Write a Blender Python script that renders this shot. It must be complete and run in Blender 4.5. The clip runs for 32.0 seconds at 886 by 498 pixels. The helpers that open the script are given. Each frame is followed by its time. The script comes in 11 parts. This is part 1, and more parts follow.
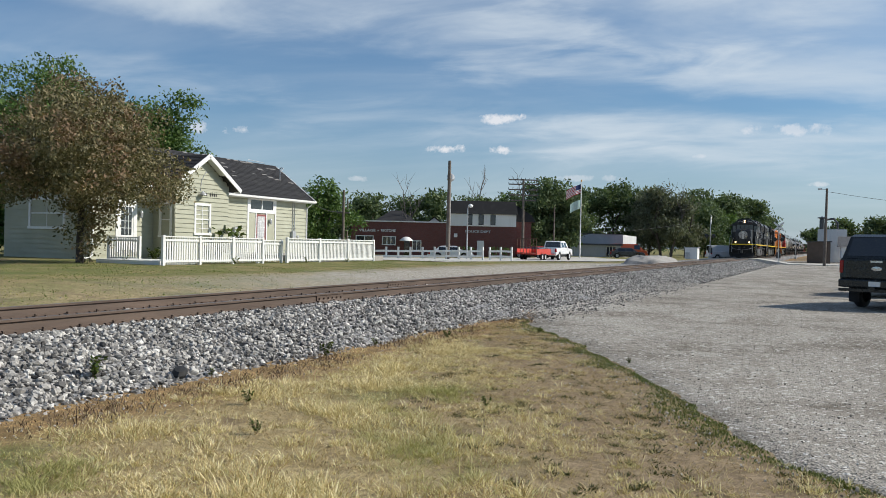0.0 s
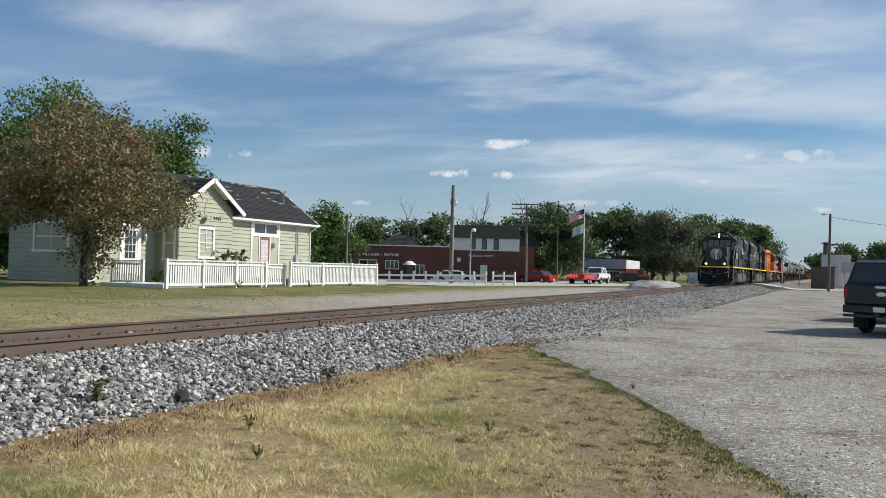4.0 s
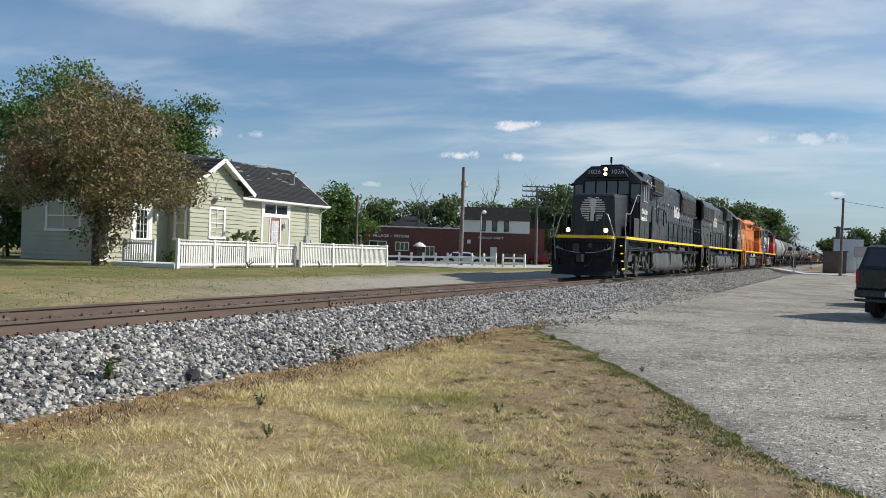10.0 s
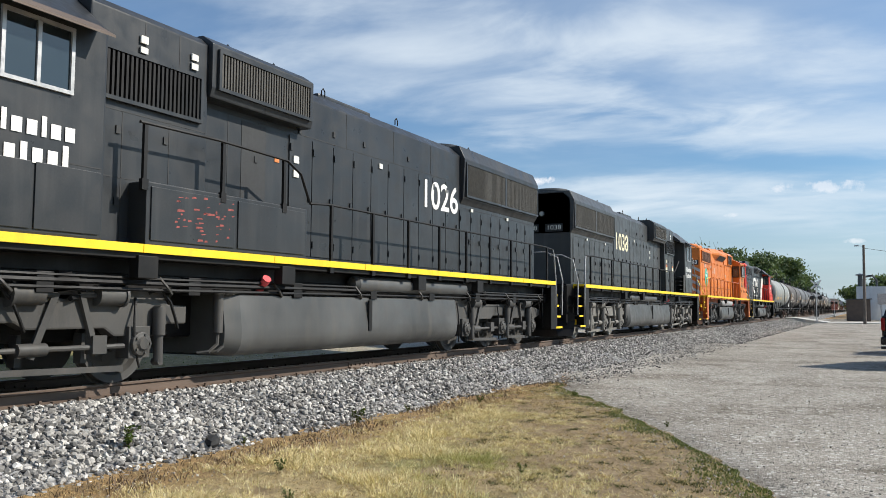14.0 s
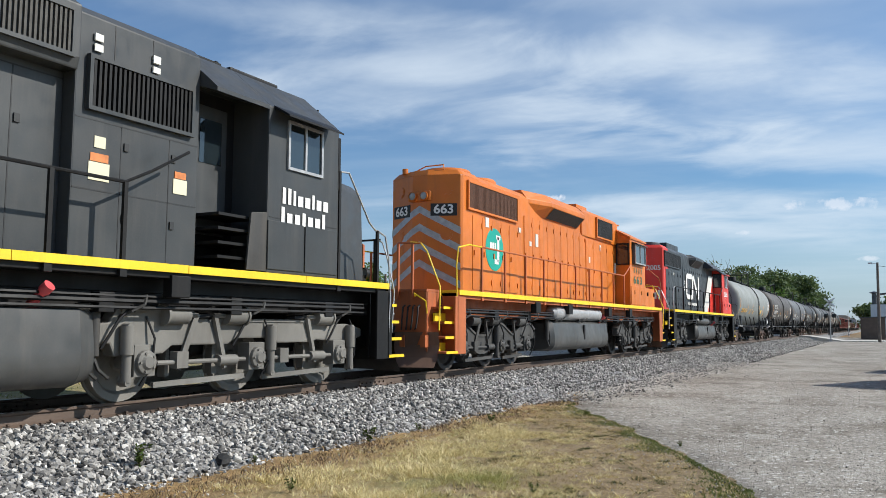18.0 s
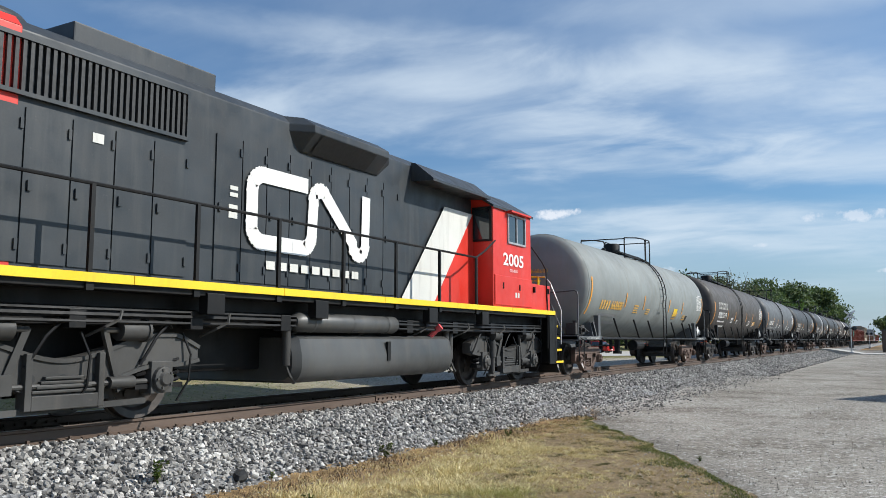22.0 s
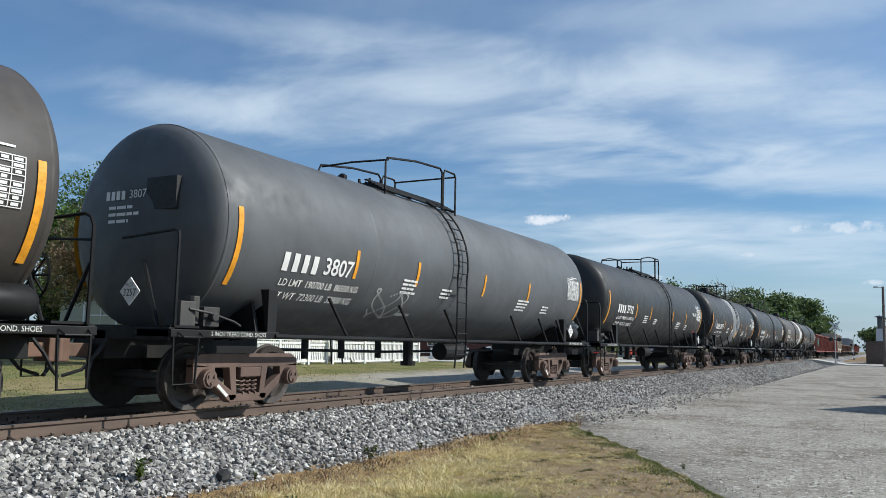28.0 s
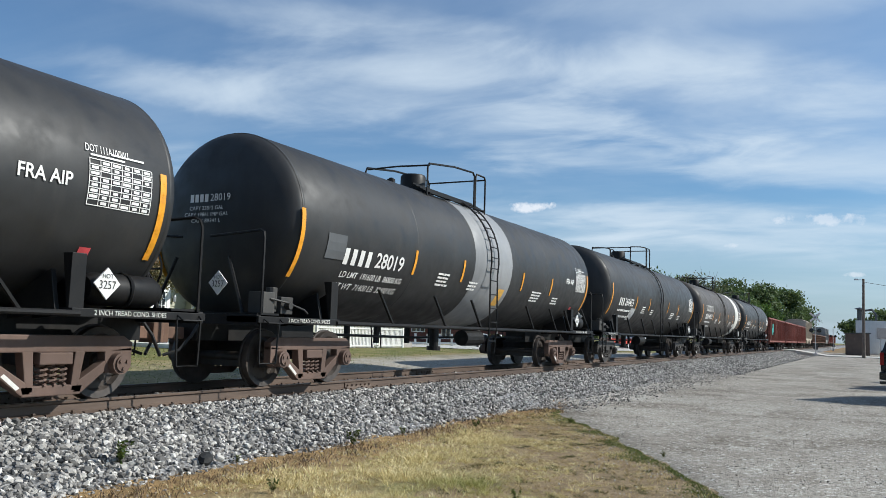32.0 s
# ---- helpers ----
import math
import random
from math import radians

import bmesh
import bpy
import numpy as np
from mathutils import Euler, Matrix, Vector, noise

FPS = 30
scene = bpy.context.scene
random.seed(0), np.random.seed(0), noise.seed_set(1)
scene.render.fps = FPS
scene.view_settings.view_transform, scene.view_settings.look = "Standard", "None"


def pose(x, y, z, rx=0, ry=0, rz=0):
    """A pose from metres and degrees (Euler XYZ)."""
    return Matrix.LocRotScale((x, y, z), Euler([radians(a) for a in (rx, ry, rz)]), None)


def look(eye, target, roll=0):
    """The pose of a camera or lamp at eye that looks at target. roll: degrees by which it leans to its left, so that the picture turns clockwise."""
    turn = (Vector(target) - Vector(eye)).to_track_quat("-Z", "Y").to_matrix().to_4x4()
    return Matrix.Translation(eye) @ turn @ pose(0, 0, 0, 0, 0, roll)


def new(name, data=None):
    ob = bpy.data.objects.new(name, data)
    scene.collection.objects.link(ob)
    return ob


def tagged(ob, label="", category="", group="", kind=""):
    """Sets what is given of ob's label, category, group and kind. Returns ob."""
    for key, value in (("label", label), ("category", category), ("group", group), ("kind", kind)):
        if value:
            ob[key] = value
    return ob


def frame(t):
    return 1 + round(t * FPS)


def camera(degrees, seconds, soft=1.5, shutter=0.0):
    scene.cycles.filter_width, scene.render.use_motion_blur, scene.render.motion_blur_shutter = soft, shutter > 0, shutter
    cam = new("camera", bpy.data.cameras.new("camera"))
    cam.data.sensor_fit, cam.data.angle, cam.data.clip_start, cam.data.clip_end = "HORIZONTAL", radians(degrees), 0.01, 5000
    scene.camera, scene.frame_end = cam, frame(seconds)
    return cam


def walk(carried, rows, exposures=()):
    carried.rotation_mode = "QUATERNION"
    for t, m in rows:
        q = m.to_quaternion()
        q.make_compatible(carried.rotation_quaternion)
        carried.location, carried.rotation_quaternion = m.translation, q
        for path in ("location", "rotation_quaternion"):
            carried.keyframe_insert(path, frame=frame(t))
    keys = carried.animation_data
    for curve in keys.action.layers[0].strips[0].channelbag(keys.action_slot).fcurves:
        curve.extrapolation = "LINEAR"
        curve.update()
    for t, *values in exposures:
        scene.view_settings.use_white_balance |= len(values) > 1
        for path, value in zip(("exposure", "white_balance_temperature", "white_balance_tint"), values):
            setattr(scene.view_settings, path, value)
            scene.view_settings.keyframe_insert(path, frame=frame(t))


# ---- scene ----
# ---- camera ----
EYE = (0.0, 0.0, 1.65)
cam = camera(57.0, 32.0, soft=0.7)
PATH = [
    (0.0, pose(*EYE, 89.63, -1.22, 25.18)),
    (0.5, pose(*EYE, 90.48, -1.41, 25.26)),
    (1.0, pose(*EYE, 91.04, -1.64, 25.42)),
    (1.5, pose(*EYE, 91.21, -1.79, 25.52)),
    (2.0, pose(*EYE, 91.03, -1.79, 25.46)),
    (2.5, pose(*EYE, 90.96, -1.67, 25.47)),
    (3.0, pose(*EYE, 91.26, -1.55, 25.37)),
    (3.5, pose(*EYE, 91.34, -1.44, 25.36)),
    (5.5, pose(*EYE, 91.12, -1.29, 25.53)),
    (6.0, pose(*EYE, 91.02, -1.22, 25.61)),
    (6.5, pose(*EYE, 90.85, -1.10, 25.66)),
    (7.0, pose(*EYE, 90.57, -1.06, 25.81)),
    (7.5, pose(*EYE, 90.40, -1.20, 25.96)),
    (8.0, pose(*EYE, 90.31, -1.42, 26.17)),
    (8.5, pose(*EYE, 90.24, -1.70, 26.16)),
    (9.0, pose(*EYE, 90.16, -1.78, 26.10)),
    (9.5, pose(*EYE, 90.07, -1.75, 26.09)),
    (10.0, pose(*EYE, 90.03, -1.80, 26.10)),
    (10.5, pose(*EYE, 89.94, -1.81, 26.15)),
    (11.0, pose(*EYE, 89.88, -1.83, 26.11)),
    (11.5, pose(*EYE, 89.84, -1.76, 26.09)),
    (12.0, pose(*EYE, 89.85, -1.65, 26.12)),
    (12.5, pose(*EYE, 89.92, -1.52, 26.02)),
    (13.0, pose(*EYE, 90.22, -1.56, 26.20)),
    (13.5, pose(*EYE, 92.28, -0.93, 26.89)),
    (14.0, pose(*EYE, 94.09, -0.30, 27.37)),
    (14.5, pose(*EYE, 94.26, -0.03, 27.30)),
    (16.5, pose(*EYE, 94.29, 0.38, 27.13)),
    (17.0, pose(*EYE, 94.36, 0.34, 27.83)),
    (17.5, pose(*EYE, 94.76, 0.10, 28.85)),
    (18.0, pose(*EYE, 95.36, -0.28, 28.13)),
    (18.5, pose(*EYE, 95.78, -0.48, 28.16)),
    (19.0, pose(*EYE, 96.08, -0.77, 28.76)),
    (19.5, pose(*EYE, 96.17, -1.02, 28.64)),
    (20.0, pose(*EYE, 96.02, -0.96, 28.40)),
    (20.5, pose(*EYE, 96.14, -0.82, 28.64)),
    (21.0, pose(*EYE, 96.20, -0.75, 28.91)),
    (21.5, pose(*EYE, 96.18, -0.38, 29.03)),
    (22.0, pose(*EYE, 96.39, 0.01, 29.26)),
    (22.5, pose(*EYE, 96.84, 0.09, 29.57)),
    (23.0, pose(*EYE, 96.95, -0.10, 29.55)),
    (23.5, pose(*EYE, 96.96, -0.16, 29.48)),
    (24.0, pose(*EYE, 96.96, -0.39, 29.35)),
    (24.5, pose(*EYE, 96.99, -0.56, 29.19)),
    (25.0, pose(*EYE, 97.01, -0.68, 29.04)),
    (25.5, pose(*EYE, 96.99, -0.85, 28.79)),
    (27.5, pose(*EYE, 96.71, -1.16, 28.42)),
    (28.0, pose(*EYE, 96.62, -1.09, 28.35)),
    (28.5, pose(*EYE, 96.71, -1.09, 27.68)),
    (29.0, pose(*EYE, 96.70, -1.27, 27.28)),
    (29.5, pose(*EYE, 96.63, -1.37, 27.21)),
    (30.0, pose(*EYE, 96.44, -1.35, 27.28)),
    (30.5, pose(*EYE, 96.22, -1.34, 27.26)),
    (31.0, pose(*EYE, 96.16, -1.48, 27.18)),
    (31.5, pose(*EYE, 95.77, -1.54, 27.21)),
    (32.0, pose(*EYE, 95.68, -1.84, 27.24)),
]
walk(cam, PATH, [(0.0, -0.04, 6350, 10), (8.0, -0.03, 6300, 10), (11.0, 0.06, 6350, 10), (13.5, 0.24, 6400, 10), (15.0, 0.20, 6300, 10), (17.0, 0.14, 6200, 10), (18.0, 0.14, 6150, 10), (19.5, -0.06, 6050, 9), (21.0, 0.0, 6050, 9), (22.0, 0.08, 6050, 9), (24.5, -0.04, 6000, 8), (28.0, 0.06, 6000, 8), (30.0, 0.06, 6000, 8), (31.0, 0.0, 6000, 8), (32.0, 0.08, 6050, 8)])

# ---- light settings ----
TRACK_X, RAIL_Z = -9.45, 0.65
SKY_STRENGTH, SUN_POWER = 0.086, 5.0
SKY_TINT = (0.68, 0.98, 1.20, 1)
HAZE = (6.1, 7.1, 8.1, 1)
CIRRUS = (8.0, 8.8, 9.4, 1)
PUFF_WHITE = (10.0, 10.0, 10.2, 1)
# bearing, height, half width, half height (degrees), density
# the same for broad soft sheets of high cloud
SHEETS = [(26.0, 16.0, 19.0, 4.2, 0.85), (12.0, 16.5, 12.0, 3.8, 0.8), (44.0, 15.8, 16.0, 1.6, 0.55), (16.0, 12.0, 10.0, 1.8, 0.6), (4.0, 11.0, 11.0, 1.8, 0.6), (7.5, 7.6, 13.0, 2.4, 0.7), (24.0, 8.0, 16.0, 2.0, 0.5), (36.0, 20.8, 18.0, 1.4, 0.5), (8.0, 21.8, 15.0, 1.4, 0.45), (46.0, 10.5, 12.0, 1.6, 0.5)]
PUFFS = [(21.75, 8.80, 2.50, 0.55, 0.85), (24.95, 6.60, 1.81, 0.55, 0.90), (21.25, 6.60, 1.38, 0.48, 0.90), (40.95, 7.40, 2.38, 0.62, 0.60), (1.95, 7.80, 3.75, 0.57, 0.50), (7.75, 6.20, 0.88, 0.26, 0.50), (0.65, 4.30, 1.12, 0.26, 0.50), (30.95, 4.40, 1.25, 0.31, 0.40), (15.25, 4.70, 3.25, 0.35, 0.35)]

# ---- world, sun, exposure ----
SUN_AZ, SUN_EL = radians(28.0), radians(37.0)      # from +x towards +y
sun_dir = Vector((math.cos(SUN_AZ) * math.cos(SUN_EL), math.sin(SUN_AZ) * math.cos(SUN_EL), math.sin(SUN_EL)))
world = bpy.data.worlds.new("sky")
scene.world = world
world.use_nodes = True
wt = world.node_tree
wt.nodes.clear()


def wnode(kind, **inputs):
    n = wt.nodes.new(kind)
    for k, v in inputs.items():
        n.inputs[k.replace("_", " ")].default_value = v
    return n


sky = wt.nodes.new("ShaderNodeTexSky")
sky.sky_type, sky.sun_disc = "NISHITA", False
sky.sun_elevation, sky.sun_rotation = SUN_EL, math.pi / 2 - SUN_AZ
sky.air_density, sky.dust_density, sky.ozone_density = 1.0, 1.2, 1.6
coord = wt.nodes.new("ShaderNodeTexCoord")
sep = wt.nodes.new("ShaderNodeSeparateXYZ")
wt.links.new(coord.outputs["Generated"], sep.inputs[0])


def wmath(op, a, b=None, clamp=False):
    n = wt.nodes.new("ShaderNodeMath")
    n.operation, n.use_clamp = op, clamp
    for i, s in enumerate((a, b)):
        if s is None:
            continue
        if isinstance(s, (int, float)):
            n.inputs[i].default_value = s
        else:
            wt.links.new(s, n.inputs[i])
    return n.outputs[0]


# cirrus sheets lie on a plane high above: direction divided by height
up = wmath("ADD", wmath("MAXIMUM", sep.outputs[2], 0.0), 0.10)
px_, py_ = wmath("DIVIDE", sep.outputs[0], up), wmath("DIVIDE", sep.outputs[1], up)
plane = wt.nodes.new("ShaderNodeCombineXYZ")
wt.links.new(px_, plane.inputs[0]), wt.links.new(py_, plane.inputs[1])


def cloud_layer(scale, stretch, turn, detail, low, high, shift=(0, 0, 0), distort=0.6):
    mp = wt.nodes.new("ShaderNodeMapping")
    mp.inputs["Rotation"].default_value = (0, 0, radians(turn))
    mp.inputs["Scale"].default_value = (stretch, 1, 1)
    mp.inputs["Location"].default_value = shift
    wt.links.new(plane.outputs[0], mp.inputs["Vector"])
    nz = wnode("ShaderNodeTexNoise", Scale=scale, Detail=detail, Roughness=0.56, Distortion=distort)
    wt.links.new(mp.outputs[0], nz.inputs["Vector"])
    ramp = wt.nodes.new("ShaderNodeMapRange")
    ramp.interpolation_type = "SMOOTHSTEP"
    ramp.inputs["From Min"].default_value, ramp.inputs["From Max"].default_value = low, high
    wt.links.new(nz.outputs["Fac"], ramp.inputs["Value"])
    return ramp.outputs["Result"]


veil = cloud_layer(0.50, 0.60, 24, 7, 0.34, 0.74, (0.3, 1.1, 0), 0.9)
streak = cloud_layer(1.5, 0.22, 30, 6, 0.46, 0.80, (2.0, 0.4, 0), 0.9)
cirrus = wmath("MULTIPLY", wmath("ADD", wmath("MULTIPLY", veil, 0.78), wmath("MULTIPLY", streak, 0.22)), 0.36, True)
cirrus = wmath("ADD", cirrus, 0.06, True)


def puff(az, el, width, height, amount):
    """A small fair-weather cloud at that bearing (degrees left of the track) and height, with a ragged edge."""
    a, e = radians(az), radians(el)
    c = Vector((-math.sin(a) * math.cos(e), math.cos(a) * math.cos(e), math.sin(e)))
    r, u = Vector((math.cos(a), math.sin(a), 0)), Vector((0, 0, 1))
    nz = wnode("ShaderNodeTexNoise", Scale=38.0, Detail=5.0, Roughness=0.62)
    wt.links.new(coord.outputs["Generated"], nz.inputs["Vector"])
    off = wt.nodes.new("ShaderNodeVectorMath")
    off.operation = "SUBTRACT"
    wt.links.new(coord.outputs["Generated"], off.inputs[0])
    off.inputs[1].default_value = c
    total = None
    for axis, size in ((r, width), (u, height)):
        d = wt.nodes.new("ShaderNodeVectorMath")
        d.operation = "DOT_PRODUCT"
        wt.links.new(off.outputs[0], d.inputs[0])
        d.inputs[1].default_value = axis
        q = wmath("DIVIDE", d.outputs["Value"], radians(size))
        q = wmath("MULTIPLY", q, q)
        total = q if total is None else wmath("ADD", total, q)
    body = wmath("SUBTRACT", 2.05, wmath("ADD", total, wmath("MULTIPLY", nz.outputs["Fac"], 3.2)))
    return wmath("MULTIPLY", wmath("MULTIPLY", body, 2.2, True), amount)


grain = cloud_layer(2.1, 0.72, 16, 10, 0.28, 0.72, (1.0, 0.2, 0), 0.5)


def sheet(az, el, width, height, amount):
    a, e = radians(az), radians(el)
    c = Vector((-math.sin(a) * math.cos(e), math.cos(a) * math.cos(e), math.sin(e)))
    r, u = Vector((math.cos(a), math.sin(a), 0)), Vector((0.05, 0, 1))
    off = wt.nodes.new("ShaderNodeVectorMath")
    off.operation = "SUBTRACT"
    wt.links.new(coord.outputs["Generated"], off.inputs[0])
    off.inputs[1].default_value = c
    total = None
    for axis, size in ((r, width), (u, height)):
        d = wt.nodes.new("ShaderNodeVectorMath")
        d.operation = "DOT_PRODUCT"
        wt.links.new(off.outputs[0], d.inputs[0])
        d.inputs[1].default_value = axis
        q = wmath("DIVIDE", d.outputs["Value"], radians(size))
        q = wmath("MULTIPLY", q, q)
        total = q if total is None else wmath("ADD", total, q)
    body = wmath("SUBTRACT", wmath("ADD", 0.14, wmath("MULTIPLY", wmath("ADD", grain, veil), 0.62)), wmath("MULTIPLY", total, 0.52))
    soft_ = wt.nodes.new("ShaderNodeMapRange")
    soft_.interpolation_type = "SMOOTHSTEP"
    soft_.inputs["From Min"].default_value, soft_.inputs["From Max"].default_value = -0.05, 1.28
    wt.links.new(body, soft_.inputs["Value"])
    return wmath("MULTIPLY", soft_.outputs["Result"], amount)


sheets = None
for spec in SHEETS:
    p = sheet(*spec)
    sheets = p if sheets is None else wmath("SUBTRACT", wmath("ADD", sheets, p), wmath("MULTIPLY", sheets, p))

puffs = None
for spec in PUFFS:
    p = puff(*spec)
    puffs = p if puffs is None else wmath("MAXIMUM", puffs, p)

haze = wt.nodes.new("ShaderNodeMapRange")
haze.inputs["From Min"].default_value, haze.inputs["From Max"].default_value = 0.0, 0.16
haze.inputs["To Min"].default_value, haze.inputs["To Max"].default_value = 0.55, 0.0
wt.links.new(sep.outputs[2], haze.inputs["Value"])


def wmix(fac, a, b):
    n = wt.nodes.new("ShaderNodeMix")
    n.data_type = "RGBA"
    wt.links.new(fac, n.inputs["Factor"])
    for s, v in ((6, a), (7, b)):
        if isinstance(v, tuple):
            n.inputs[s].default_value = v
        else:
            wt.links.new(v, n.inputs[s])
    return n.outputs[2]


deep = wt.nodes.new("ShaderNodeMix")
deep.data_type, deep.blend_type = "RGBA", "MULTIPLY"
deep.inputs["Factor"].default_value = 1.0
wt.links.new(sky.outputs[0], deep.inputs[6])
deep.inputs[7].default_value = SKY_TINT
tone = wmix(haze.outputs[0], deep.outputs[2], HAZE)
tone = wmix(cirrus, tone, CIRRUS)
tone = wmix(sheets, tone, CIRRUS)
tone = wmix(puffs, tone, PUFF_WHITE)
back = wnode("ShaderNodeBackground", Strength=SKY_STRENGTH)
wt.links.new(tone, back.inputs[0])
out = wt.nodes.new("ShaderNodeOutputWorld")
wt.links.new(back.outputs[0], out.inputs[0])

sun = new("sun", bpy.data.lights.new("sun", "SUN"))
sun.data.energy, sun.data.angle, sun.data.color = SUN_POWER, radians(0.53), (1.0, 0.93, 0.82)
sun.matrix_world = look(sun_dir * 100, (0, 0, 0))

# ---- materials ----
def socket(n, name):
    return n.inputs[name]


class Nodes:
    """A small helper that writes a node material."""

    def __init__(self, name):
        self.mat = bpy.data.materials.new(name)
        self.mat.use_nodes = True
        self.t = self.mat.node_tree
        self.bsdf = self.t.nodes["Principled BSDF"]
        self.co = self.t.nodes.new("ShaderNodeTexCoord")

    def link(self, a, b):
        self.t.links.new(a, b)

    def noise(self, scale, detail=4.0, rough=0.55, stretch=None, world=False, distort=0.0):
        n = self.t.nodes.new("ShaderNodeTexNoise")
        n.inputs["Scale"].default_value, n.inputs["Detail"].default_value = scale, detail
        n.inputs["Roughness"].default_value, n.inputs["Distortion"].default_value = rough, distort
        src = self.place() if world else self.co.outputs["Object"]
        if stretch:
            m = self.t.nodes.new("ShaderNodeMapping")
            m.inputs["Scale"].default_value = stretch
            self.link(src, m.inputs["Vector"])
            src = m.outputs[0]
        self.link(src, n.inputs["Vector"])
        return n.outputs["Fac"]

    def place(self):
        return self.t.nodes.new("ShaderNodeNewGeometry").outputs["Position"]

    def voronoi(self, scale, out="Color", world=False):
        n = self.t.nodes.new("ShaderNodeTexVoronoi")
        n.inputs["Scale"].default_value = scale
        self.link(self.place() if world else self.co.outputs["Object"], n.inputs["Vector"])
        return n.outputs[out]

    def span(self, value, lo, hi, a=0.0, b=1.0):
        n = self.t.nodes.new("ShaderNodeMapRange")
        for k, v in zip(("From Min", "From Max", "To Min", "To Max"), (lo, hi, a, b)):
            n.inputs[k].default_value = v
        self.link(value, n.inputs["Value"])
        return n.outputs["Result"]

    def math(self, op, a, b):
        n = self.t.nodes.new("ShaderNodeMath")
        n.operation = op
        for i, s in enumerate((a, b)):
            if isinstance(s, (int, float)):
                n.inputs[i].default_value = s
            else:
                self.link(s, n.inputs[i])
        return n.outputs[0]

    def mix(self, fac, a, b, blend="MIX"):
        n = self.t.nodes.new("ShaderNodeMix")
        n.data_type, n.blend_type = "RGBA", blend
        for s, v in (("Factor", fac), (6, a), (7, b)):
            if isinstance(v, (int, float)):
                n.inputs[s].default_value = v
            elif isinstance(v, tuple):
                n.inputs[s].default_value = (*v, 1) if len(v) == 3 else v
            else:
                self.link(v, n.inputs[s])
        return n.outputs[2]

    def ramp(self, value, stops):
        n = self.t.nodes.new("ShaderNodeValToRGB")
        els = n.color_ramp.elements
        while len(els) < len(stops):
            els.new(0.5)
        for e, (p, c) in zip(els, stops):
            e.position, e.color = p, (*c, 1)
        self.link(value, n.inputs[0])
        return n.outputs[0]

    def island(self):
        return self.t.nodes.new("ShaderNodeNewGeometry").outputs["Random Per Island"]

    def each(self):
        return self.t.nodes.new("ShaderNodeObjectInfo").outputs["Random"]

    def finish(self, color, rough=0.6, metal=0.0, bump=None, strength=0.3, dist=0.01, spec=None):
        b = self.bsdf
        for name, v in (("Base Color", color), ("Roughness", rough), ("Metallic", metal)):
            if isinstance(v, tuple):
                b.inputs[name].default_value = (*v, 1)
            elif isinstance(v, (int, float)):
                b.inputs[name].default_value = v
            else:
                self.link(v, b.inputs[name])
        if spec is not None:
            b.inputs["Specular IOR Level"].default_value = spec
        if bump is not None:
            n = self.t.nodes.new("ShaderNodeBump")
            n.inputs["Strength"].default_value, n.inputs["Distance"].default_value = strength, dist
            self.link(bump, n.inputs["Height"])
            self.link(n.outputs[0], b.inputs["Normal"])
        return self.mat


def paint(name, color, rough=0.45, dirt=0.35, dirt_color=(0.10, 0.085, 0.07), streak=True, fade=0.25, metal=0.0, spec=0.5):
    """Weathered paint: blotchy fading, run-down streaks and a fine orange-peel relief."""
    n = Nodes(name)
    big, fine = n.noise(0.7, 4), n.noise(38, 3)
    runs = n.noise(2.2, 4, 0.6, (2.2, 2.2, 0.18)) if streak else n.noise(5, 4)
    lighter = tuple(min(1, c * (1 + fade) + 0.012 * fade) for c in color)
    col = n.mix(n.span(big, 0.35, 0.7), tuple(c * (1 - 0.5 * fade) for c in color), lighter)
    col = n.mix(n.span(runs, 0.52, 0.8, 0, dirt), col, dirt_color)
    col = n.mix(n.span(fine, 0.3, 0.75, 0, 0.12), col, dirt_color)
    col = n.mix(n.span(n.noise(9.0, 6, 0.7, (1, 1, 0.35)), 0.58, 0.74, 0, dirt * 0.6), col, tuple(0.5 * (a + b) for a, b in zip(color, dirt_color)))
    col = n.mix(n.span(n.noise(17.0, 3, 0.5), 0.70, 0.76, 0, dirt * 0.8), col, dirt_color)
    r = n.span(n.noise(3.1, 4), 0.3, 0.7, rough - 0.1, rough + 0.16)
    return n.finish(col, r, metal, n.noise(5, 3), 0.05, 0.012, spec=spec)


def plain(name, color, rough=0.5, metal=0.0, vary=0.2, scale=9.0, bump=0.1):
    n = Nodes(name)
    col = n.mix(n.span(n.noise(scale, 4), 0.3, 0.7), tuple(c * (1 - vary) for c in color), tuple(min(1, c * (1 + vary)) for c in color))
    col = n.mix(n.span(n.noise(scale * 7, 3), 0.45, 0.8, 0, 0.25), col, tuple(c * 0.6 for c in color))
    return n.finish(col, n.span(n.noise(scale * 2, 3), 0.3, 0.7, max(0.05, rough - 0.1), min(1, rough + 0.1)), metal, n.noise(scale * 6, 3), bump, 0.005)


def glow(name, color, power):
    n = Nodes(name)
    n.bsdf.inputs["Emission Color"].default_value = (*color, 1)
    n.bsdf.inputs["Emission Strength"].default_value = power
    return n.finish(color, 0.2)


def glassy(name, tint, rough=0.05):
    n = Nodes(name)
    col = n.mix(n.span(n.noise(1.5, 3), 0.3, 0.7), tuple(c * 0.7 for c in tint), tint)
    n.bsdf.inputs["Coat Weight"].default_value = 0.6
    return n.finish(col, rough, 0.0, None, spec=0.7)


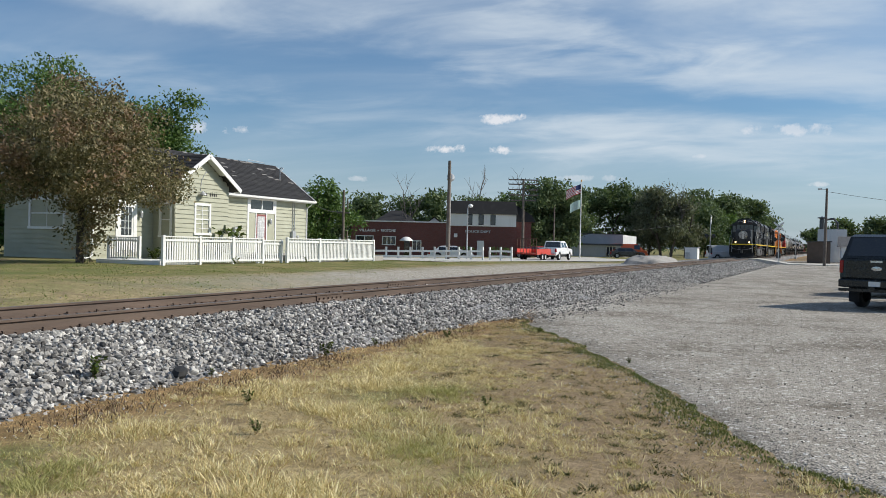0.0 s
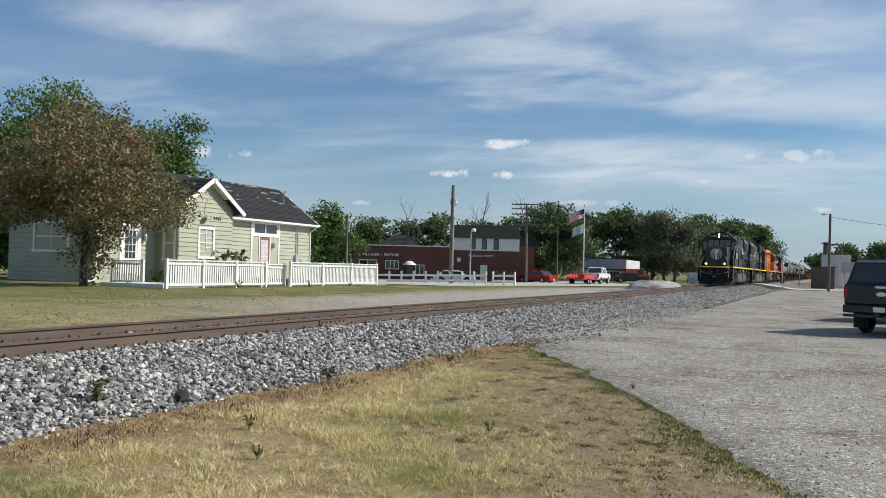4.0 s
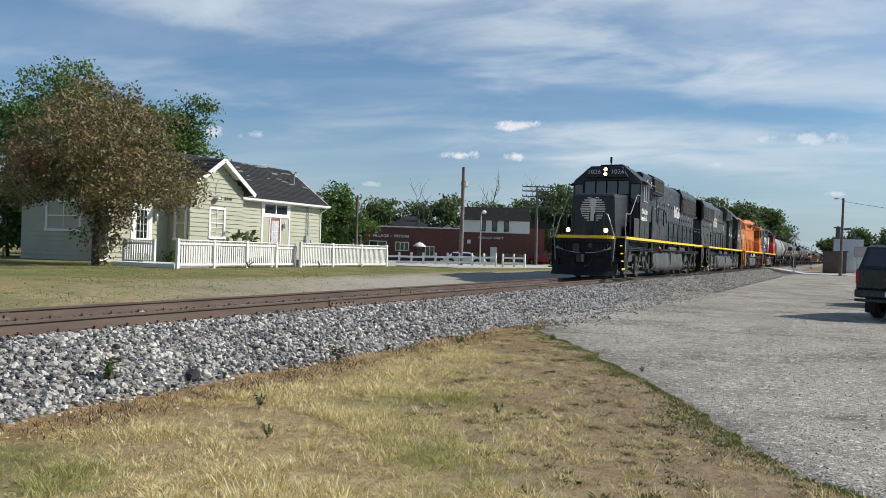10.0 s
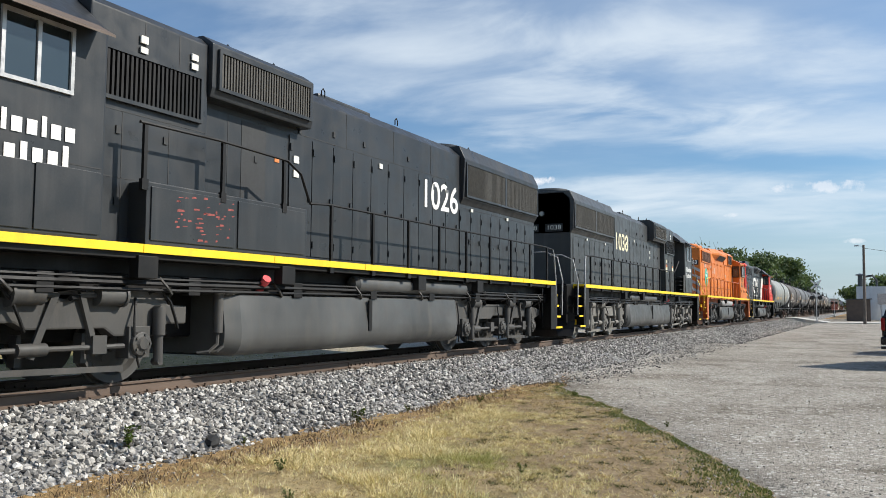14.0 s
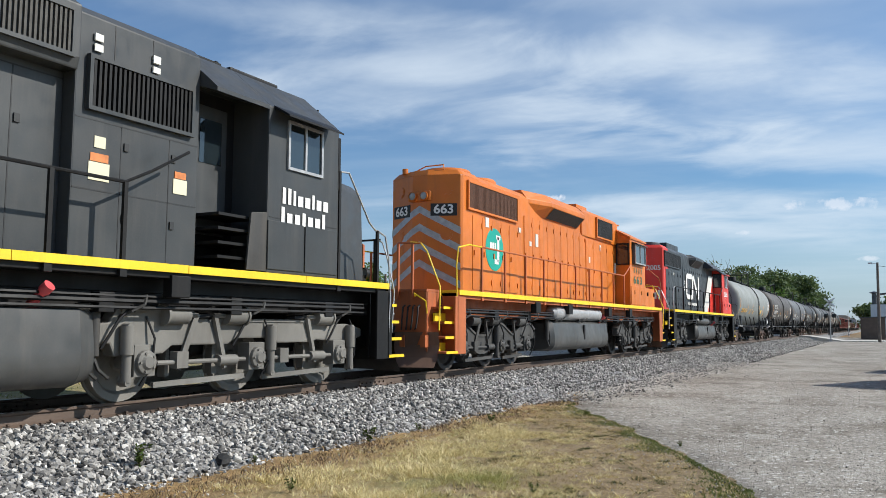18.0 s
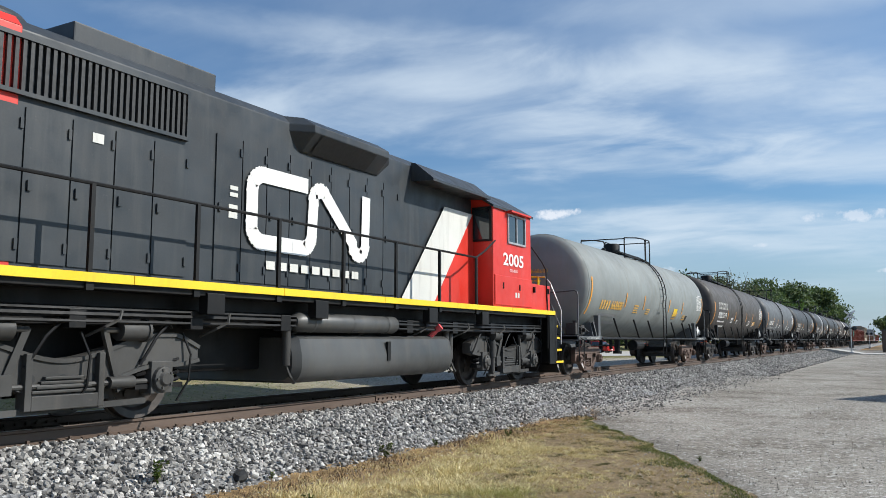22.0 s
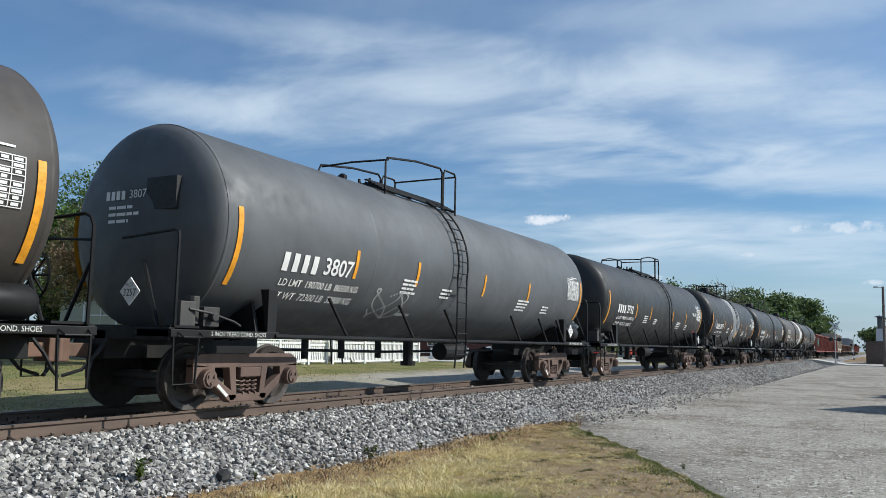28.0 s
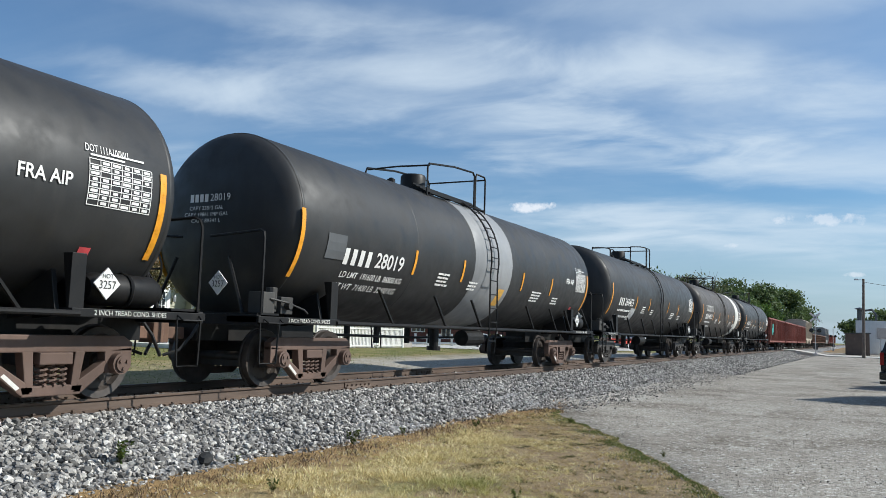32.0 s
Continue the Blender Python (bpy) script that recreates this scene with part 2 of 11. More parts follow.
def foliage(name, dark, mid, light, brown=None, amount=0.0):
    n = Nodes(name)
    col = n.ramp(n.island(), [(0.0, dark), (0.5, mid), (1.0, light)])
    if brown:
        col = n.mix(n.span(n.noise(0.45, 3), 0.5 - amount, 0.62 - amount * 0.5, 0, 0.85), col, brown)
    n.bsdf.inputs["Subsurface Weight"].default_value = 0.0
    mat = n.finish(col, 0.62, spec=0.25)
    tr = n.t.nodes.new("ShaderNodeBsdfTranslucent")
    n.link(n.mix(1.0, col, (0.95, 1.0, 0.62), "MULTIPLY"), tr.inputs[0])
    ms = n.t.nodes.new("ShaderNodeMixShader")
    ms.inputs[0].default_value = 0.30
    n.link(n.bsdf.outputs[0], ms.inputs[1]), n.link(tr.outputs[0], ms.inputs[2])
    n.link(ms.outputs[0], n.t.nodes["Material Output"].inputs[0])
    return mat


M = {}
M["ic_black"] = paint("ic_black", (0.025, 0.0275, 0.0305), 0.36, 0.36, (0.074, 0.074, 0.073), fade=0.25, spec=0.30)
M["ic_dusty"] = paint("ic_dusty", (0.046, 0.049, 0.0505), 0.38, 0.40, (0.105, 0.100, 0.092), fade=0.25, spec=0.30)
M["frame_black"] = paint("frame_black", (0.0085, 0.0085, 0.009), 0.5, 0.30, (0.048, 0.042, 0.036), spec=0.22)
M["truck_grey"] = paint("truck_grey", (0.050, 0.049, 0.047), 0.55, 0.5, (0.115, 0.10, 0.082), fade=0.5, spec=0.3)
M["truck_dust"] = paint("truck_dust", (0.165, 0.158, 0.142), 0.62, 0.5, (0.085, 0.076, 0.064), fade=0.4, spec=0.3)
M["tank_grey"] = paint("fuel_tank_grey", (0.056, 0.057, 0.056), 0.42, 0.45, (0.12, 0.108, 0.09), fade=0.5)
M["yellow"] = paint("safety_yellow", (0.88, 0.60, 0.010), 0.45, 0.22, (0.22, 0.15, 0.05), fade=0.1)
M["orange"] = paint("loco_orange", (0.60, 0.158, 0.010), 0.42, 0.35, (0.20, 0.070, 0.026), fade=0.18)
M["orange_rust"] = paint("rusty_orange", (0.42, 0.11, 0.03), 0.6, 0.7, (0.14, 0.06, 0.035), fade=0.3)
M["red"] = paint("loco_red", (0.62, 0.030, 0.016), 0.40, 0.18, (0.25, 0.05, 0.035), fade=0.15)
M["cn_black"] = paint("slate_black", (0.030, 0.035, 0.040), 0.42, 0.45, (0.095, 0.095, 0.09), fade=0.35, spec=0.35)
M["white"] = paint("stencil_white", (0.78, 0.77, 0.74), 0.5, 0.15, (0.4, 0.38, 0.34), fade=0.05)
M["dirty_white"] = paint("grimy_white", (0.66, 0.65, 0.60), 0.55, 0.45, (0.22, 0.20, 0.17), fade=0.1)
M["worn_white"] = paint("worn_white", (0.44, 0.43, 0.40), 0.6, 0.8, (0.10, 0.09, 0.08), fade=0.3)
M["warn_orange"] = plain("warning_orange", (0.62, 0.20, 0.05), 0.5)
M["scuff_red"] = plain("scuffed_red", (0.26, 0.055, 0.045), 0.7, 0, 0.4, 20)
M["teal"] = paint("teal_disc", (0.0, 0.33, 0.25), 0.45, 0.1, fade=0.1)
M["green_text"] = plain("dark_green_letters", (0.01, 0.10, 0.06), 0.5)
M["handrail"] = plain("bare_handrail", (0.40, 0.40, 0.40), 0.42, 0.3)
M["chrome"] = plain("chrome", (0.6, 0.6, 0.6), 0.2, 0.9)
M["rubber"] = plain("rubber_hose", (0.018, 0.018, 0.018), 0.7)
M["steel_wheel"] = plain("worn_wheel_steel", (0.058, 0.048, 0.042), 0.55, 0.3, 0.35)
M["grille"] = plain("dark_grille", (0.018, 0.019, 0.020), 0.6)
M["mesh_brown"] = plain("dusty_screen", (0.060, 0.056, 0.048), 0.7, 0.0, 0.3, 14)
M["cream"] = paint("cream_stencil", (0.76, 0.70, 0.48), 0.5, 0.15, (0.4, 0.36, 0.26), fade=0.05)
M["mesh_rust"] = plain("rusty_screen", (0.115, 0.050, 0.026), 0.75, 0.0, 0.3, 14)
M["cab_glass"] = glassy("cab_glass", (0.018, 0.027, 0.032))
M["window_glass"] = glassy("window_glass", (0.028, 0.034, 0.040), 0.08)
M["head_lamp"] = glow("head_lamp", (1.0, 0.70, 0.38), 5.0)
M["dim_lamp"] = glassy("unlit_lamp", (0.42, 0.43, 0.42), 0.12)
M["rust"] = paint("rust_brown", (0.135, 0.075, 0.048), 0.75, 0.5, (0.06, 0.04, 0.03), fade=0.5)
M["bogie_rust"] = paint("bogie_rust", (0.105, 0.066, 0.050), 0.72, 0.5, (0.045, 0.034, 0.028), fade=0.5)
M["bogie_dark"] = paint("bogie_dark", (0.030, 0.027, 0.025), 0.7, 0.5, (0.10, 0.075, 0.055), fade=0.5)
M["tank_pale"] = paint("tank_pale_grey", (0.205, 0.222, 0.215), 0.60, 0.35, (0.20, 0.165, 0.11), fade=0.22)
M["tank_slate"] = paint("tank_slate", (0.080, 0.085, 0.090), 0.58, 0.35, (0.055, 0.053, 0.05), fade=0.3)
M["tank_black"] = paint("tank_black", (0.021, 0.0215, 0.022), 0.50, 0.28, (0.055, 0.05, 0.044), fade=0.35, spec=0.4)
M["tank_brown"] = paint("tank_sooty_brown", (0.042, 0.036, 0.032), 0.58, 0.45, (0.10, 0.08, 0.06), fade=0.4)
M["tank_band"] = paint("tank_band_grey", (0.24, 0.245, 0.25), 0.5, 0.3, (0.1, 0.095, 0.09), fade=0.2)
M["amber"] = plain("amber_reflector", (0.78, 0.33, 0.02), 0.35)
M["gold"] = plain("faded_gold_letters", (0.72, 0.40, 0.07), 0.5)
M["pink"] = plain("faded_red_plate", (0.75, 0.10, 0.11), 0.4)
M["black_text"] = plain("black_letters", (0.012, 0.012, 0.012), 0.6)
M["maroon_car"] = paint("gondola_maroon", (0.20, 0.060, 0.042), 0.65, 0.55, (0.09, 0.05, 0.035), fade=0.35)
M["graffiti"] = plain("teal_graffiti", (0.06, 0.45, 0.40), 0.5)
M["chalk"] = plain("pale_graffiti", (0.42, 0.43, 0.43), 0.6)
M["tan_car"] = paint("hopper_tan", (0.42, 0.36, 0.28), 0.6, 0.5, fade=0.2)
M["grey_car"] = paint("hopper_grey", (0.30, 0.31, 0.31), 0.6, 0.5, fade=0.2)

# ---- mesh helpers ----
class MB:
    """Gathers vertices and faces of one mesh."""

    def __init__(self):
        self.v, self.f = [], []

    def add(self, verts, faces):
        o = len(self.v)
        self.v += [tuple(p) for p in verts]
        self.f += [tuple(i + o for i in f) for f in faces]
        return self

    def box(self, x0, x1, y0, y1, z0, z1):
        v = [(x, y, z) for z in (z0, z1) for y in (y0, y1) for x in (x0, x1)]
        return self.add(v, [(0, 2, 3, 1), (4, 5, 7, 6), (0, 1, 5, 4), (2, 6, 7, 3), (0, 4, 6, 2), (1, 3, 7, 5)])

    def beam(self, a, b, w, h=None):
        """A bar of rectangular section from a to b."""
        a, b, h = Vector(a), Vector(b), h or w
        d = (b - a).normalized()
        s = d.cross(Vector((0, 0, 1)))
        s = s.normalized() if s.length > 1e-4 else Vector((1, 0, 0))
        u = s.cross(d)
        v = [p + s * i * w / 2 + u * j * h / 2 for p in (a, b) for i, j in ((-1, -1), (1, -1), (1, 1), (-1, 1))]
        return self.add(v, [(3, 2, 1, 0), (4, 5, 6, 7), (0, 1, 5, 4), (1, 2, 6, 5), (2, 3, 7, 6), (3, 0, 4, 7)])

    def cyl(self, a, b, r, r2=None, n=12, cap=True):
        a, b, r2 = Vector(a), Vector(b), r if r2 is None else r2
        d = (b - a).normalized()
        s = d.cross(Vector((0, 0, 1)))
        s = s.normalized() if s.length > 1e-4 else Vector((1, 0, 0))
        u = d.cross(s)
        ring = [(math.cos(2 * math.pi * i / n), math.sin(2 * math.pi * i / n)) for i in range(n)]
        v = [p + s * c * q + u * e * q for p, q in ((a, r), (b, r2)) for c, e in ring]
        f = [(i, (i + 1) % n, n + (i + 1) % n, n + i) for i in range(n)]
        if cap:
            f += [tuple(reversed(range(n))), tuple(range(n, 2 * n))]
        return self.add(v, f)

    def tube(self, pts, r, n=6):
        pts = [Vector(p) for p in pts]
        keep, v, f = None, [], []
        for i, p in enumerate(pts):
            d = (pts[min(i + 1, len(pts) - 1)] - pts[max(i - 1, 0)]).normalized()
            s = keep - d * keep.dot(d) if keep is not None else d.cross(Vector((0.3, 0.2, 1)))
            if s.length < 1e-4:
                s = d.cross(Vector((1, 0.3, 0)))
            s.normalize()
            keep, u = s, d.cross(s)
            v += [p + (s * math.cos(2 * math.pi * k / n) + u * math.sin(2 * math.pi * k / n)) * r for k in range(n)]
        for i in range(len(pts) - 1):
            f += [(i * n + k, i * n + (k + 1) % n, (i + 1) * n + (k + 1) % n, (i + 1) * n + k) for k in range(n)]
        f += [tuple(reversed(range(n))), tuple(range((len(pts) - 1) * n, len(pts) * n))]
        return self.add(v, f)

    def prism(self, poly, axis, a, b):
        """A polygon drawn across an axis, carried along it from a to b. x: (y, z), y: (x, z), z: (x, y)."""
        n = len(poly)
        put = {"x": lambda p, t: (t, p[0], p[1]), "y": lambda p, t: (p[0], t, p[1]), "z": lambda p, t: (p[0], p[1], t)}[axis]
        v = [put(p, t) for t in (a, b) for p in poly]
        area = sum(poly[i][0] * poly[(i + 1) % n][1] - poly[(i + 1) % n][0] * poly[i][1] for i in range(n))
        turn = (area > 0) != (axis == "y")
        f = [(i, (i + 1) % n, n + (i + 1) % n, n + i) for i in range(n)] + [tuple(reversed(range(n))), tuple(range(n, 2 * n))]
        if not turn:
            f = [tuple(reversed(q)) for q in f]
        return self.add(v, f)

    def lathe(self, profile, centre=(0, 0, 0), axis="z", n=24):
        """profile: (radius, along) rows, turned about an axis through centre."""
        v, f, m = [], [], len(profile)
        for i in range(n):
            c, s = math.cos(2 * math.pi * i / n), math.sin(2 * math.pi * i / n)
            for r, h in profile:
                p = {"z": (r * c, r * s, h), "x": (h, r * c, r * s), "y": (r * s, h, r * c)}[axis]
                v.append(tuple(a + b for a, b in zip(p, centre)))
        for i in range(n):
            j = (i + 1) % n
            f += [(i * m + k, j * m + k, j * m + k + 1, i * m + k + 1) for k in range(m - 1)]
        return self.add(v, f)

    def quad(self, *pts):
        return self.add(pts, [tuple(range(len(pts)))])


def mesh_of(name, mb, mat, smooth=False, bevel=0.0):
    me = bpy.data.meshes.new(name)
    me.from_pydata(mb.v, [], mb.f)
    if bevel:
        bm = bmesh.new()
        bm.from_mesh(me)
        bmesh.ops.bevel(bm, geom=[e for e in bm.edges if e.calc_length() > bevel * 2.5 and not e.is_boundary and e.calc_face_angle(0) > 0.5], offset=bevel, segments=2, profile=0.6, affect="EDGES", clamp_overlap=True)
        bm.to_mesh(me)
        bm.free()
    mats = mat if isinstance(mat, (list, tuple)) else [mat]
    for m in mats:
        me.materials.append(m)
    if smooth:
        me.polygons.foreach_set("use_smooth", [True] * len(me.polygons))
        me.set_sharp_from_angle(angle=radians(38))
    me.update()
    return me


def part(name, mb, mat, parent, label="", smooth=False, bevel=0.0):
    ob = new(name, mesh_of(name, mb, mat, smooth, bevel))
    ob.parent = parent
    if label:
        tagged(ob, label)
    return ob


def thing(name, label, category, group="", kind="", m=None):
    ob = new(name)
    ob.empty_display_size = 0.2
    tagged(ob, label, category, group, kind)
    if m is not None:
        ob.matrix_world = m
    return ob


def solo(name, mb, mat, label, category, group="", kind="", smooth=False, bevel=0.0, m=None):
    ob = new(name, mesh_of(name, mb, mat, smooth, bevel))
    tagged(ob, label, category, group, kind)
    if m is not None:
        ob.matrix_world = m
    return ob


def arc(cx, cy, r, a0, a1, n=6):
    return [(cx + r * math.cos(radians(a0 + (a1 - a0) * i / n)), cy + r * math.sin(radians(a0 + (a1 - a0) * i / n))) for i in range(n + 1)]


FACING = {"+x": ((0, 1, 0), (0, 0, 1), (1, 0, 0)), "-x": ((0, -1, 0), (0, 0, 1), (-1, 0, 0)), "-y": ((1, 0, 0), (0, 0, 1), (0, -1, 0)), "+y": ((-1, 0, 0), (0, 0, 1), (0, 1, 0))}


def text_mesh(words, size, width=None, bold=0.0, spacing=1.0):
    cu = bpy.data.curves.new("letters", "FONT")
    cu.body, cu.size, cu.align_x, cu.align_y, cu.offset, cu.space_character = words, size, "CENTER", "CENTER", bold, spacing
    cu.resolution_u = 4
    tmp = bpy.data.objects.new("letters", cu)
    scene.collection.objects.link(tmp)
    me = bpy.data.meshes.new_from_object(tmp)
    bpy.data.objects.remove(tmp)
    if width:
        xs = [v.co.x for v in me.vertices]
        k = width / max(1e-6, max(xs) - min(xs))
        for v in me.vertices:
            v.co.x *= k
    return me


def lay(me, at, facing, drum=None):
    """Stands a flat mesh upright at a place, facing one way; drum: (radius, centre height) of a round shell that it hugs."""
    rt, upv, out_ = (Vector(a) for a in (FACING[facing] if isinstance(facing, str) else facing))
    for v in me.vertices:
        p = Vector(at) + rt * v.co.x + upv * v.co.y + out_ * v.co.z
        if drum:
            h = max(-0.98, min(0.98, (p.z - drum[1]) / drum[0]))
            p.x = math.copysign((drum[0] + 0.014) * math.sqrt(1 - h * h), out_.x)
        v.co = p
    return me


def text(words, at, size, mat, parent, facing="+x", width=None, drum=None, name="lettering", label="", bold=0.0, spacing=1.0):
    me = lay(text_mesh(words, size, width, bold, spacing), at, facing, drum)
    me.materials.append(mat)
    ob = new(name, me)
    ob.parent = parent
    if label:
        tagged(ob, label)
    return ob


def bars(spec, at, mat, parent, facing="+x", drum=None, name="lettering", label=""):
    """Plain bars (x, y, width, height) in place of writing."""
    me = bpy.data.meshes.new(name)
    v, f = [], []
    for x, y, w, h in spec:
        cols = max(1, int(h / 0.12)) if drum else 1
        for k in range(cols + 1):
            v += [(x - w / 2, y - h / 2 + h * k / cols, 0), (x + w / 2, y - h / 2 + h * k / cols, 0)]
        o = len(v) - 2 * (cols + 1)
        f += [(o + 2 * k, o + 2 * k + 1, o + 2 * k + 3, o + 2 * k + 2) for k in range(cols)]
    me.from_pydata(v, [], f)
    lay(me, at, facing, drum)
    me.materials.append(mat)
    ob = new(name, me)
    ob.parent = parent
    if label:
        tagged(ob, label)
    return ob


def word_bars(lines, height, gap, width):
    """Bars for lines of unread words: each line is a row of word lengths, scaled to the width."""
    out_ = []
    longest = max(sum(l) + 0.6 * (len(l) - 1) for l in lines)
    k = width / longest
    for i, l in enumerate(lines):
        x = -width / 2
        for w in l:
            out_.append((x + w * k / 2, -i * (height + gap), w * k, height))
            x += (w + 0.6) * k
    return out_


# ---- ground, ballast, track ----
def smooth(a, b, t):
    t = max(0.0, min(1.0, (t - a) / (b - a)))
    return t * t * (3 - 2 * t)


def left_level(y):
    return 0.56 - 0.36 * smooth(44, 84, y)


def ground_z(x, y):
    """Height of the bare ground: flat by the lot, raised under the track, a level yard beyond that falls away gently."""
    lift = left_level(y)
    if x > -6.0:
        return -0.002 * max(0.0, x)
    if x > -11.0:
        return 0.30 * smooth(-6.0, -8.6, x)
    k = smooth(-11.0, -16.5, x)
    base = 0.30 * (1 - k) + lift * k
    return base - 0.10 * smooth(-12.0, -13.4, x) * (1 - smooth(-14.0, -17.0, x))


def grid_sheet(xs, ys, zf):
    mb = MB()
    nx = len(xs)
    mb.v = [(x, y, zf(x, y)) for y in ys for x in xs]
    mb.f = [(j * nx + i, j * nx + i + 1, (j + 1) * nx + i + 1, (j + 1) * nx + i) for j in range(len(ys) - 1) for i in range(nx - 1)]
    return mb


def lot_edge(y):
    """The x at which the gravel lot begins."""
    pts = [(-30.0, 3.2), (2.0, 2.4), (5.6, 1.3), (6.3, 0.4), (6.8, -0.2), (7.24, -0.62), (9.2, -1.44), (11.2, -2.55), (13.9, -4.1), (16.2, -5.7), (19.0, -6.6), (26.0, -6.9), (60.0, -7.2), (160.0, -7.4)]
    for (ya, xa), (yb, xb) in zip(pts, pts[1:]):
        if ya <= y <= yb:
            return xa + (xb - xa) * (y - ya) / (yb - ya)
    return -7.3


n = Nodes("ground_turf")
pos = n.place()
sp_ = n.t.nodes.new("ShaderNodeSeparateXYZ")
n.link(pos, sp_.inputs[0])
patch, fine, mid = n.noise(0.42, 5, 0.6, None, True, 0.4), n.noise(55, 4, 0.6, None, True), n.noise(3.2, 5, 0.65, None, True)
straw = n.mix(n.span(mid, 0.3, 0.7), (0.33, 0.240, 0.112), (0.60, 0.485, 0.27))
green = n.mix(n.span(mid, 0.3, 0.7), (0.13, 0.15, 0.048), (0.24, 0.25, 0.09))
soil = n.mix(n.span(mid, 0.35, 0.7), (0.23, 0.165, 0.105), (0.44, 0.33, 0.215))
base = n.mix(n.span(patch, 0.52, 0.66), straw, green)
base = n.mix(n.span(n.noise(1.1, 5, 0.6, None, True), 0.57, 0.68), base, soil)
wob = n.noise(0.8, 5, 0.65, None, True, 0.5)
inward = n.math("ADD", n.math("MULTIPLY", n.math("ADD", sp_.outputs[0], 5.7), 0.835), n.math("MULTIPLY", n.math("ADD", sp_.outputs[1], -16.2), 0.551))
inward = n.math("ADD", inward, n.math("MULTIPLY", wob, 2.6))
base = n.mix(n.span(inward, -2.4, -0.7, 0, 0.9), base, soil)
toe = n.math("ADD", sp_.outputs[0], n.math("MULTIPLY", wob, 1.2))
toe = n.math("MULTIPLY", n.span(toe, -4.7, -5.35), n.span(sp_.outputs[0], -7.4, -7.0))
base = n.mix(n.math("MULTIPLY", toe, 0.8), base, n.mix(n.span(mid, 0.35, 0.65), (0.22, 0.130, 0.062), (0.50, 0.300, 0.125)))
beyond = n.span(sp_.outputs[0], -13.0, -17.5)
lawn = n.mix(n.span(n.noise(0.5, 5, 0.65, None, True), 0.42, 0.62), (0.15, 0.19, 0.050), (0.36, 0.29, 0.135))
base = n.mix(n.math("MULTIPLY", beyond, 0.9), base, lawn)
side = n.math("ADD", sp_.outputs[0], n.math("MULTIPLY", wob, 3.0))
strip = n.math("MULTIPLY", n.span(side, -11.0, -12.0), n.span(side, -15.6, -13.9))
strip = n.math("MULTIPLY", strip, n.span(sp_.outputs[1], 13.0, 25.0, 0.06, 0.9))
chips = n.mix(n.span(n.voronoi(20, "Color", True), 0, 1), (0.33, 0.31, 0.28), (0.68, 0.645, 0.585))
base = n.mix(strip, base, chips)
base = n.mix(n.span(n.noise(14, 6, 0.8, None, True), 0.46, 0.58, 0, 0.55), base, (0.115, 0.088, 0.050))
base = n.mix(n.span(fine, 0.35, 0.7, 0, 0.5), base, (0.10, 0.085, 0.05))
M["turf"] = n.finish(base, 0.95, 0, fine, 0.6, 0.03, spec=0.1)

n = Nodes("lot_gravel")
v = n.voronoi(42, "Color", True)
cell = n.mix(n.span(v, 0.0, 1.0), (0.14, 0.128, 0.108), (0.64, 0.605, 0.545))
tone_ = n.mix(n.span(n.noise(0.30, 5, 0.62, (1, 0.5, 1), True, 0.6), 0.38, 0.62), (0.245, 0.212, 0.168), (0.42, 0.385, 0.328))
col = n.mix(0.40, tone_, cell)
col = n.mix(n.span(n.noise(0.8, 7, 0.75, (1, 0.6, 1), True, 0.8), 0.50, 0.62, 0, 0.65), col, (0.19, 0.165, 0.132))
col = n.mix(n.span(n.noise(4.0, 7, 0.82, None, True), 0.47, 0.60, 0, 0.26), col, (0.13, 0.112, 0.088))
col = n.mix(n.span(n.noise(9.0, 6, 0.85, None, True, 0.4), 0.50, 0.60, 0, 0.28), col, (0.58, 0.545, 0.485))
col = n.mix(n.span(n.noise(19.0, 5, 0.85, None, True), 0.49, 0.57, 0, 0.42), col, (0.12, 0.107, 0.090))
damp = n.math("MULTIPLY", n.span(n.noise(0.38, 4, 0.55, (0.8, 1.3, 1), True, 0.4), 0.52, 0.62), n.span(n.noise(4.5, 6, 0.75, None, True), 0.40, 0.60))
col = n.mix(n.math("MULTIPLY", damp, 0.8), col, (0.105, 0.084, 0.062))
speck = n.voronoi(26, "Color", True)
col = n.mix(n.span(speck, 0.80, 0.86, 0, 0.7), col, (0.085, 0.080, 0.074))
col = n.mix(n.span(speck, 0.20, 0.14, 0, 0.7), col, (0.66, 0.64, 0.60))
M["gravel"] = n.finish(col, 0.93, 0, n.voronoi(42, "Distance", True), 0.7, 0.02, spec=0.15)

n = Nodes("ballast_bed")
v = n.voronoi(17, "Color", True)
col = n.mix(n.span(v, 0, 1), (0.05, 0.05, 0.052), (0.40, 0.39, 0.38))
M["ballast_bed"] = n.finish(col, 0.9, 0, n.voronoi(17, "Distance", True), 1.0, 0.06)

n = Nodes("ballast_stone")
i_ = n.island()
col = n.ramp(i_, [(0.0, (0.06, 0.058, 0.056)), (0.3, (0.20, 0.190, 0.176)), (0.6, (0.36, 0.341, 0.312)), (0.85, (0.52, 0.494, 0.452)), (1.0, (0.72, 0.695, 0.645))])
col = n.mix(n.span(n.noise(24, 4, 0.6, None, True), 0.4, 0.75, 0, 0.4), col, (0.13, 0.12, 0.115))
col = n.mix(n.span(n.noise(2.2, 4, 0.6, None, True), 0.55, 0.75, 0, 0.35), col, (0.115, 0.105, 0.095))
M["stone"] = n.finish(col, 0.85, 0, n.noise(60, 3, 0.6, None, True), 0.4, 0.01, spec=0.3)

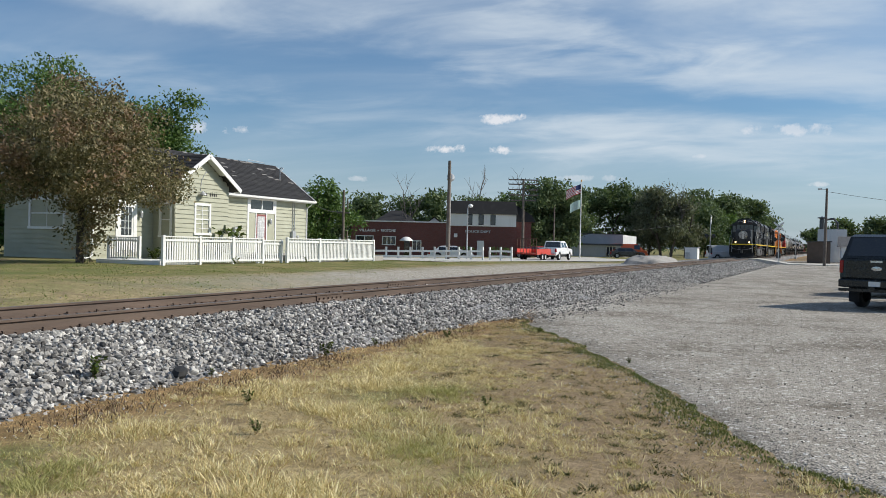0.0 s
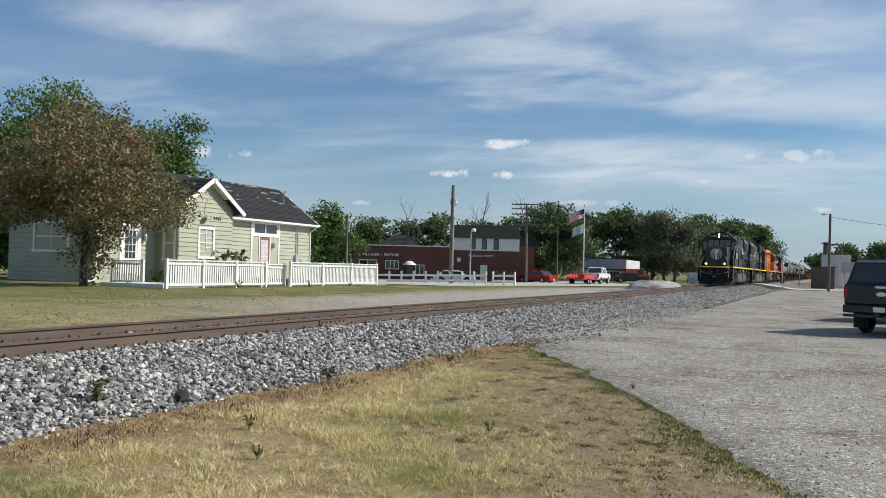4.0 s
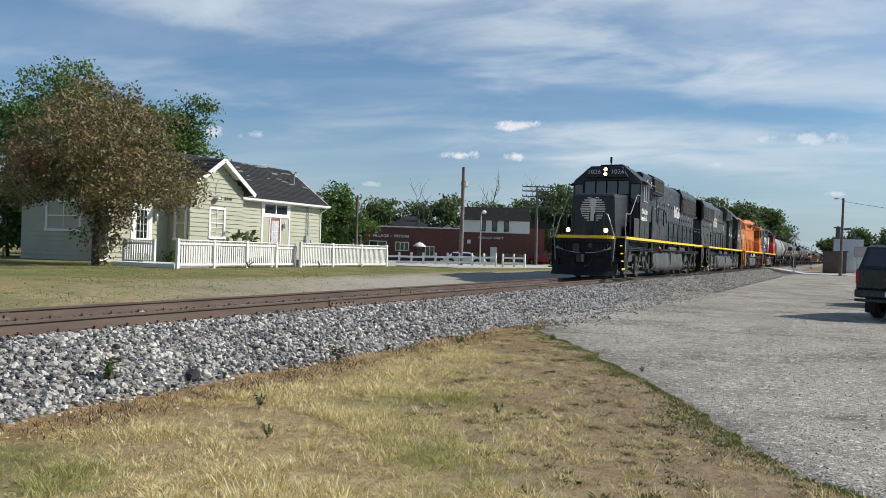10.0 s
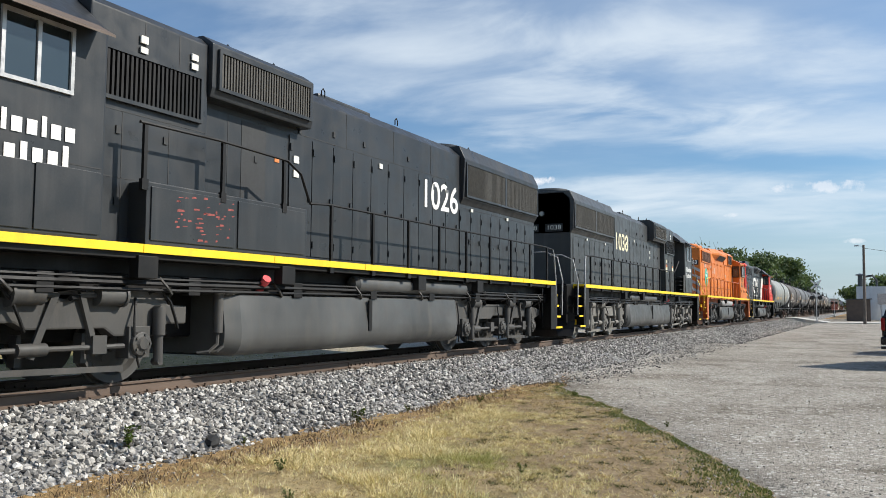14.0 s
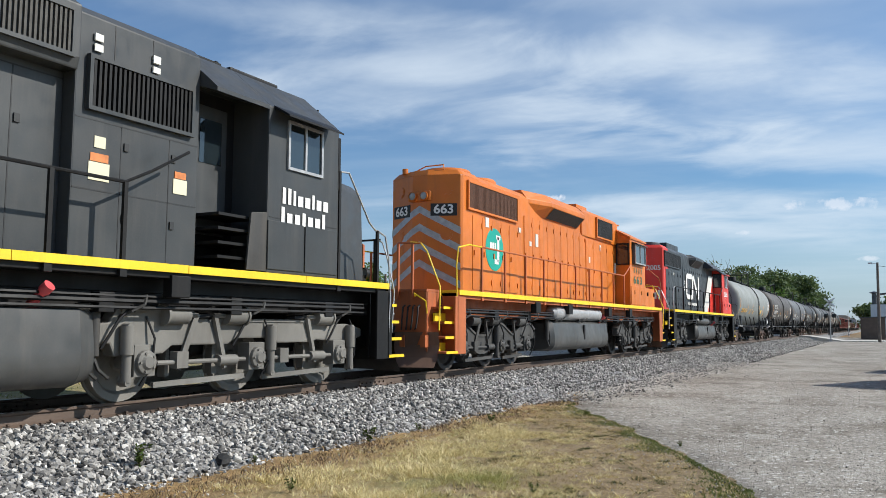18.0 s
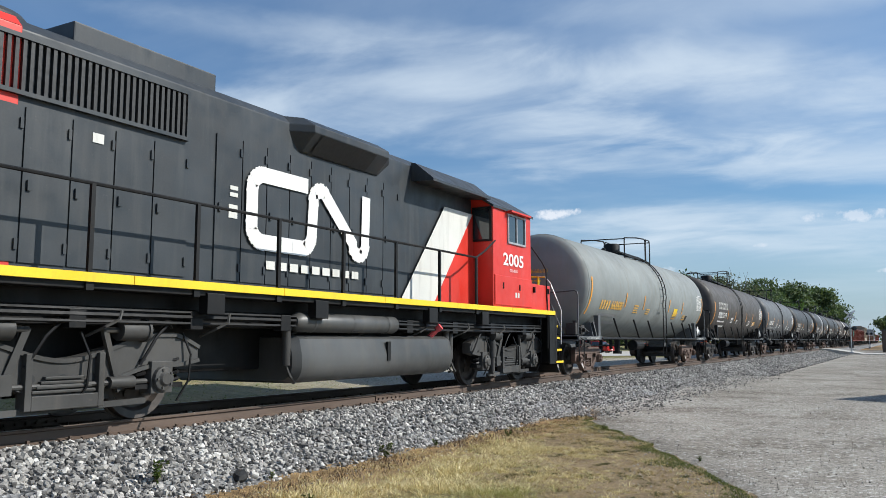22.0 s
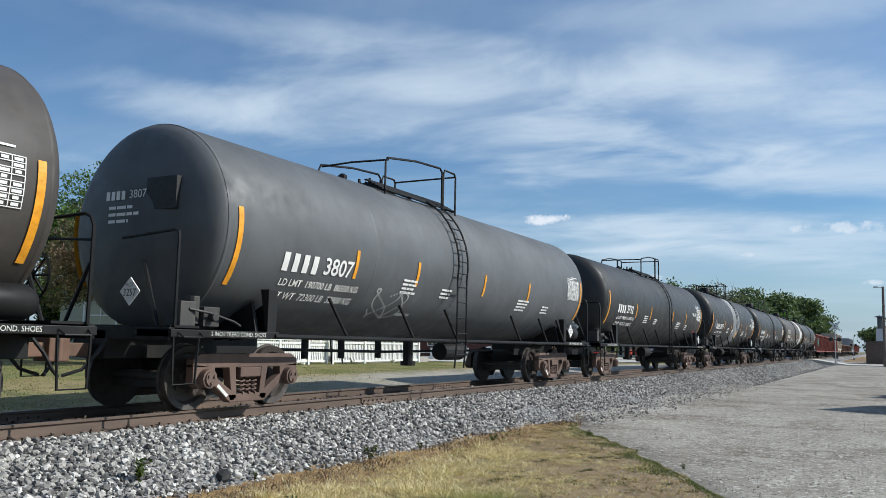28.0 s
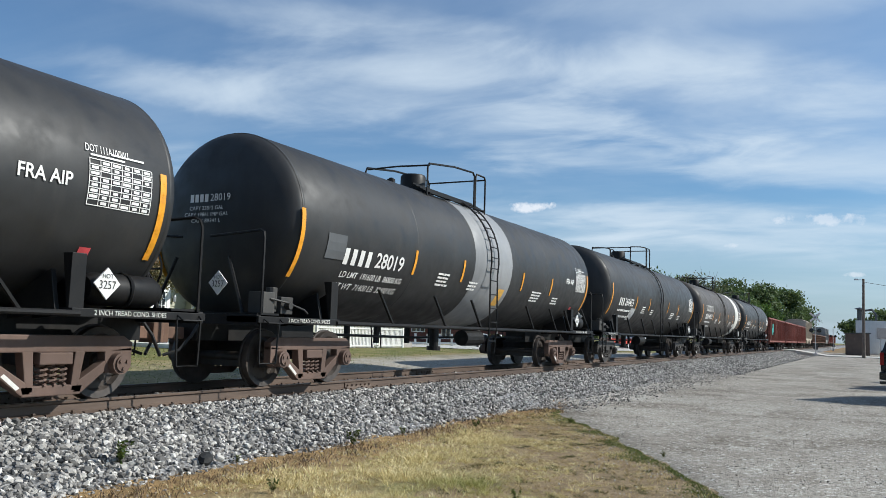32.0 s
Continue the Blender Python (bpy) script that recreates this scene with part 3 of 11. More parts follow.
n = Nodes("lot_pebble")
col = n.ramp(n.island(), [(0.0, (0.16, 0.145, 0.125)), (0.5, (0.36, 0.335, 0.295)), (1.0, (0.62, 0.595, 0.54))])
M["pebble"] = n.finish(col, 0.9, 0, spec=0.2)
n = Nodes("rusty_rail")
col = n.mix(n.span(n.noise(5, 5, 0.6, (1, 0.15, 1)), 0.3, 0.7), (0.072, 0.050, 0.038), (0.145, 0.102, 0.076))
M["rail"] = n.finish(col, 0.7, 0.15, n.noise(80, 3), 0.2, 0.004)
M["rail_top"] = plain("worn_rail_head", (0.23, 0.20, 0.18), 0.38, 0.7, 0.2, 12)
M["tie"] = plain("creosoted_tie", (0.062, 0.050, 0.042), 0.85, 0, 0.4, 6, 0.5)
M["asphalt"] = plain("worn_asphalt", (0.16, 0.155, 0.15), 0.9, 0, 0.2, 3, 0.4)
M["concrete"] = plain("pale_concrete", (0.47, 0.45, 0.41), 0.85, 0, 0.15, 3, 0.3)

xs = sorted(set([-1500, -900, -600, -400, -280, -200, -150, -120, -100, -85, -72, -62, -54, -47, -41] + list(np.arange(-37, -17, 1.0)) + list(np.arange(-17, 3.0, 0.35)) + [4, 6, 9, 13, 18, 25, 34, 45, 60, 90, 140, 220, 400, 700, 1500]))
ys = sorted(set([-1500, -600, -250, -120, -70, -45, -30, -20, -14, -9, -5, -2] + list(np.arange(0, 30, 0.5)) + list(np.arange(30, 90, 2.0)) + [94, 100, 108, 118, 130, 145, 165, 190, 220, 260, 320, 400, 520, 700, 1000, 1500, 2400]))
gr = solo("ground", grid_sheet(xs, ys, lambda x, y: ground_z(x, y) + (0.018 * noise.noise((x * 1.3, y * 1.3, 0)) if -18 < x < 3 and 0 < y < 30 else 0)), M["turf"], "dry yellow and green grass over bare soil", "ground", kind="structure", smooth=True)

lot = MB()
rows_ = [-20, -10, -4, 0, 2, 4] + list(np.arange(5, 30, 0.22)) + list(np.arange(30, 60, 1.5)) + [62, 66, 72, 80, 90, 105, 120, 135, 150]
cols_ = [0.0, 0.004, 0.02, 0.06, 0.12, 0.2, 0.3, 0.42, 0.56, 0.72, 0.86, 1.0]
for y in rows_:
    e = lot_edge(y) + 0.30 * noise.noise((y * 1.7, 3.1, 0)) + 0.16 * noise.noise((y * 5.1, 1.1, 0)) + 0.08 * noise.noise((y * 11.0, 7.1, 0))
    far_x = 26.0
    for j, c in enumerate(cols_):
        x = e + (far_x - e) * c
        z = ground_z(x, y) + (-0.03 if j == 0 else 0.010 if j == 1 else 0.024) + 0.010 * noise.noise((x * 0.7, y * 0.7, 4)) * (j > 1)
        lot.v.append((x, y, z))
nc = len(cols_)
lot.f = [(j * nc + i, j * nc + i + 1, (j + 1) * nc + i + 1, (j + 1) * nc + i) for j in range(len(rows_) - 1) for i in range(nc - 1)]
solo("gravel_lot", lot, M["gravel"], "pale grey gravel parking lot with dusty patches", "gravel lot", kind="structure", smooth=True)

# ballast: a shaped bed and loose stones
SECT = [(-6.35, -0.03), (-6.6, 0.05), (-7.2, 0.24), (-7.9, 0.42), (-8.25, 0.47), (-8.6, 0.46), (-9.45, 0.44), (-10.3, 0.46), (-10.65, 0.47), (-11.0, 0.43), (-11.8, 0.26), (-12.6, 0.22), (-13.2, 0.22), (-14.6, 0.36)]


def bed_z(x):
    for (xa, za), (xb, zb) in zip(SECT, SECT[1:]):
        if xb <= x <= xa:
            return za + (zb - za) * (x - xa) / (xb - xa)
    return -0.05


bed = MB()
by = [-60, -30, -12, -4] + list(np.arange(0, 60, 0.8)) + [62, 66, 72, 80, 90, 105, 125, 150, 180, 220, 280, 360, 460, 600]
for y in by:
    for k, (x, z) in enumerate(SECT):
        w = 0.22 * noise.noise((y * 0.55, k * 0.1, 7)) * (1 if k < 2 else 0.3)
        bed.v.append((x + w - (0.9 if k == 0 and y > 45 else 0), y, z + 0.02 * noise.noise((x * 2, y * 2, 1))))
ns = len(SECT)
bed.f = [(j * ns + i, (j + 1) * ns + i, (j + 1) * ns + i + 1, j * ns + i + 1) for j in range(len(by) - 1) for i in range(ns - 1)]
bed.f = [tuple(reversed(q)) for q in bed.f]
solo("ballast_bed", bed, M["ballast_bed"], "grey crushed stone bed under the track", "ballast", kind="structure", smooth=True)


def scatter_stones(name, label, count, place, size, mat, category, parent=None):
    """Many broken stones in one mesh: each a squashed, jittered octahedron with cut corners."""
    rng = np.random.default_rng(11 + count)
    ico = np.array([(1, 0, 0), (-1, 0, 0), (0, 1, 0), (0, -1, 0), (0, 0, 1), (0, 0, -1), (0.62, 0.62, 0.62), (-0.62, 0.62, 0.6), (0.6, -0.62, 0.62), (-0.62, -0.6, 0.62)])
    tri = np.array([(0, 6, 8), (6, 4, 8), (8, 4, 9), (9, 4, 7), (7, 4, 6), (0, 2, 6), (6, 2, 7), (7, 2, 1), (7, 1, 9), (9, 1, 3), (9, 3, 8), (8, 3, 0), (5, 2, 0), (5, 1, 2), (5, 3, 1), (5, 0, 3)])
    pts = place(rng, count)
    s = size(rng, count, pts)
    v = ico[None] * (1 + rng.uniform(-0.28, 0.28, (count, 10, 1)))
    v = v * (s[:, None, None] * rng.uniform(0.65, 1.25, (count, 1, 3)))
    a, b = rng.uniform(0, 6.28, count), rng.uniform(-0.9, 0.9, count)
    ca, sa, cb, sb = np.cos(a), np.sin(a), np.cos(b), np.sin(b)
    x, y, z = v[..., 0], v[..., 1], v[..., 2]
    y, z = y * cb[:, None] - z * sb[:, None], y * sb[:, None] + z * cb[:, None]
    x, y = x * ca[:, None] - y * sa[:, None], x * sa[:, None] + y * ca[:, None]
    v = np.stack([x, y, z], -1) + pts[:, None]
    f = (tri[None] + (np.arange(count) * 10)[:, None, None]).reshape(-1, 3)
    me = bpy.data.meshes.new(name)
    me.vertices.add(count * 10), me.loops.add(len(f) * 3), me.polygons.add(len(f))
    me.vertices.foreach_set("co", v.reshape(-1))
    me.loops.foreach_set("vertex_index", f.reshape(-1).astype(np.int32))
    me.polygons.foreach_set("loop_start", np.arange(0, len(f) * 3, 3, dtype=np.int32))
    me.update(calc_edges=True)
    me.shade_flat()
    me.materials.append(mat)
    ob = new(name, me)
    ob.parent = parent
    return tagged(ob, label, category, kind="stuff")


def on_bed(rng, m):
    """Denser by the camera, thinning out along the track; both shoulders and the crib."""
    y = 2.0 + 46 * rng.random(m) ** 1.55
    x = np.where(rng.random(m) < 0.74, -6.35 - 2.2 * rng.random(m), -8.9 - 5.4 * rng.random(m))
    x = x + 0.22 * np.array([noise.noise((b * 0.55, 0, 7)) for b in y]) * (x > -7.2)
    z = np.array([bed_z(a) for a in x])
    z = np.where(y > 16, np.maximum(z, 0.035), z) + rng.uniform(-0.012, 0.02, m)
    return np.stack([x, y, z], 1)


scatter_stones("ballast_stones", "loose grey broken stones of the track bed", 42000, on_bed, lambda r, m, p: r.uniform(0.017, 0.028, m) + 0.024 * r.random(m) ** 2 * (1 - 0.4 * (p[:, 0] > -6.75) * r.random(m)), M["stone"], "ballast")


def on_far_bed(rng, m):
    """The near shoulder further down the track, with strays that run out on to the lot."""
    y = 40.0 + 75 * rng.random(m) ** 1.3
    x = np.where(rng.random(m) < 0.82, -6.3 - 2.1 * rng.random(m), -5.2 - 1.4 * rng.random(m))
    z = np.array([max(0.035, bed_z(a)) if a < -6.35 else 0.03 for a in x]) + rng.uniform(-0.01, 0.02, m)
    return np.stack([x, y, z], 1)


def on_lot_edge(rng, m):
    """Ballast that has rolled down on to the edge of the lot."""
    y = 17.0 + 30 * rng.random(m)
    return np.stack([-6.3 + np.abs(rng.normal(0, 0.55, m)), y, np.full(m, 0.03)], 1)


scatter_stones("far_ballast_stones", "grey broken stones of the track bed further on", 13000, on_far_bed, lambda r, m, p: r.uniform(0.03, 0.06, m), M["stone"], "ballast")
scatter_stones("stray_ballast", "stray ballast stones along the edge of the lot", 2600, on_lot_edge, lambda r, m, p: r.uniform(0.012, 0.032, m), M["stone"], "ballast")

track = thing("railway_track", "rusty steel rails spiked to dark wooden ties", "railway track", kind="structure")
RAILS = {"near": TRACK_X + 0.755, "far": TRACK_X - 0.755}
for rn, rx in RAILS.items():
    sec = [(-0.075, -0.172), (0.075, -0.172), (0.075, -0.160), (0.012, -0.135), (0.009, -0.045), (0.036, -0.030), (0.037, -0.006), (0.028, 0.0), (-0.028, 0.0), (-0.037, -0.006), (-0.036, -0.030), (-0.009, -0.045), (-0.012, -0.135), (-0.075, -0.160)]
    mb = MB()
    mb.prism([(rx + a, RAIL_Z + b) for a, b in sec], "y", -70, 620)
    part("rail", mb, M["rail"], track)
    hd = MB()
    hd.box(rx - 0.027, rx + 0.027, -70, 620, RAIL_Z - 0.002, RAIL_Z + 0.002)
    part("rail_head", hd, M["rail_top"], track)
    for j in range(9):
        y = 1.45 + 11.9 * j + (5.5 if rn == "far" else 0)
        for s in (-1, 1):
            jb = MB()
            jb.prism([(rx + s * 0.012, RAIL_Z - 0.14), (rx + s * 0.045, RAIL_Z - 0.145), (rx + s * 0.030, RAIL_Z - 0.10), (rx + s * 0.032, RAIL_Z - 0.045), (rx + s * 0.012, RAIL_Z - 0.04)], "y", y - 0.45, y + 0.45)
            for k in range(6):
                yy = y - 0.375 + 0.15 * k
                jb.cyl((rx + s * 0.03, yy, RAIL_Z - 0.09), (rx + s * 0.062, yy, RAIL_Z - 0.09), 0.018, n=6)
            part("joint_bar", jb, M["rail"], track)
tie_me = None
sp = MB()
for k in range(170):
    y = -6 + 0.54 * k
    if tie_me is None:
        t_ = MB()
        t_.box(-1.3, 1.3, -0.115, 0.115, -0.18, 0.0)
        tie_me = mesh_of("tie", t_, M["tie"], bevel=0.012)
    tb = new("tie", tie_me)
    tb.parent, tb.location = track, (TRACK_X + 0.02 * math.sin(k * 2.1), y, RAIL_Z - 0.185)
    for rx in RAILS.values():
        sp.box(rx - 0.16, rx + 0.16, y - 0.09, y + 0.09, RAIL_Z - 0.186, RAIL_Z - 0.168)
        for s in (-1, 1):
            sp.box(rx + s * 0.085 - 0.012, rx + s * 0.085 + 0.012, y - 0.04, y - 0.015, RAIL_Z - 0.17, RAIL_Z - 0.125)
            sp.box(rx + s * 0.10 - 0.03, rx + s * 0.10 + 0.006, y - 0.045, y - 0.01, RAIL_Z - 0.135, RAIL_Z - 0.118)
            for d in (-0.15, 0.15):
                sp.box(rx + s * 0.06 - 0.03, rx + s * 0.06 + 0.035, y + d - 0.012, y + d + 0.012, RAIL_Z - 0.20, RAIL_Z - 0.145)
ob = part("spikes_and_plates", sp, M["rail"], track)
tagged(ob, kind="stuff")

# ---- materials of the buildings, trees and vehicles ----
n = Nodes("sage_siding")
col = n.mix(n.span(n.noise(0.8, 4), 0.3, 0.7), (0.36, 0.36, 0.27), (0.43, 0.43, 0.33))
col = n.mix(n.span(n.noise(3.0, 5, 0.6, (0.3, 0.3, 3)), 0.52, 0.8, 0, 0.35), col, (0.27, 0.26, 0.20))
M["siding"] = n.finish(col, 0.75, 0, n.noise(30, 3, 0.5, (0.2, 0.2, 4)), 0.15, 0.01)
n = Nodes("black_shingle")
col = n.mix(n.each(), (0.010, 0.010, 0.011), (0.024, 0.023, 0.025))
col = n.mix(n.span(n.noise(1.2, 5), 0.5, 0.75, 0, 0.4), col, (0.055, 0.052, 0.05))
M["shingle"] = n.finish(col, 0.9, 0, n.noise(60, 3), 0.4, 0.01)
M["bare_roof"] = plain("worn_bare_shingle", (0.21, 0.20, 0.19), 0.9, 0, 0.3, 5, 0.4)
M["trim_white"] = paint("trim_white", (0.78, 0.78, 0.76), 0.55, 0.2, (0.45, 0.43, 0.38), fade=0.05)
M["picket_white"] = paint("picket_white", (0.74, 0.74, 0.71), 0.6, 0.3, (0.42, 0.40, 0.34), fade=0.08)
M["door_red"] = plain("faded_red_door", (0.24, 0.075, 0.07), 0.5)
M["curtain"] = plain("pale_curtain", (0.5, 0.5, 0.5), 0.8)
M["deck"] = plain("weathered_deck", (0.34, 0.32, 0.29), 0.8, 0, 0.2, 5, 0.4)
n = Nodes("dark_brick")
br = n.t.nodes.new("ShaderNodeTexBrick")
for k_, v_ in (("Color1", (0.125, 0.040, 0.034, 1)), ("Color2", (0.17, 0.055, 0.045, 1)), ("Mortar", (0.13, 0.085, 0.075, 1)), ("Scale", 1.0), ("Mortar Size", 0.008), ("Brick Width", 0.21), ("Row Height", 0.075)):
    br.inputs[k_].default_value = v_
mp_ = n.t.nodes.new("ShaderNodeMapping")
mp_.inputs["Rotation"].default_value = (radians(90), 0, 0)
n.link(n.co.outputs["Object"], mp_.inputs["Vector"]), n.link(mp_.outputs[0], br.inputs["Vector"])
col = n.mix(n.span(n.noise(0.6, 4), 0.4, 0.7, 0, 0.4), br.outputs["Color"], (0.10, 0.040, 0.036))
M["brick"] = n.finish(col, 0.85, 0, br.outputs["Fac"], 0.3, 0.01)
M["metal_grey"] = paint("ribbed_metal_grey", (0.40, 0.43, 0.47), 0.5, 0.2, fade=0.1)
M["metal_white"] = paint("ribbed_metal_white", (0.66, 0.67, 0.67), 0.5, 0.2, fade=0.1)
M["wood_pole"] = plain("weathered_pole", (0.15, 0.125, 0.105), 0.9, 0, 0.3, 3, 0.5)
M["galv"] = plain("galvanised_steel", (0.48, 0.49, 0.50), 0.45, 0.5)
M["brown_shed"] = plain("brown_sheet_wall", (0.115, 0.085, 0.066), 0.7, 0, 0.15, 2)
M["pale_pile"] = plain("pale_gravel_pile", (0.31, 0.295, 0.27), 0.95, 0, 0.2, 5, 0.8)
M["bark"] = plain("dark_bark", (0.075, 0.060, 0.048), 0.95, 0, 0.35, 8, 0.8)
M["dead_wood"] = plain("dead_grey_wood", (0.16, 0.14, 0.125), 0.9, 0, 0.3, 6, 0.5)
M["leaf_purple"] = foliage("bronze_leaves", (0.075, 0.078, 0.038), (0.175, 0.158, 0.082), (0.33, 0.28, 0.16), (0.25, 0.158, 0.10), 0.0)
M["leaf_green"] = foliage("bright_leaves", (0.050, 0.092, 0.026), (0.095, 0.165, 0.045), (0.165, 0.24, 0.070))
M["leaf_dark"] = foliage("dark_leaves", (0.058, 0.092, 0.042), (0.110, 0.155, 0.070), (0.185, 0.235, 0.110))
M["leaf_grey"] = foliage("greyish_leaves", (0.085, 0.096, 0.062), (0.14, 0.155, 0.10), (0.22, 0.235, 0.155))
M["leaf_weed"] = foliage("weed_leaves", (0.045, 0.075, 0.018), (0.085, 0.125, 0.030), (0.15, 0.18, 0.05))
M["blade_dry"] = foliage("dry_grass_blades", (0.34, 0.245, 0.105), (0.76, 0.625, 0.335), (0.95, 0.88, 0.62), (0.36, 0.355, 0.13), -0.05)
M["blade_litter"] = foliage("dead_grass_litter", (0.22, 0.145, 0.070), (0.42, 0.31, 0.155), (0.62, 0.50, 0.28))
M["blade_green"] = foliage("green_grass_blades", (0.075, 0.100, 0.032), (0.145, 0.175, 0.058), (0.27, 0.27, 0.10))
M["blade_lawn"] = foliage("lawn_grass_blades", (0.09, 0.14, 0.030), (0.16, 0.22, 0.05), (0.32, 0.31, 0.11), (0.40, 0.34, 0.15), -0.03)
M["blade_weed"] = foliage("soil_weed_blades", (0.05, 0.055, 0.022), (0.095, 0.105, 0.036), (0.20, 0.16, 0.075))
M["blade_brown"] = plain("dead_brown_stems", (0.155, 0.105, 0.062), 0.85)
M["car_black"] = plain("black_car_paint", (0.012, 0.014, 0.014), 0.22, 0.0, 0.1)
M["car_white"] = plain("white_car_paint", (0.74, 0.74, 0.74), 0.28, 0, 0.03)
M["car_silver"] = plain("silver_car_paint", (0.38, 0.39, 0.40), 0.3, 0.4, 0.05)
M["car_red"] = plain("red_car_paint", (0.36, 0.022, 0.018), 0.28, 0, 0.08)
M["car_grey"] = plain("dark_grey_car_paint", (0.07, 0.072, 0.075), 0.3, 0.3, 0.05)
M["car_orange"] = plain("orange_van_paint", (0.50, 0.09, 0.03), 0.35, 0, 0.08)
M["trailer_red"] = plain("trailer_red", (0.50, 0.055, 0.035), 0.5, 0, 0.15)
M["tail_red"] = plain("tail_lamp_red", (0.30, 0.012, 0.012), 0.15)
M["dark_glass"] = glassy("dark_car_glass", (0.012, 0.014, 0.016), 0.04)
M["tyre"] = plain("tyre_rubber", (0.02, 0.02, 0.02), 0.85)
M["flag_red"] = plain("flag_red", (0.42, 0.022, 0.03), 0.8)
M["flag_blue"] = plain("flag_blue", (0.018, 0.026, 0.11), 0.8)
M["flag_white"] = plain("flag_white", (0.75, 0.75, 0.75), 0.8)
M["flag_green"] = plain("flag_green_white", (0.42, 0.55, 0.50), 0.8)
M["tinted_red"] = plain("signal_lens", (0.10, 0.012, 0.012), 0.2)

# ---- the train: running gear ----
def wheelset(parent, y, r, mat, gauge=0.755):
    """Two flanged wheels on one axle, with a dished face and a worn bright tread."""
    mb = MB()
    for s in (-1, 1):
        x = s * gauge
        prof = [(0.0, x + s * 0.02), (0.09, x + s * 0.02), (0.11, x - s * 0.02), (r * 0.72, x - s * 0.03), (r * 0.80, x + s * 0.03), (r * 0.985, x + s * 0.045), (r, x + s * 0.035), (r, x - s * 0.06), (r + 0.027, x - s * 0.065), (r + 0.027, x - s * 0.09), (r * 0.8, x - s * 0.09), (0.0, x - s * 0.07)]
        mb.lathe(prof if s < 0 else prof[::-1], axis="x", n=28)
        for k in range(5):
            a = 2 * math.pi * k / 5
            mb.cyl((x + s * 0.0, 0.45 * r * math.cos(a), 0.45 * r * math.sin(a)), (x + s * 0.005, 0.45 * r * math.cos(a), 0.45 * r * math.sin(a)), 0.05, n=8)
    mb.cyl((-gauge, 0, 0), (gauge, 0, 0), 0.085, n=12)
    ob = part("wheelset", mb, mat, parent, "worn steel wheels on one axle", smooth=True)
    ob.location = (0, y, r)
    ob["radius"] = r
    return ob


def coil(mb, x, y, z0, z1, r, wire, turns=4):
    pts = [(x + r * math.cos(2 * math.pi * i / 8), y + r * math.sin(2 * math.pi * i / 8), z0 + (z1 - z0) * i / (8 * turns)) for i in range(8 * turns + 1)]
    mb.tube(pts, wire, 5)


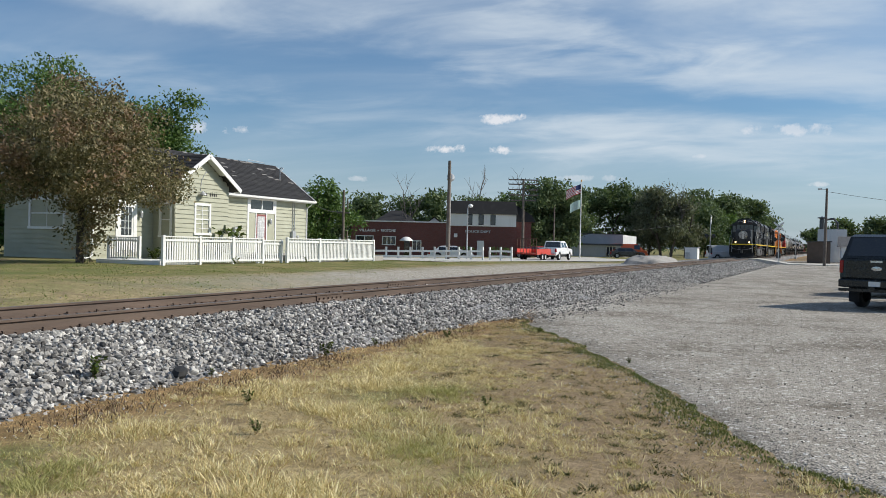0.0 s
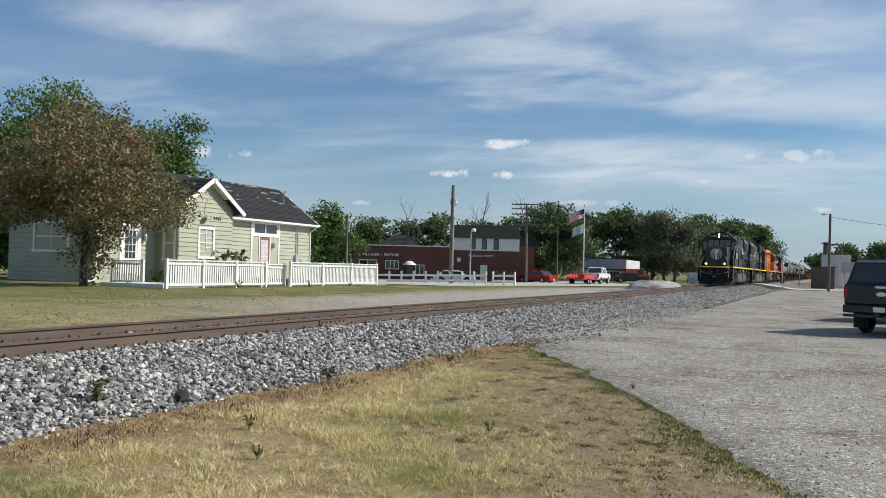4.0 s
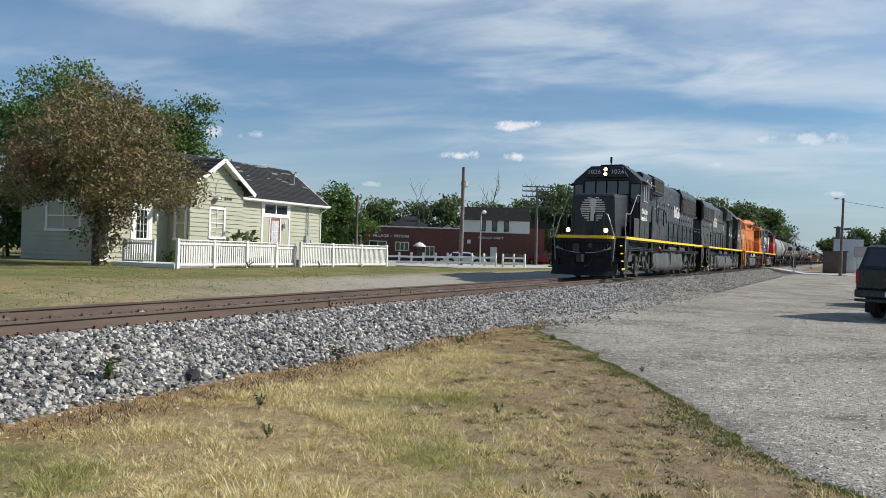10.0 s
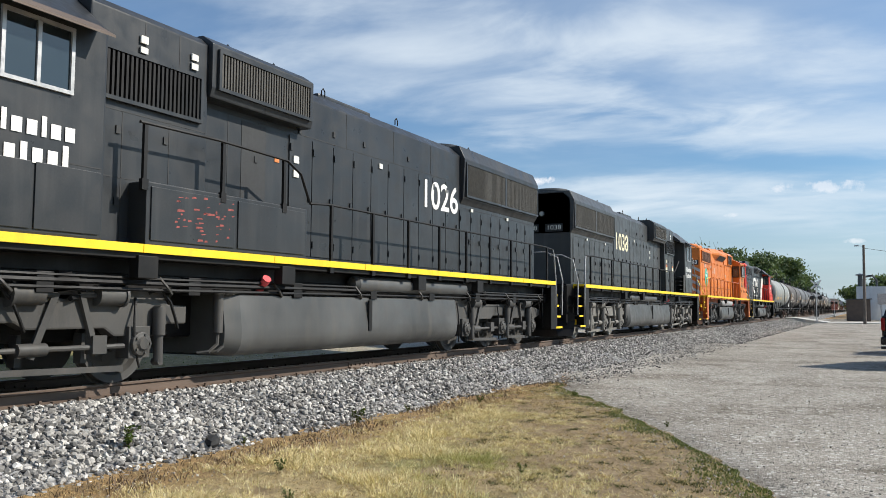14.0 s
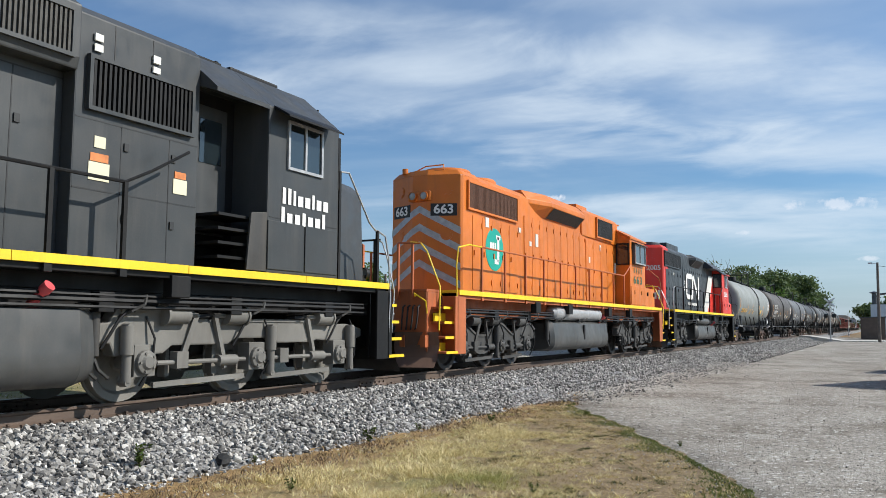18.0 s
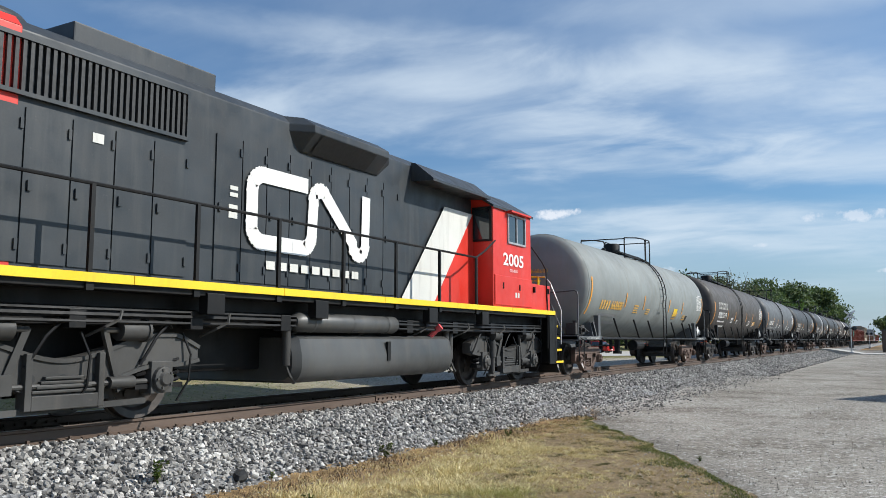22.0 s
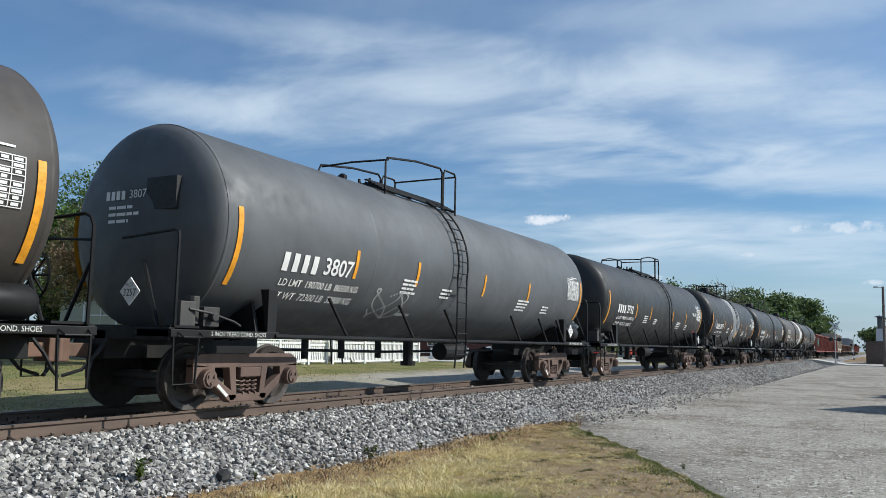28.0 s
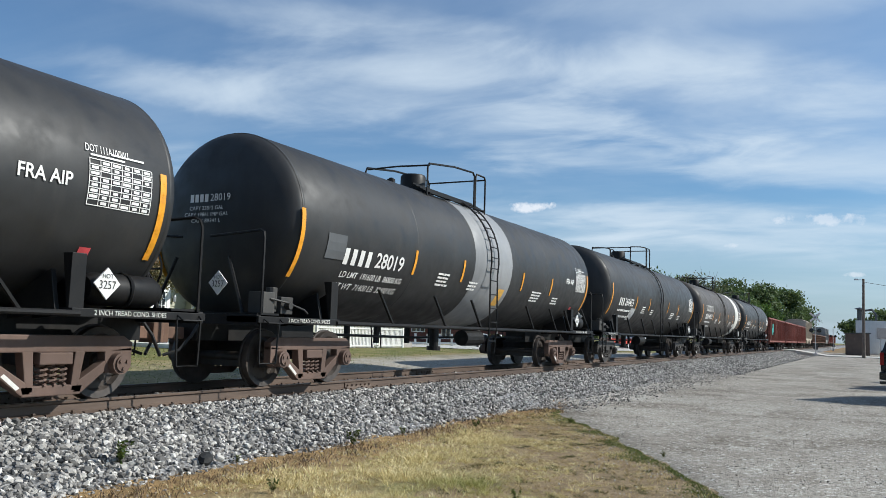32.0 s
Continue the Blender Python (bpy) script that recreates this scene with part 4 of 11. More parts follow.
def loco_truck(loco, yc, axles, mat, slab=False, flip=False):
    """A locomotive bogie: cast side frames (a deep straight slab, or one that dips between the axles), axle boxes, dampers,
    springs, brake cylinders, rods and hanging pipes."""
    span = axles[-1] - axles[0]
    t = new("truck")
    t.parent, t.location = loco, (0, yc, 0)
    for a in axles:
        wheelset(t, a, 0.51, mat if slab else M["steel_wheel"])
    m_ = -1 if flip else 1
    lo, hi = axles[0] - 0.66, axles[-1] + 0.66
    for s in (-1, 1):
        x0, x1 = sorted((s * 0.98, s * 1.18))
        if slab:
            outline = [(-2.95, 0.76), (-2.95, 1.00), (-2.62, 1.02), (-2.50, 1.20), (-1.25, 1.20), (-1.05, 1.08), (1.55, 1.08), (1.75, 1.02), (2.45, 1.02), (2.85, 0.94), (2.85, 0.80), (2.40, 0.70), (1.55, 0.76), (1.35, 0.72), (0.55, 0.72), (0.40, 0.80), (-0.40, 0.80), (-0.55, 0.72), (-1.60, 0.72), (-1.75, 0.62), (-2.52, 0.60), (-2.60, 0.76)]
            outline = [(m_ * y, z) for y, z in outline]
            top = None
        else:
            top, bot = [], []
            n = 30
            for i in range(n + 1):
                y = lo + (hi - lo) * i / n
                d = min(abs(y - a) for a in axles)
                gap = min(1.0, d / (0.5 * span / (len(axles) - 1)))
                edge = max(0.0, 1 - min(y - lo, hi - y) / 0.35)
                low_ = gap * gap * (3 - 2 * gap)
                inner = axles[0] < y < axles[-1]
                top.append((y, 1.10 - 0.16 * edge - (0.30 * low_ if inner else 0.0)))
                bot.append((y, 0.66 - (0.32 * low_ if inner else 0.06 * low_) + 0.08 * edge))
            outline = bot + top[::-1]
        mb = MB()
        mb.prism(outline, "x", x0, x1)
        part("side_frame", mb, mat, t, bevel=0.025)
        if top:
            flange = MB()
            for prof_, dz in ((top, -0.03), (bot, 0.03)):
                for (ya, za), (yb, zb) in zip(prof_, prof_[1:]):
                    flange.beam((s * 1.185, ya, za + dz), (s * 1.185, yb, zb + dz), 0.04, 0.05)
            part("frame_flange", flange, mat, t)
            # the frame stays solid: dark discs paint the shade in its casting holes
            for a, b in zip(axles, axles[1:]):
                for q in (0.36, 0.50, 0.64):
                    yh = a + (b - a) * q
                    holes = MB()
                    holes.cyl((s * 1.17, yh, 0.58), (s * 1.184, yh, 0.58), 0.048, n=12)
                    part("frame_hole", holes, M["grille"], t)
        else:
            rib = MB()
            rib.box(*sorted((s * 1.17, s * 1.20)), *sorted((m_ * -0.95, m_ * 1.5)), 1.04, 1.08)
            rib.box(*sorted((s * 1.17, s * 1.20)), *sorted((m_ * -2.45, m_ * -1.3)), 1.15, 1.20)
            part("frame_flange", rib, mat, t)
            for y in (-1.05, 1.05):
                sp = MB()
                coil(sp, s * 1.08, y, 1.08, 1.38, 0.17, 0.035, 4)
                part("spring", sp, M["frame_black"], t, smooth=True)
        for i, a in enumerate(axles):
            box = MB()
            box.box(*sorted((s * 1.02, s * 1.24)), a - 0.17, a + 0.17, 0.34, 0.74)
            box.lathe([(0.0, s * 1.33), (0.07, s * 1.33), (0.10, s * 1.30), (0.15, s * 1.29), (0.16, s * 1.22)][:: 1 if s < 0 else -1], (0, a, 0.52), "x", 16)
            for q in range(5):
                an = 2 * math.pi * q / 5
                box.cyl((s * 1.28, a + 0.115 * math.cos(an), 0.52 + 0.115 * math.sin(an)), (s * 1.315, a + 0.115 * math.cos(an), 0.52 + 0.115 * math.sin(an)), 0.018, n=6)
            part("axle_box", box, mat, t, bevel=0.012)
            if not slab:
                for dy in (-0.27, 0.27):
                    spr = MB()
                    coil(spr, s * 1.10, a + dy, 0.46, 0.80, 0.085, 0.024)
                    spr.box(*sorted((s * 1.02, s * 1.2)), a + dy - 0.11, a + dy + 0.11, 0.40, 0.46)
                    part("spring", spr, M["frame_black"], t)
            # upright damper beside the axle box
            dy = 0.30 * (1 if i < len(axles) - 1 else -1) * m_
            if slab or i == len(axles) // 2:
                damp = MB()
                damp.cyl((s * 1.25, a + dy, 0.28), (s * 1.25, a + dy, 0.66), 0.062, n=12)
                damp.cyl((s * 1.25, a + dy, 0.62), (s * 1.25, a + dy, 0.98), 0.085, n=12)
                damp.cyl((s * 1.17, a + dy, 0.96), (s * 1.31, a + dy, 0.96), 0.05, n=10)
                damp.cyl((s * 1.17, a + dy, 0.28), (s * 1.30, a + dy, 0.28), 0.05, n=10)
                part("damper", damp, mat, t, smooth=True)
            # brake cylinder above the frame, with its hanger and shoe
            side = 0.62 if i < len(axles) - 1 else -0.62
            rod = MB()
            rod.cyl((s * 1.22, a + side * 0.50, 1.12), (s * 1.22, a + side * 1.10, 1.12), 0.125, n=14)
            rod.cyl((s * 1.22, a + side * 0.44, 1.12), (s * 1.22, a + side * 0.50, 1.12), 0.145, n=14)
            rod.cyl((s * 1.22, a + side * 1.10, 1.12), (s * 1.22, a + side * 1.45, 1.12), 0.035, n=8)
            part("brake_cylinder", rod, mat, t, smooth=True)
            hang = MB()
            hang.beam((s * 1.22, a + side * 1.42, 1.14), (s * 1.18, a + side * 0.98, 0.40), 0.05, 0.08)
            hang.prism([(a + side * 0.92, 0.30), (a + side * 1.06, 0.30), (a + side * 1.04, 0.66), (a + side * 0.96, 0.66)], "x", *sorted((s * 0.84, s * 0.97)))
            part("brake_hanger", hang, mat, t)
        if len(axles) == 2:
            mid_ = MB()
            mid_.box(*sorted((s * 1.10, s * 1.26)), -0.42, 0.42, 0.24, 0.40)
            for z_ in (0.42, 0.47, 0.52, 0.57):
                mid_.box(*sorted((s * 1.12, s * 1.24)), -0.40 + (z_ - 0.42), 0.40 - (z_ - 0.42), z_, z_ + 0.035)
            mid_.box(*sorted((s * 1.10, s * 1.26)), -0.50, -0.42, 0.24, 0.86)
            mid_.box(*sorted((s * 1.10, s * 1.26)), 0.42, 0.50, 0.24, 0.86)
            part("spring_hanger", mid_, mat, t, bevel=0.01)
        for a, b in zip(axles, axles[1:]):
            rod = MB()
            rod.cyl((s * 1.20, a + 0.22, 0.50), (s * 1.20, b - 0.22, 0.50), 0.032, n=8)
            rod.cyl((s * 1.20, a + 0.42, 0.50), (s * 1.20, a + 0.78, 0.50), 0.075, n=12)
            rod.box(*sorted((s * 1.12, s * 1.26)), b - 0.72, b - 0.52, 0.42, 0.64)
            rod.beam((s * 1.16, a + 0.2, 0.26), (s * 1.16, b - 0.2, 0.22), 0.05, 0.07)
            part("traction_rod", rod, mat, t, smooth=True)
        for j in range(3):
            damp = MB()
            y = lo + 0.5 + j * (hi - lo - 1.0) / 2
            damp.tube([(s * 1.2, y, 1.16), (s * 1.29, y + 0.12, 1.22), (s * 1.28, y + 0.3, 1.05), (s * 1.25, y + 0.42, 0.84), (s * 1.22, y + 0.5, 0.70)], 0.020, 6)
            damp.tube([(s * 1.19, y - 0.2, 1.1), (s * 1.27, y - 0.28, 0.82), (s * 1.26, y - 0.26, 0.48), (s * 1.20, y - 0.12, 0.22)], 0.016, 6)
            part("sand_pipe", damp, M["frame_black"], t, smooth=True)
    return t


def coupler(parent, y, sgn, mat):
    """A knuckle coupler with its shank; sgn -1 points to the front."""
    mb = MB()
    mb.box(-0.07, 0.07, *sorted((y, y + sgn * 0.45)), 0.74, 0.92)
    mb.prism([(-0.15, y + sgn * 0.40), (0.15, y + sgn * 0.40), (0.17, y + sgn * 0.58), (0.10, y + sgn * 0.66), (0.02, y + sgn * 0.58), (-0.12, y + sgn * 0.66)], "z", 0.68, 0.98)
    part("coupler", mb, mat, parent, bevel=0.015)
    for x in (-0.36, 0.36):
        h = MB()
        h.tube([(x, y, 0.98), (x * 1.05, y + sgn * 0.16, 0.80), (x * 0.9, y + sgn * 0.34, 0.58), (x * 0.5, y + sgn * 0.52, 0.50)], 0.026, 6)
        part("brake_hose", h, M["rubber"], parent, smooth=True)


def railing(parent, pts, posts, r=0.022, mat=None, foot=1.72):
    """One handrail pipe on its stanchions."""
    mb = MB()
    mb.tube(pts, r, 6)
    part("handrail", mb, mat or M["frame_black"], parent, smooth=True)
    for x, y, z in posts:
        p = MB()
        p.beam((x, y, foot - 0.14), (x, y, z), 0.045, 0.055)
        p.box(x - 0.03, x + 0.03, y - 0.05, y + 0.05, foot - 0.16, foot - 0.02)
        part("stanchion", p, mat or M["frame_black"], parent)


def end_steps(loco, y, sgn, side_mat, edge_mat, lit_steps=(0, 2)):
    """The step wells at one end: dark side plates and yellow-edged treads; sgn -1 at the front."""
    for s in (-1, 1):
        for q in range(3):
            plate = MB()
            if q == 0:
                plate.box(*sorted((s * 1.16, s * 1.54)), *sorted((y - sgn * 0.62, y - sgn * 0.66)), 0.42, 1.70)
            elif q == 1:
                plate.box(*sorted((s * 1.10, s * 1.14)), *sorted((y - sgn * 0.02, y - sgn * 0.66)), 0.42, 1.70)
            else:
                plate.box(*sorted((s * 1.50, s * 1.54)), *sorted((y - sgn * 0.52, y - sgn * 1.02)), 0.40, 1.62)
            part("step_plate", plate, side_mat, loco, bevel=0.006)
        for k in range(4):
            st = MB()
            z = 0.42 + 0.31 * k
            st.box(*sorted((s * 1.14, s * (1.54 - 0.04 * k))), *sorted((y - sgn * (0.10 + 0.03 * k), y - sgn * 0.62)), z, z + 0.045)
            step = part("step", st, side_mat, loco, bevel=0.004)
            ns_ = MB()
            xo = s * (1.54 - 0.04 * k)
            ns_.box(*sorted((xo, xo + s * 0.012)), *sorted((y - sgn * (0.10 + 0.03 * k), y - sgn * 0.62)), z - 0.005, z + 0.048)
            part("step_edge", ns_, edge_mat, step)
            if k in lit_steps:
                rs_ = MB()
                rs_.box(*sorted((s * 1.22, s * 1.26)), *sorted((y - sgn * 0.12, y - sgn * 0.60)), z + 0.05, z + 0.22)
                part("step_riser", rs_, edge_mat, step)


def grab(parent, pts, mat=None, r=0.018):
    mb = MB()
    mb.tube(pts, r, 6)
    return part("grab_rail", mb, mat or M["handrail"], parent, smooth=True)


def slats(parent, side, y0, y1, z0, z1, x, mat, n, horizontal=False, name="louvre", deep=0.05):
    """A framed grille standing on a side: every slat its own piece of the mesh."""
    g = MB()
    if horizontal:
        for k in range(n):
            z = z0 + (z1 - z0) * (k + 0.5) / n
            g.box(*sorted((side * x, side * (x + deep))), y0, y1, z - (z1 - z0) / n * 0.22, z + (z1 - z0) / n * 0.22)
    else:
        for k in range(n):
            y = y0 + (y1 - y0) * (k + 0.5) / n
            g.box(*sorted((side * x, side * (x + deep))), y - (y1 - y0) / n * 0.25, y + (y1 - y0) / n * 0.25, z0, z1)
    tagged(part(name, g, mat, parent), kind="stuff")
    fr = MB()
    w = 0.05
    for a, b, c, d in ((y0 - w, y1 + w, z0 - w, z0), (y0 - w, y1 + w, z1, z1 + w), (y0 - w, y0, z0, z1), (y1, y1 + w, z0, z1)):
        fr.box(*sorted((side * (x - 0.02), side * (x + deep + 0.015))), a, b, c, d)
    return fr


def hood_doors(loco, hw, y0, y1, z0, z1, n, mat, gap=0.022):
    """A row of hood doors, each slightly proud, with hinges and a latch."""
    w = (y1 - y0) / n
    for s in (-1, 1):
        for k in range(n):
            d = MB()
            a, b = y0 + k * w + gap / 2, y0 + (k + 1) * w - gap / 2
            d.box(*sorted((s * hw, s * (hw + 0.022))), a, b, z0, z1)
            for z in (z0 + 0.2, z1 - 0.2):
                d.box(*sorted((s * (hw + 0.02), s * (hw + 0.045))), a + 0.01, a + 0.05, z - 0.06, z + 0.06)
            d.box(*sorted((s * (hw + 0.02), s * (hw + 0.05))), b - 0.10, b - 0.05, (z0 + z1) / 2 - 0.07, (z0 + z1) / 2 + 0.05)
            part("hood_door", d, mat, loco)


def pane_frame(parent, side, x, y0, y1, z0, z1, mat, glass, split=1, w=0.045, name="cab_window", face="x"):
    """A window with a proud frame, mullions and glass, in a side wall (face x) or an end wall (face y)."""
    f = MB()

    def put(b, a0, a1, c0, c1, d0, d1):
        if face == "x":
            b.box(*sorted((side * (x + d0), side * (x + d1))), a0, a1, c0, c1)
        else:
            b.box(a0, a1, *sorted((x + side * d0, x + side * d1)), c0, c1)
    for a, b, c, d in ((y0 - w, y1 + w, z0 - w, z0), (y0 - w, y1 + w, z1, z1 + w), (y0 - w, y0, z0, z1), (y1, y1 + w, z0, z1)):
        put(f, a, b, c, d, -0.03, 0.035)
    for k in range(1, split):
        y = y0 + (y1 - y0) * k / split
        put(f, y - w / 2, y + w / 2, z0, z1, -0.02, 0.03)
    fr = part(name, f, mat, parent)
    g = MB()
    put(g, y0, y1, z0, z1, -0.012, 0.008)
    part("pane", g, glass, fr)
    return fr


def hood_shell(hw, y0, y1, z0, z1, cham=0.22):
    """The long hood's section, with chamfered roof edges."""
    p = [(-hw, z0), (hw, z0), (hw, z1 - cham), (hw - cham * 1.1, z1), (-hw + cham * 1.1, z1), (-hw, z1 - cham)]
    mb = MB()
    mb.prism(p, "y", y0, y1)
    return mb


def lift_ring(mb, x, y, z):
    mb.tube([(x, y - 0.05, z), (x, y - 0.05, z + 0.10), (x, y, z + 0.15), (x, y + 0.05, z + 0.10), (x, y + 0.05, z)], 0.012, 5)


def underframe(loco, L, tank, mats, axle_r=0.51, sill_mat=None, stripe=M["yellow"], air=True):
    """Walkway sill with its stripe, fuel tank, air reservoirs and pipes."""
    sill = MB()
    sill.box(-1.12, 1.12, 0.05, L - 0.05, 1.40, 1.70)
    part("sill", sill, sill_mat or M["frame_black"], loco, bevel=0.01)
    deck = MB()
    deck.box(-1.50, 1.50, 0.66, L - 0.66, 1.58, 1.703)
    part("deck", deck, sill_mat or M["frame_black"], loco, bevel=0.01)
    core_ = MB()
    core_.box(-0.62, 0.62, 1.3, L - 1.3, 0.55, 1.398)
    part("motor_housing", core_, M["frame_black"], loco, bevel=0.05)
    for x in (-1.0, 1.0):
        bm_ = MB()
        bm_.box(x - 0.12, x + 0.12, 0.7, L - 0.7, 1.18, 1.398)
        part("sill_beam", bm_, sill_mat or M["frame_black"], loco, bevel=0.01)
    for ya, yb in ((-0.02, 0.66), (L - 0.66, L + 0.02)):
        pl = MB()
        pl.box(-1.14, 1.14, ya, yb, 1.702, 1.76)
        part("end_platform", pl, sill_mat or M["frame_black"], loco, bevel=0.006)
        for s in (-1, 1):
            lip = MB()
            lip.box(*sorted((s * 1.14, s * 1.50)), *((0.62, 0.66) if ya < 1 else (L - 0.66, L - 0.62)), 1.63, 1.76)
            part("end_stripe", lip, stripe, loco)
    for s in (-1, 1):
        st = MB()
        n = max(4, int(L / 2.6))
        for k in range(n):
            a, b = 0.66 + (L - 1.32) * k / n, 0.66 + (L - 1.32) * (k + 1) / n
            st.box(*sorted((s * 1.50, s * 1.56)), a, b - 0.012, 1.655, 1.76)
        part("yellow_stripe", st, stripe, loco, "chipped yellow stripe along the walkway edge")
        fl = MB()
        fl.box(*sorted((s * 0.9, s * 1.5)), 0.66, L - 0.66, 1.705, 1.755)
        part("walkway", fl, M["frame_black"], loco)
        for y in (0.27 * L, 0.40 * L, 0.73 * L, 0.60 * L):
            jack = MB()
            jack.box(*sorted((s * 1.38, s * 1.54)), y - 0.16, y + 0.16, 1.34, 1.62)
            part("jacking_pad", jack, M["frame_black"], loco, bevel=0.01)
        for z, r in ((1.30, 0.03), (1.22, 0.022), (1.36, 0.02)):
            pipe = MB()
            pipe.tube([(s * 1.35, 1.2, z), (s * 1.35, L * 0.3, z - 0.02), (s * 1.33, L * 0.6, z), (s * 1.35, L - 1.2, z)], r, 5)
            part("air_pipe", pipe, M["frame_black"], loco)
        for y in np.linspace(1.6, L - 1.6, 9):
            pipe = MB()
            pipe.tube([(s * 1.34, y, 1.36), (s * 1.40, y + 0.08, 1.24), (s * 1.34, y + 0.22, 1.16), (s * 1.1, y + 0.3, 1.05)], 0.02, 5)
            part("branch_pipe", pipe, M["truck_grey"], loco)
            pipe = MB()
            pipe.box(*sorted((s * 1.2, s * 1.36)), y + 0.5, y + 0.72, 1.14, 1.38)
            part("junction_box", pipe, M["frame_black"], loco, bevel=0.01)
    y0, y1, z0, z1 = tank
    body = MB()
    prof = [(-1.32, z1 - 0.06), (-1.24, z1), (1.24, z1), (1.32, z1 - 0.06)] + [(1.38, z0 + 0.42)] + arc(1.12, z0 + 0.26, 0.26, 0, -90, 5) + arc(-1.12, z0 + 0.26, 0.26, -90, -180, 5) + [(-1.38, z0 + 0.42)]
    body.prism(prof, "y", y0 + 0.25, y1 - 0.12)
    for yy, d in ((y0 + 0.25, -0.25), (y1 - 0.12, 0.12)):
        inner = [(x * 0.93, 0.5 * (z0 + z1) + (z - 0.5 * (z0 + z1)) * 0.9) for x, z in prof]
        n = len(prof)
        v = [(x, yy, z) for x, z in prof] + [(x, yy + d, z) for x, z in inner]
        f = [(i, (i + 1) % n, n + (i + 1) % n, n + i) for i in range(n)] + [tuple(range(n, 2 * n))]
        body.add(v, f if d < 0 else [tuple(reversed(q)) for q in f])
    ft = part("fuel_tank", body, M["tank_grey"], loco, "dusty grey fuel tank", smooth=True)
    for s in (-1, 1):
        cap = MB()
        cap.cyl((s * 1.2, y0 + 0.8, z1 - 0.02), (s * 1.36, y0 + 0.75, z1 + 0.14), 0.055, n=10)
        cap.cyl((s * 1.36, y0 + 0.75, z1 + 0.14), (s * 1.43, y0 + 0.73, z1 + 0.20), 0.07, n=10)
        part("filler_cap", cap, M["pink"], ft, "red filler cap", smooth=True)
        gauge = MB()
        gauge.box(*sorted((s * 1.36, s * 1.40)), (y0 + y1) / 2 - 0.05, (y0 + y1) / 2 + 0.05, z0 + 0.3, z1 - 0.1)
        part("sight_glass", gauge, M["frame_black"], ft)
        if air:
            r = MB()
            ya, yb = y0 + 0.45 * (y1 - y0), y1 - 0.1
            r.lathe([(0.0, ya - 0.10), (0.10, ya - 0.09), (0.155, ya), (0.155, yb), (0.10, yb + 0.09), (0.0, yb + 0.10)], (s * 1.28, 0, z1 + 0.20), "y", 16)
            for y in (ya + 0.3, (ya + yb) / 2, yb - 0.3):
                r.lathe([(0.163, y - 0.02), (0.163, y + 0.02)], (s * 1.28, 0, z1 + 0.20), "y", 16)
            part("air_reservoir", r, M["tank_grey"], loco, smooth=True)
        for k, y in enumerate((y0 - 0.05, y0 + 0.12, y1 + 0.05)):
            v = MB()
            v.cyl((s * 1.2, y, 0.62), (s * 1.2, y, 1.16), 0.07, n=10)
            v.cyl((s * 1.2, y, 1.16), (s * 1.2, y, 1.24), 0.09, n=10)
            v.tube([(s * 1.2, y, 0.62), (s * 1.24, y - 0.05, 0.46), (s * 1.22, y - 0.2, 0.36), (s * 1.1, y - 0.3, 0.34)], 0.025, 5)
            part("filter_canister", v, M["truck_grey"], loco, smooth=True)


def headlamp(parent, p, face, r=0.085, lit=True, body=None):
    h = MB()
    d = {"-y": (0, -1, 0), "+y": (0, 1, 0)}[face]
    q = Vector(p)
    e = q + Vector(d) * 0.05
    h.lathe([(r * 1.15, q.y + d[1] * -0.04), (r * 1.22, q.y + d[1] * 0.05), (r * 1.02, q.y + d[1] * 0.06), (r * 1.0, q.y + d[1] * 0.03)], (q.x, 0, q.z), "y", 18)
    ob = part("headlamp", h, body or M["frame_black"], parent, smooth=True)
    g = MB()
    yy = q.y + d[1] * 0.035
    g.lathe([(0.0, yy + d[1] * 0.02), (r * 0.6, yy + d[1] * 0.012), (r, yy)] if d[1] < 0 else [(r, yy), (r * 0.6, yy + d[1] * 0.012), (0.0, yy + d[1] * 0.02)], (q.x, 0, q.z), "y", 18)
    part("lamp_glass", g, M["head_lamp"] if lit else M["dim_lamp"], ob, "lit headlamp" if lit else "unlit headlamp", smooth=True)
    return e


def fan_cap(parent, y, z, r, mat):
    f = MB()
    f.lathe([(0.0, z + 0.20), (r * 0.5, z + 0.19), (r * 0.92, z + 0.16), (r, z + 0.10), (r, z - 0.12)][::-1], (0, y, 0), "z", 24)
    part("fan_housing", f, mat, parent, smooth=True)


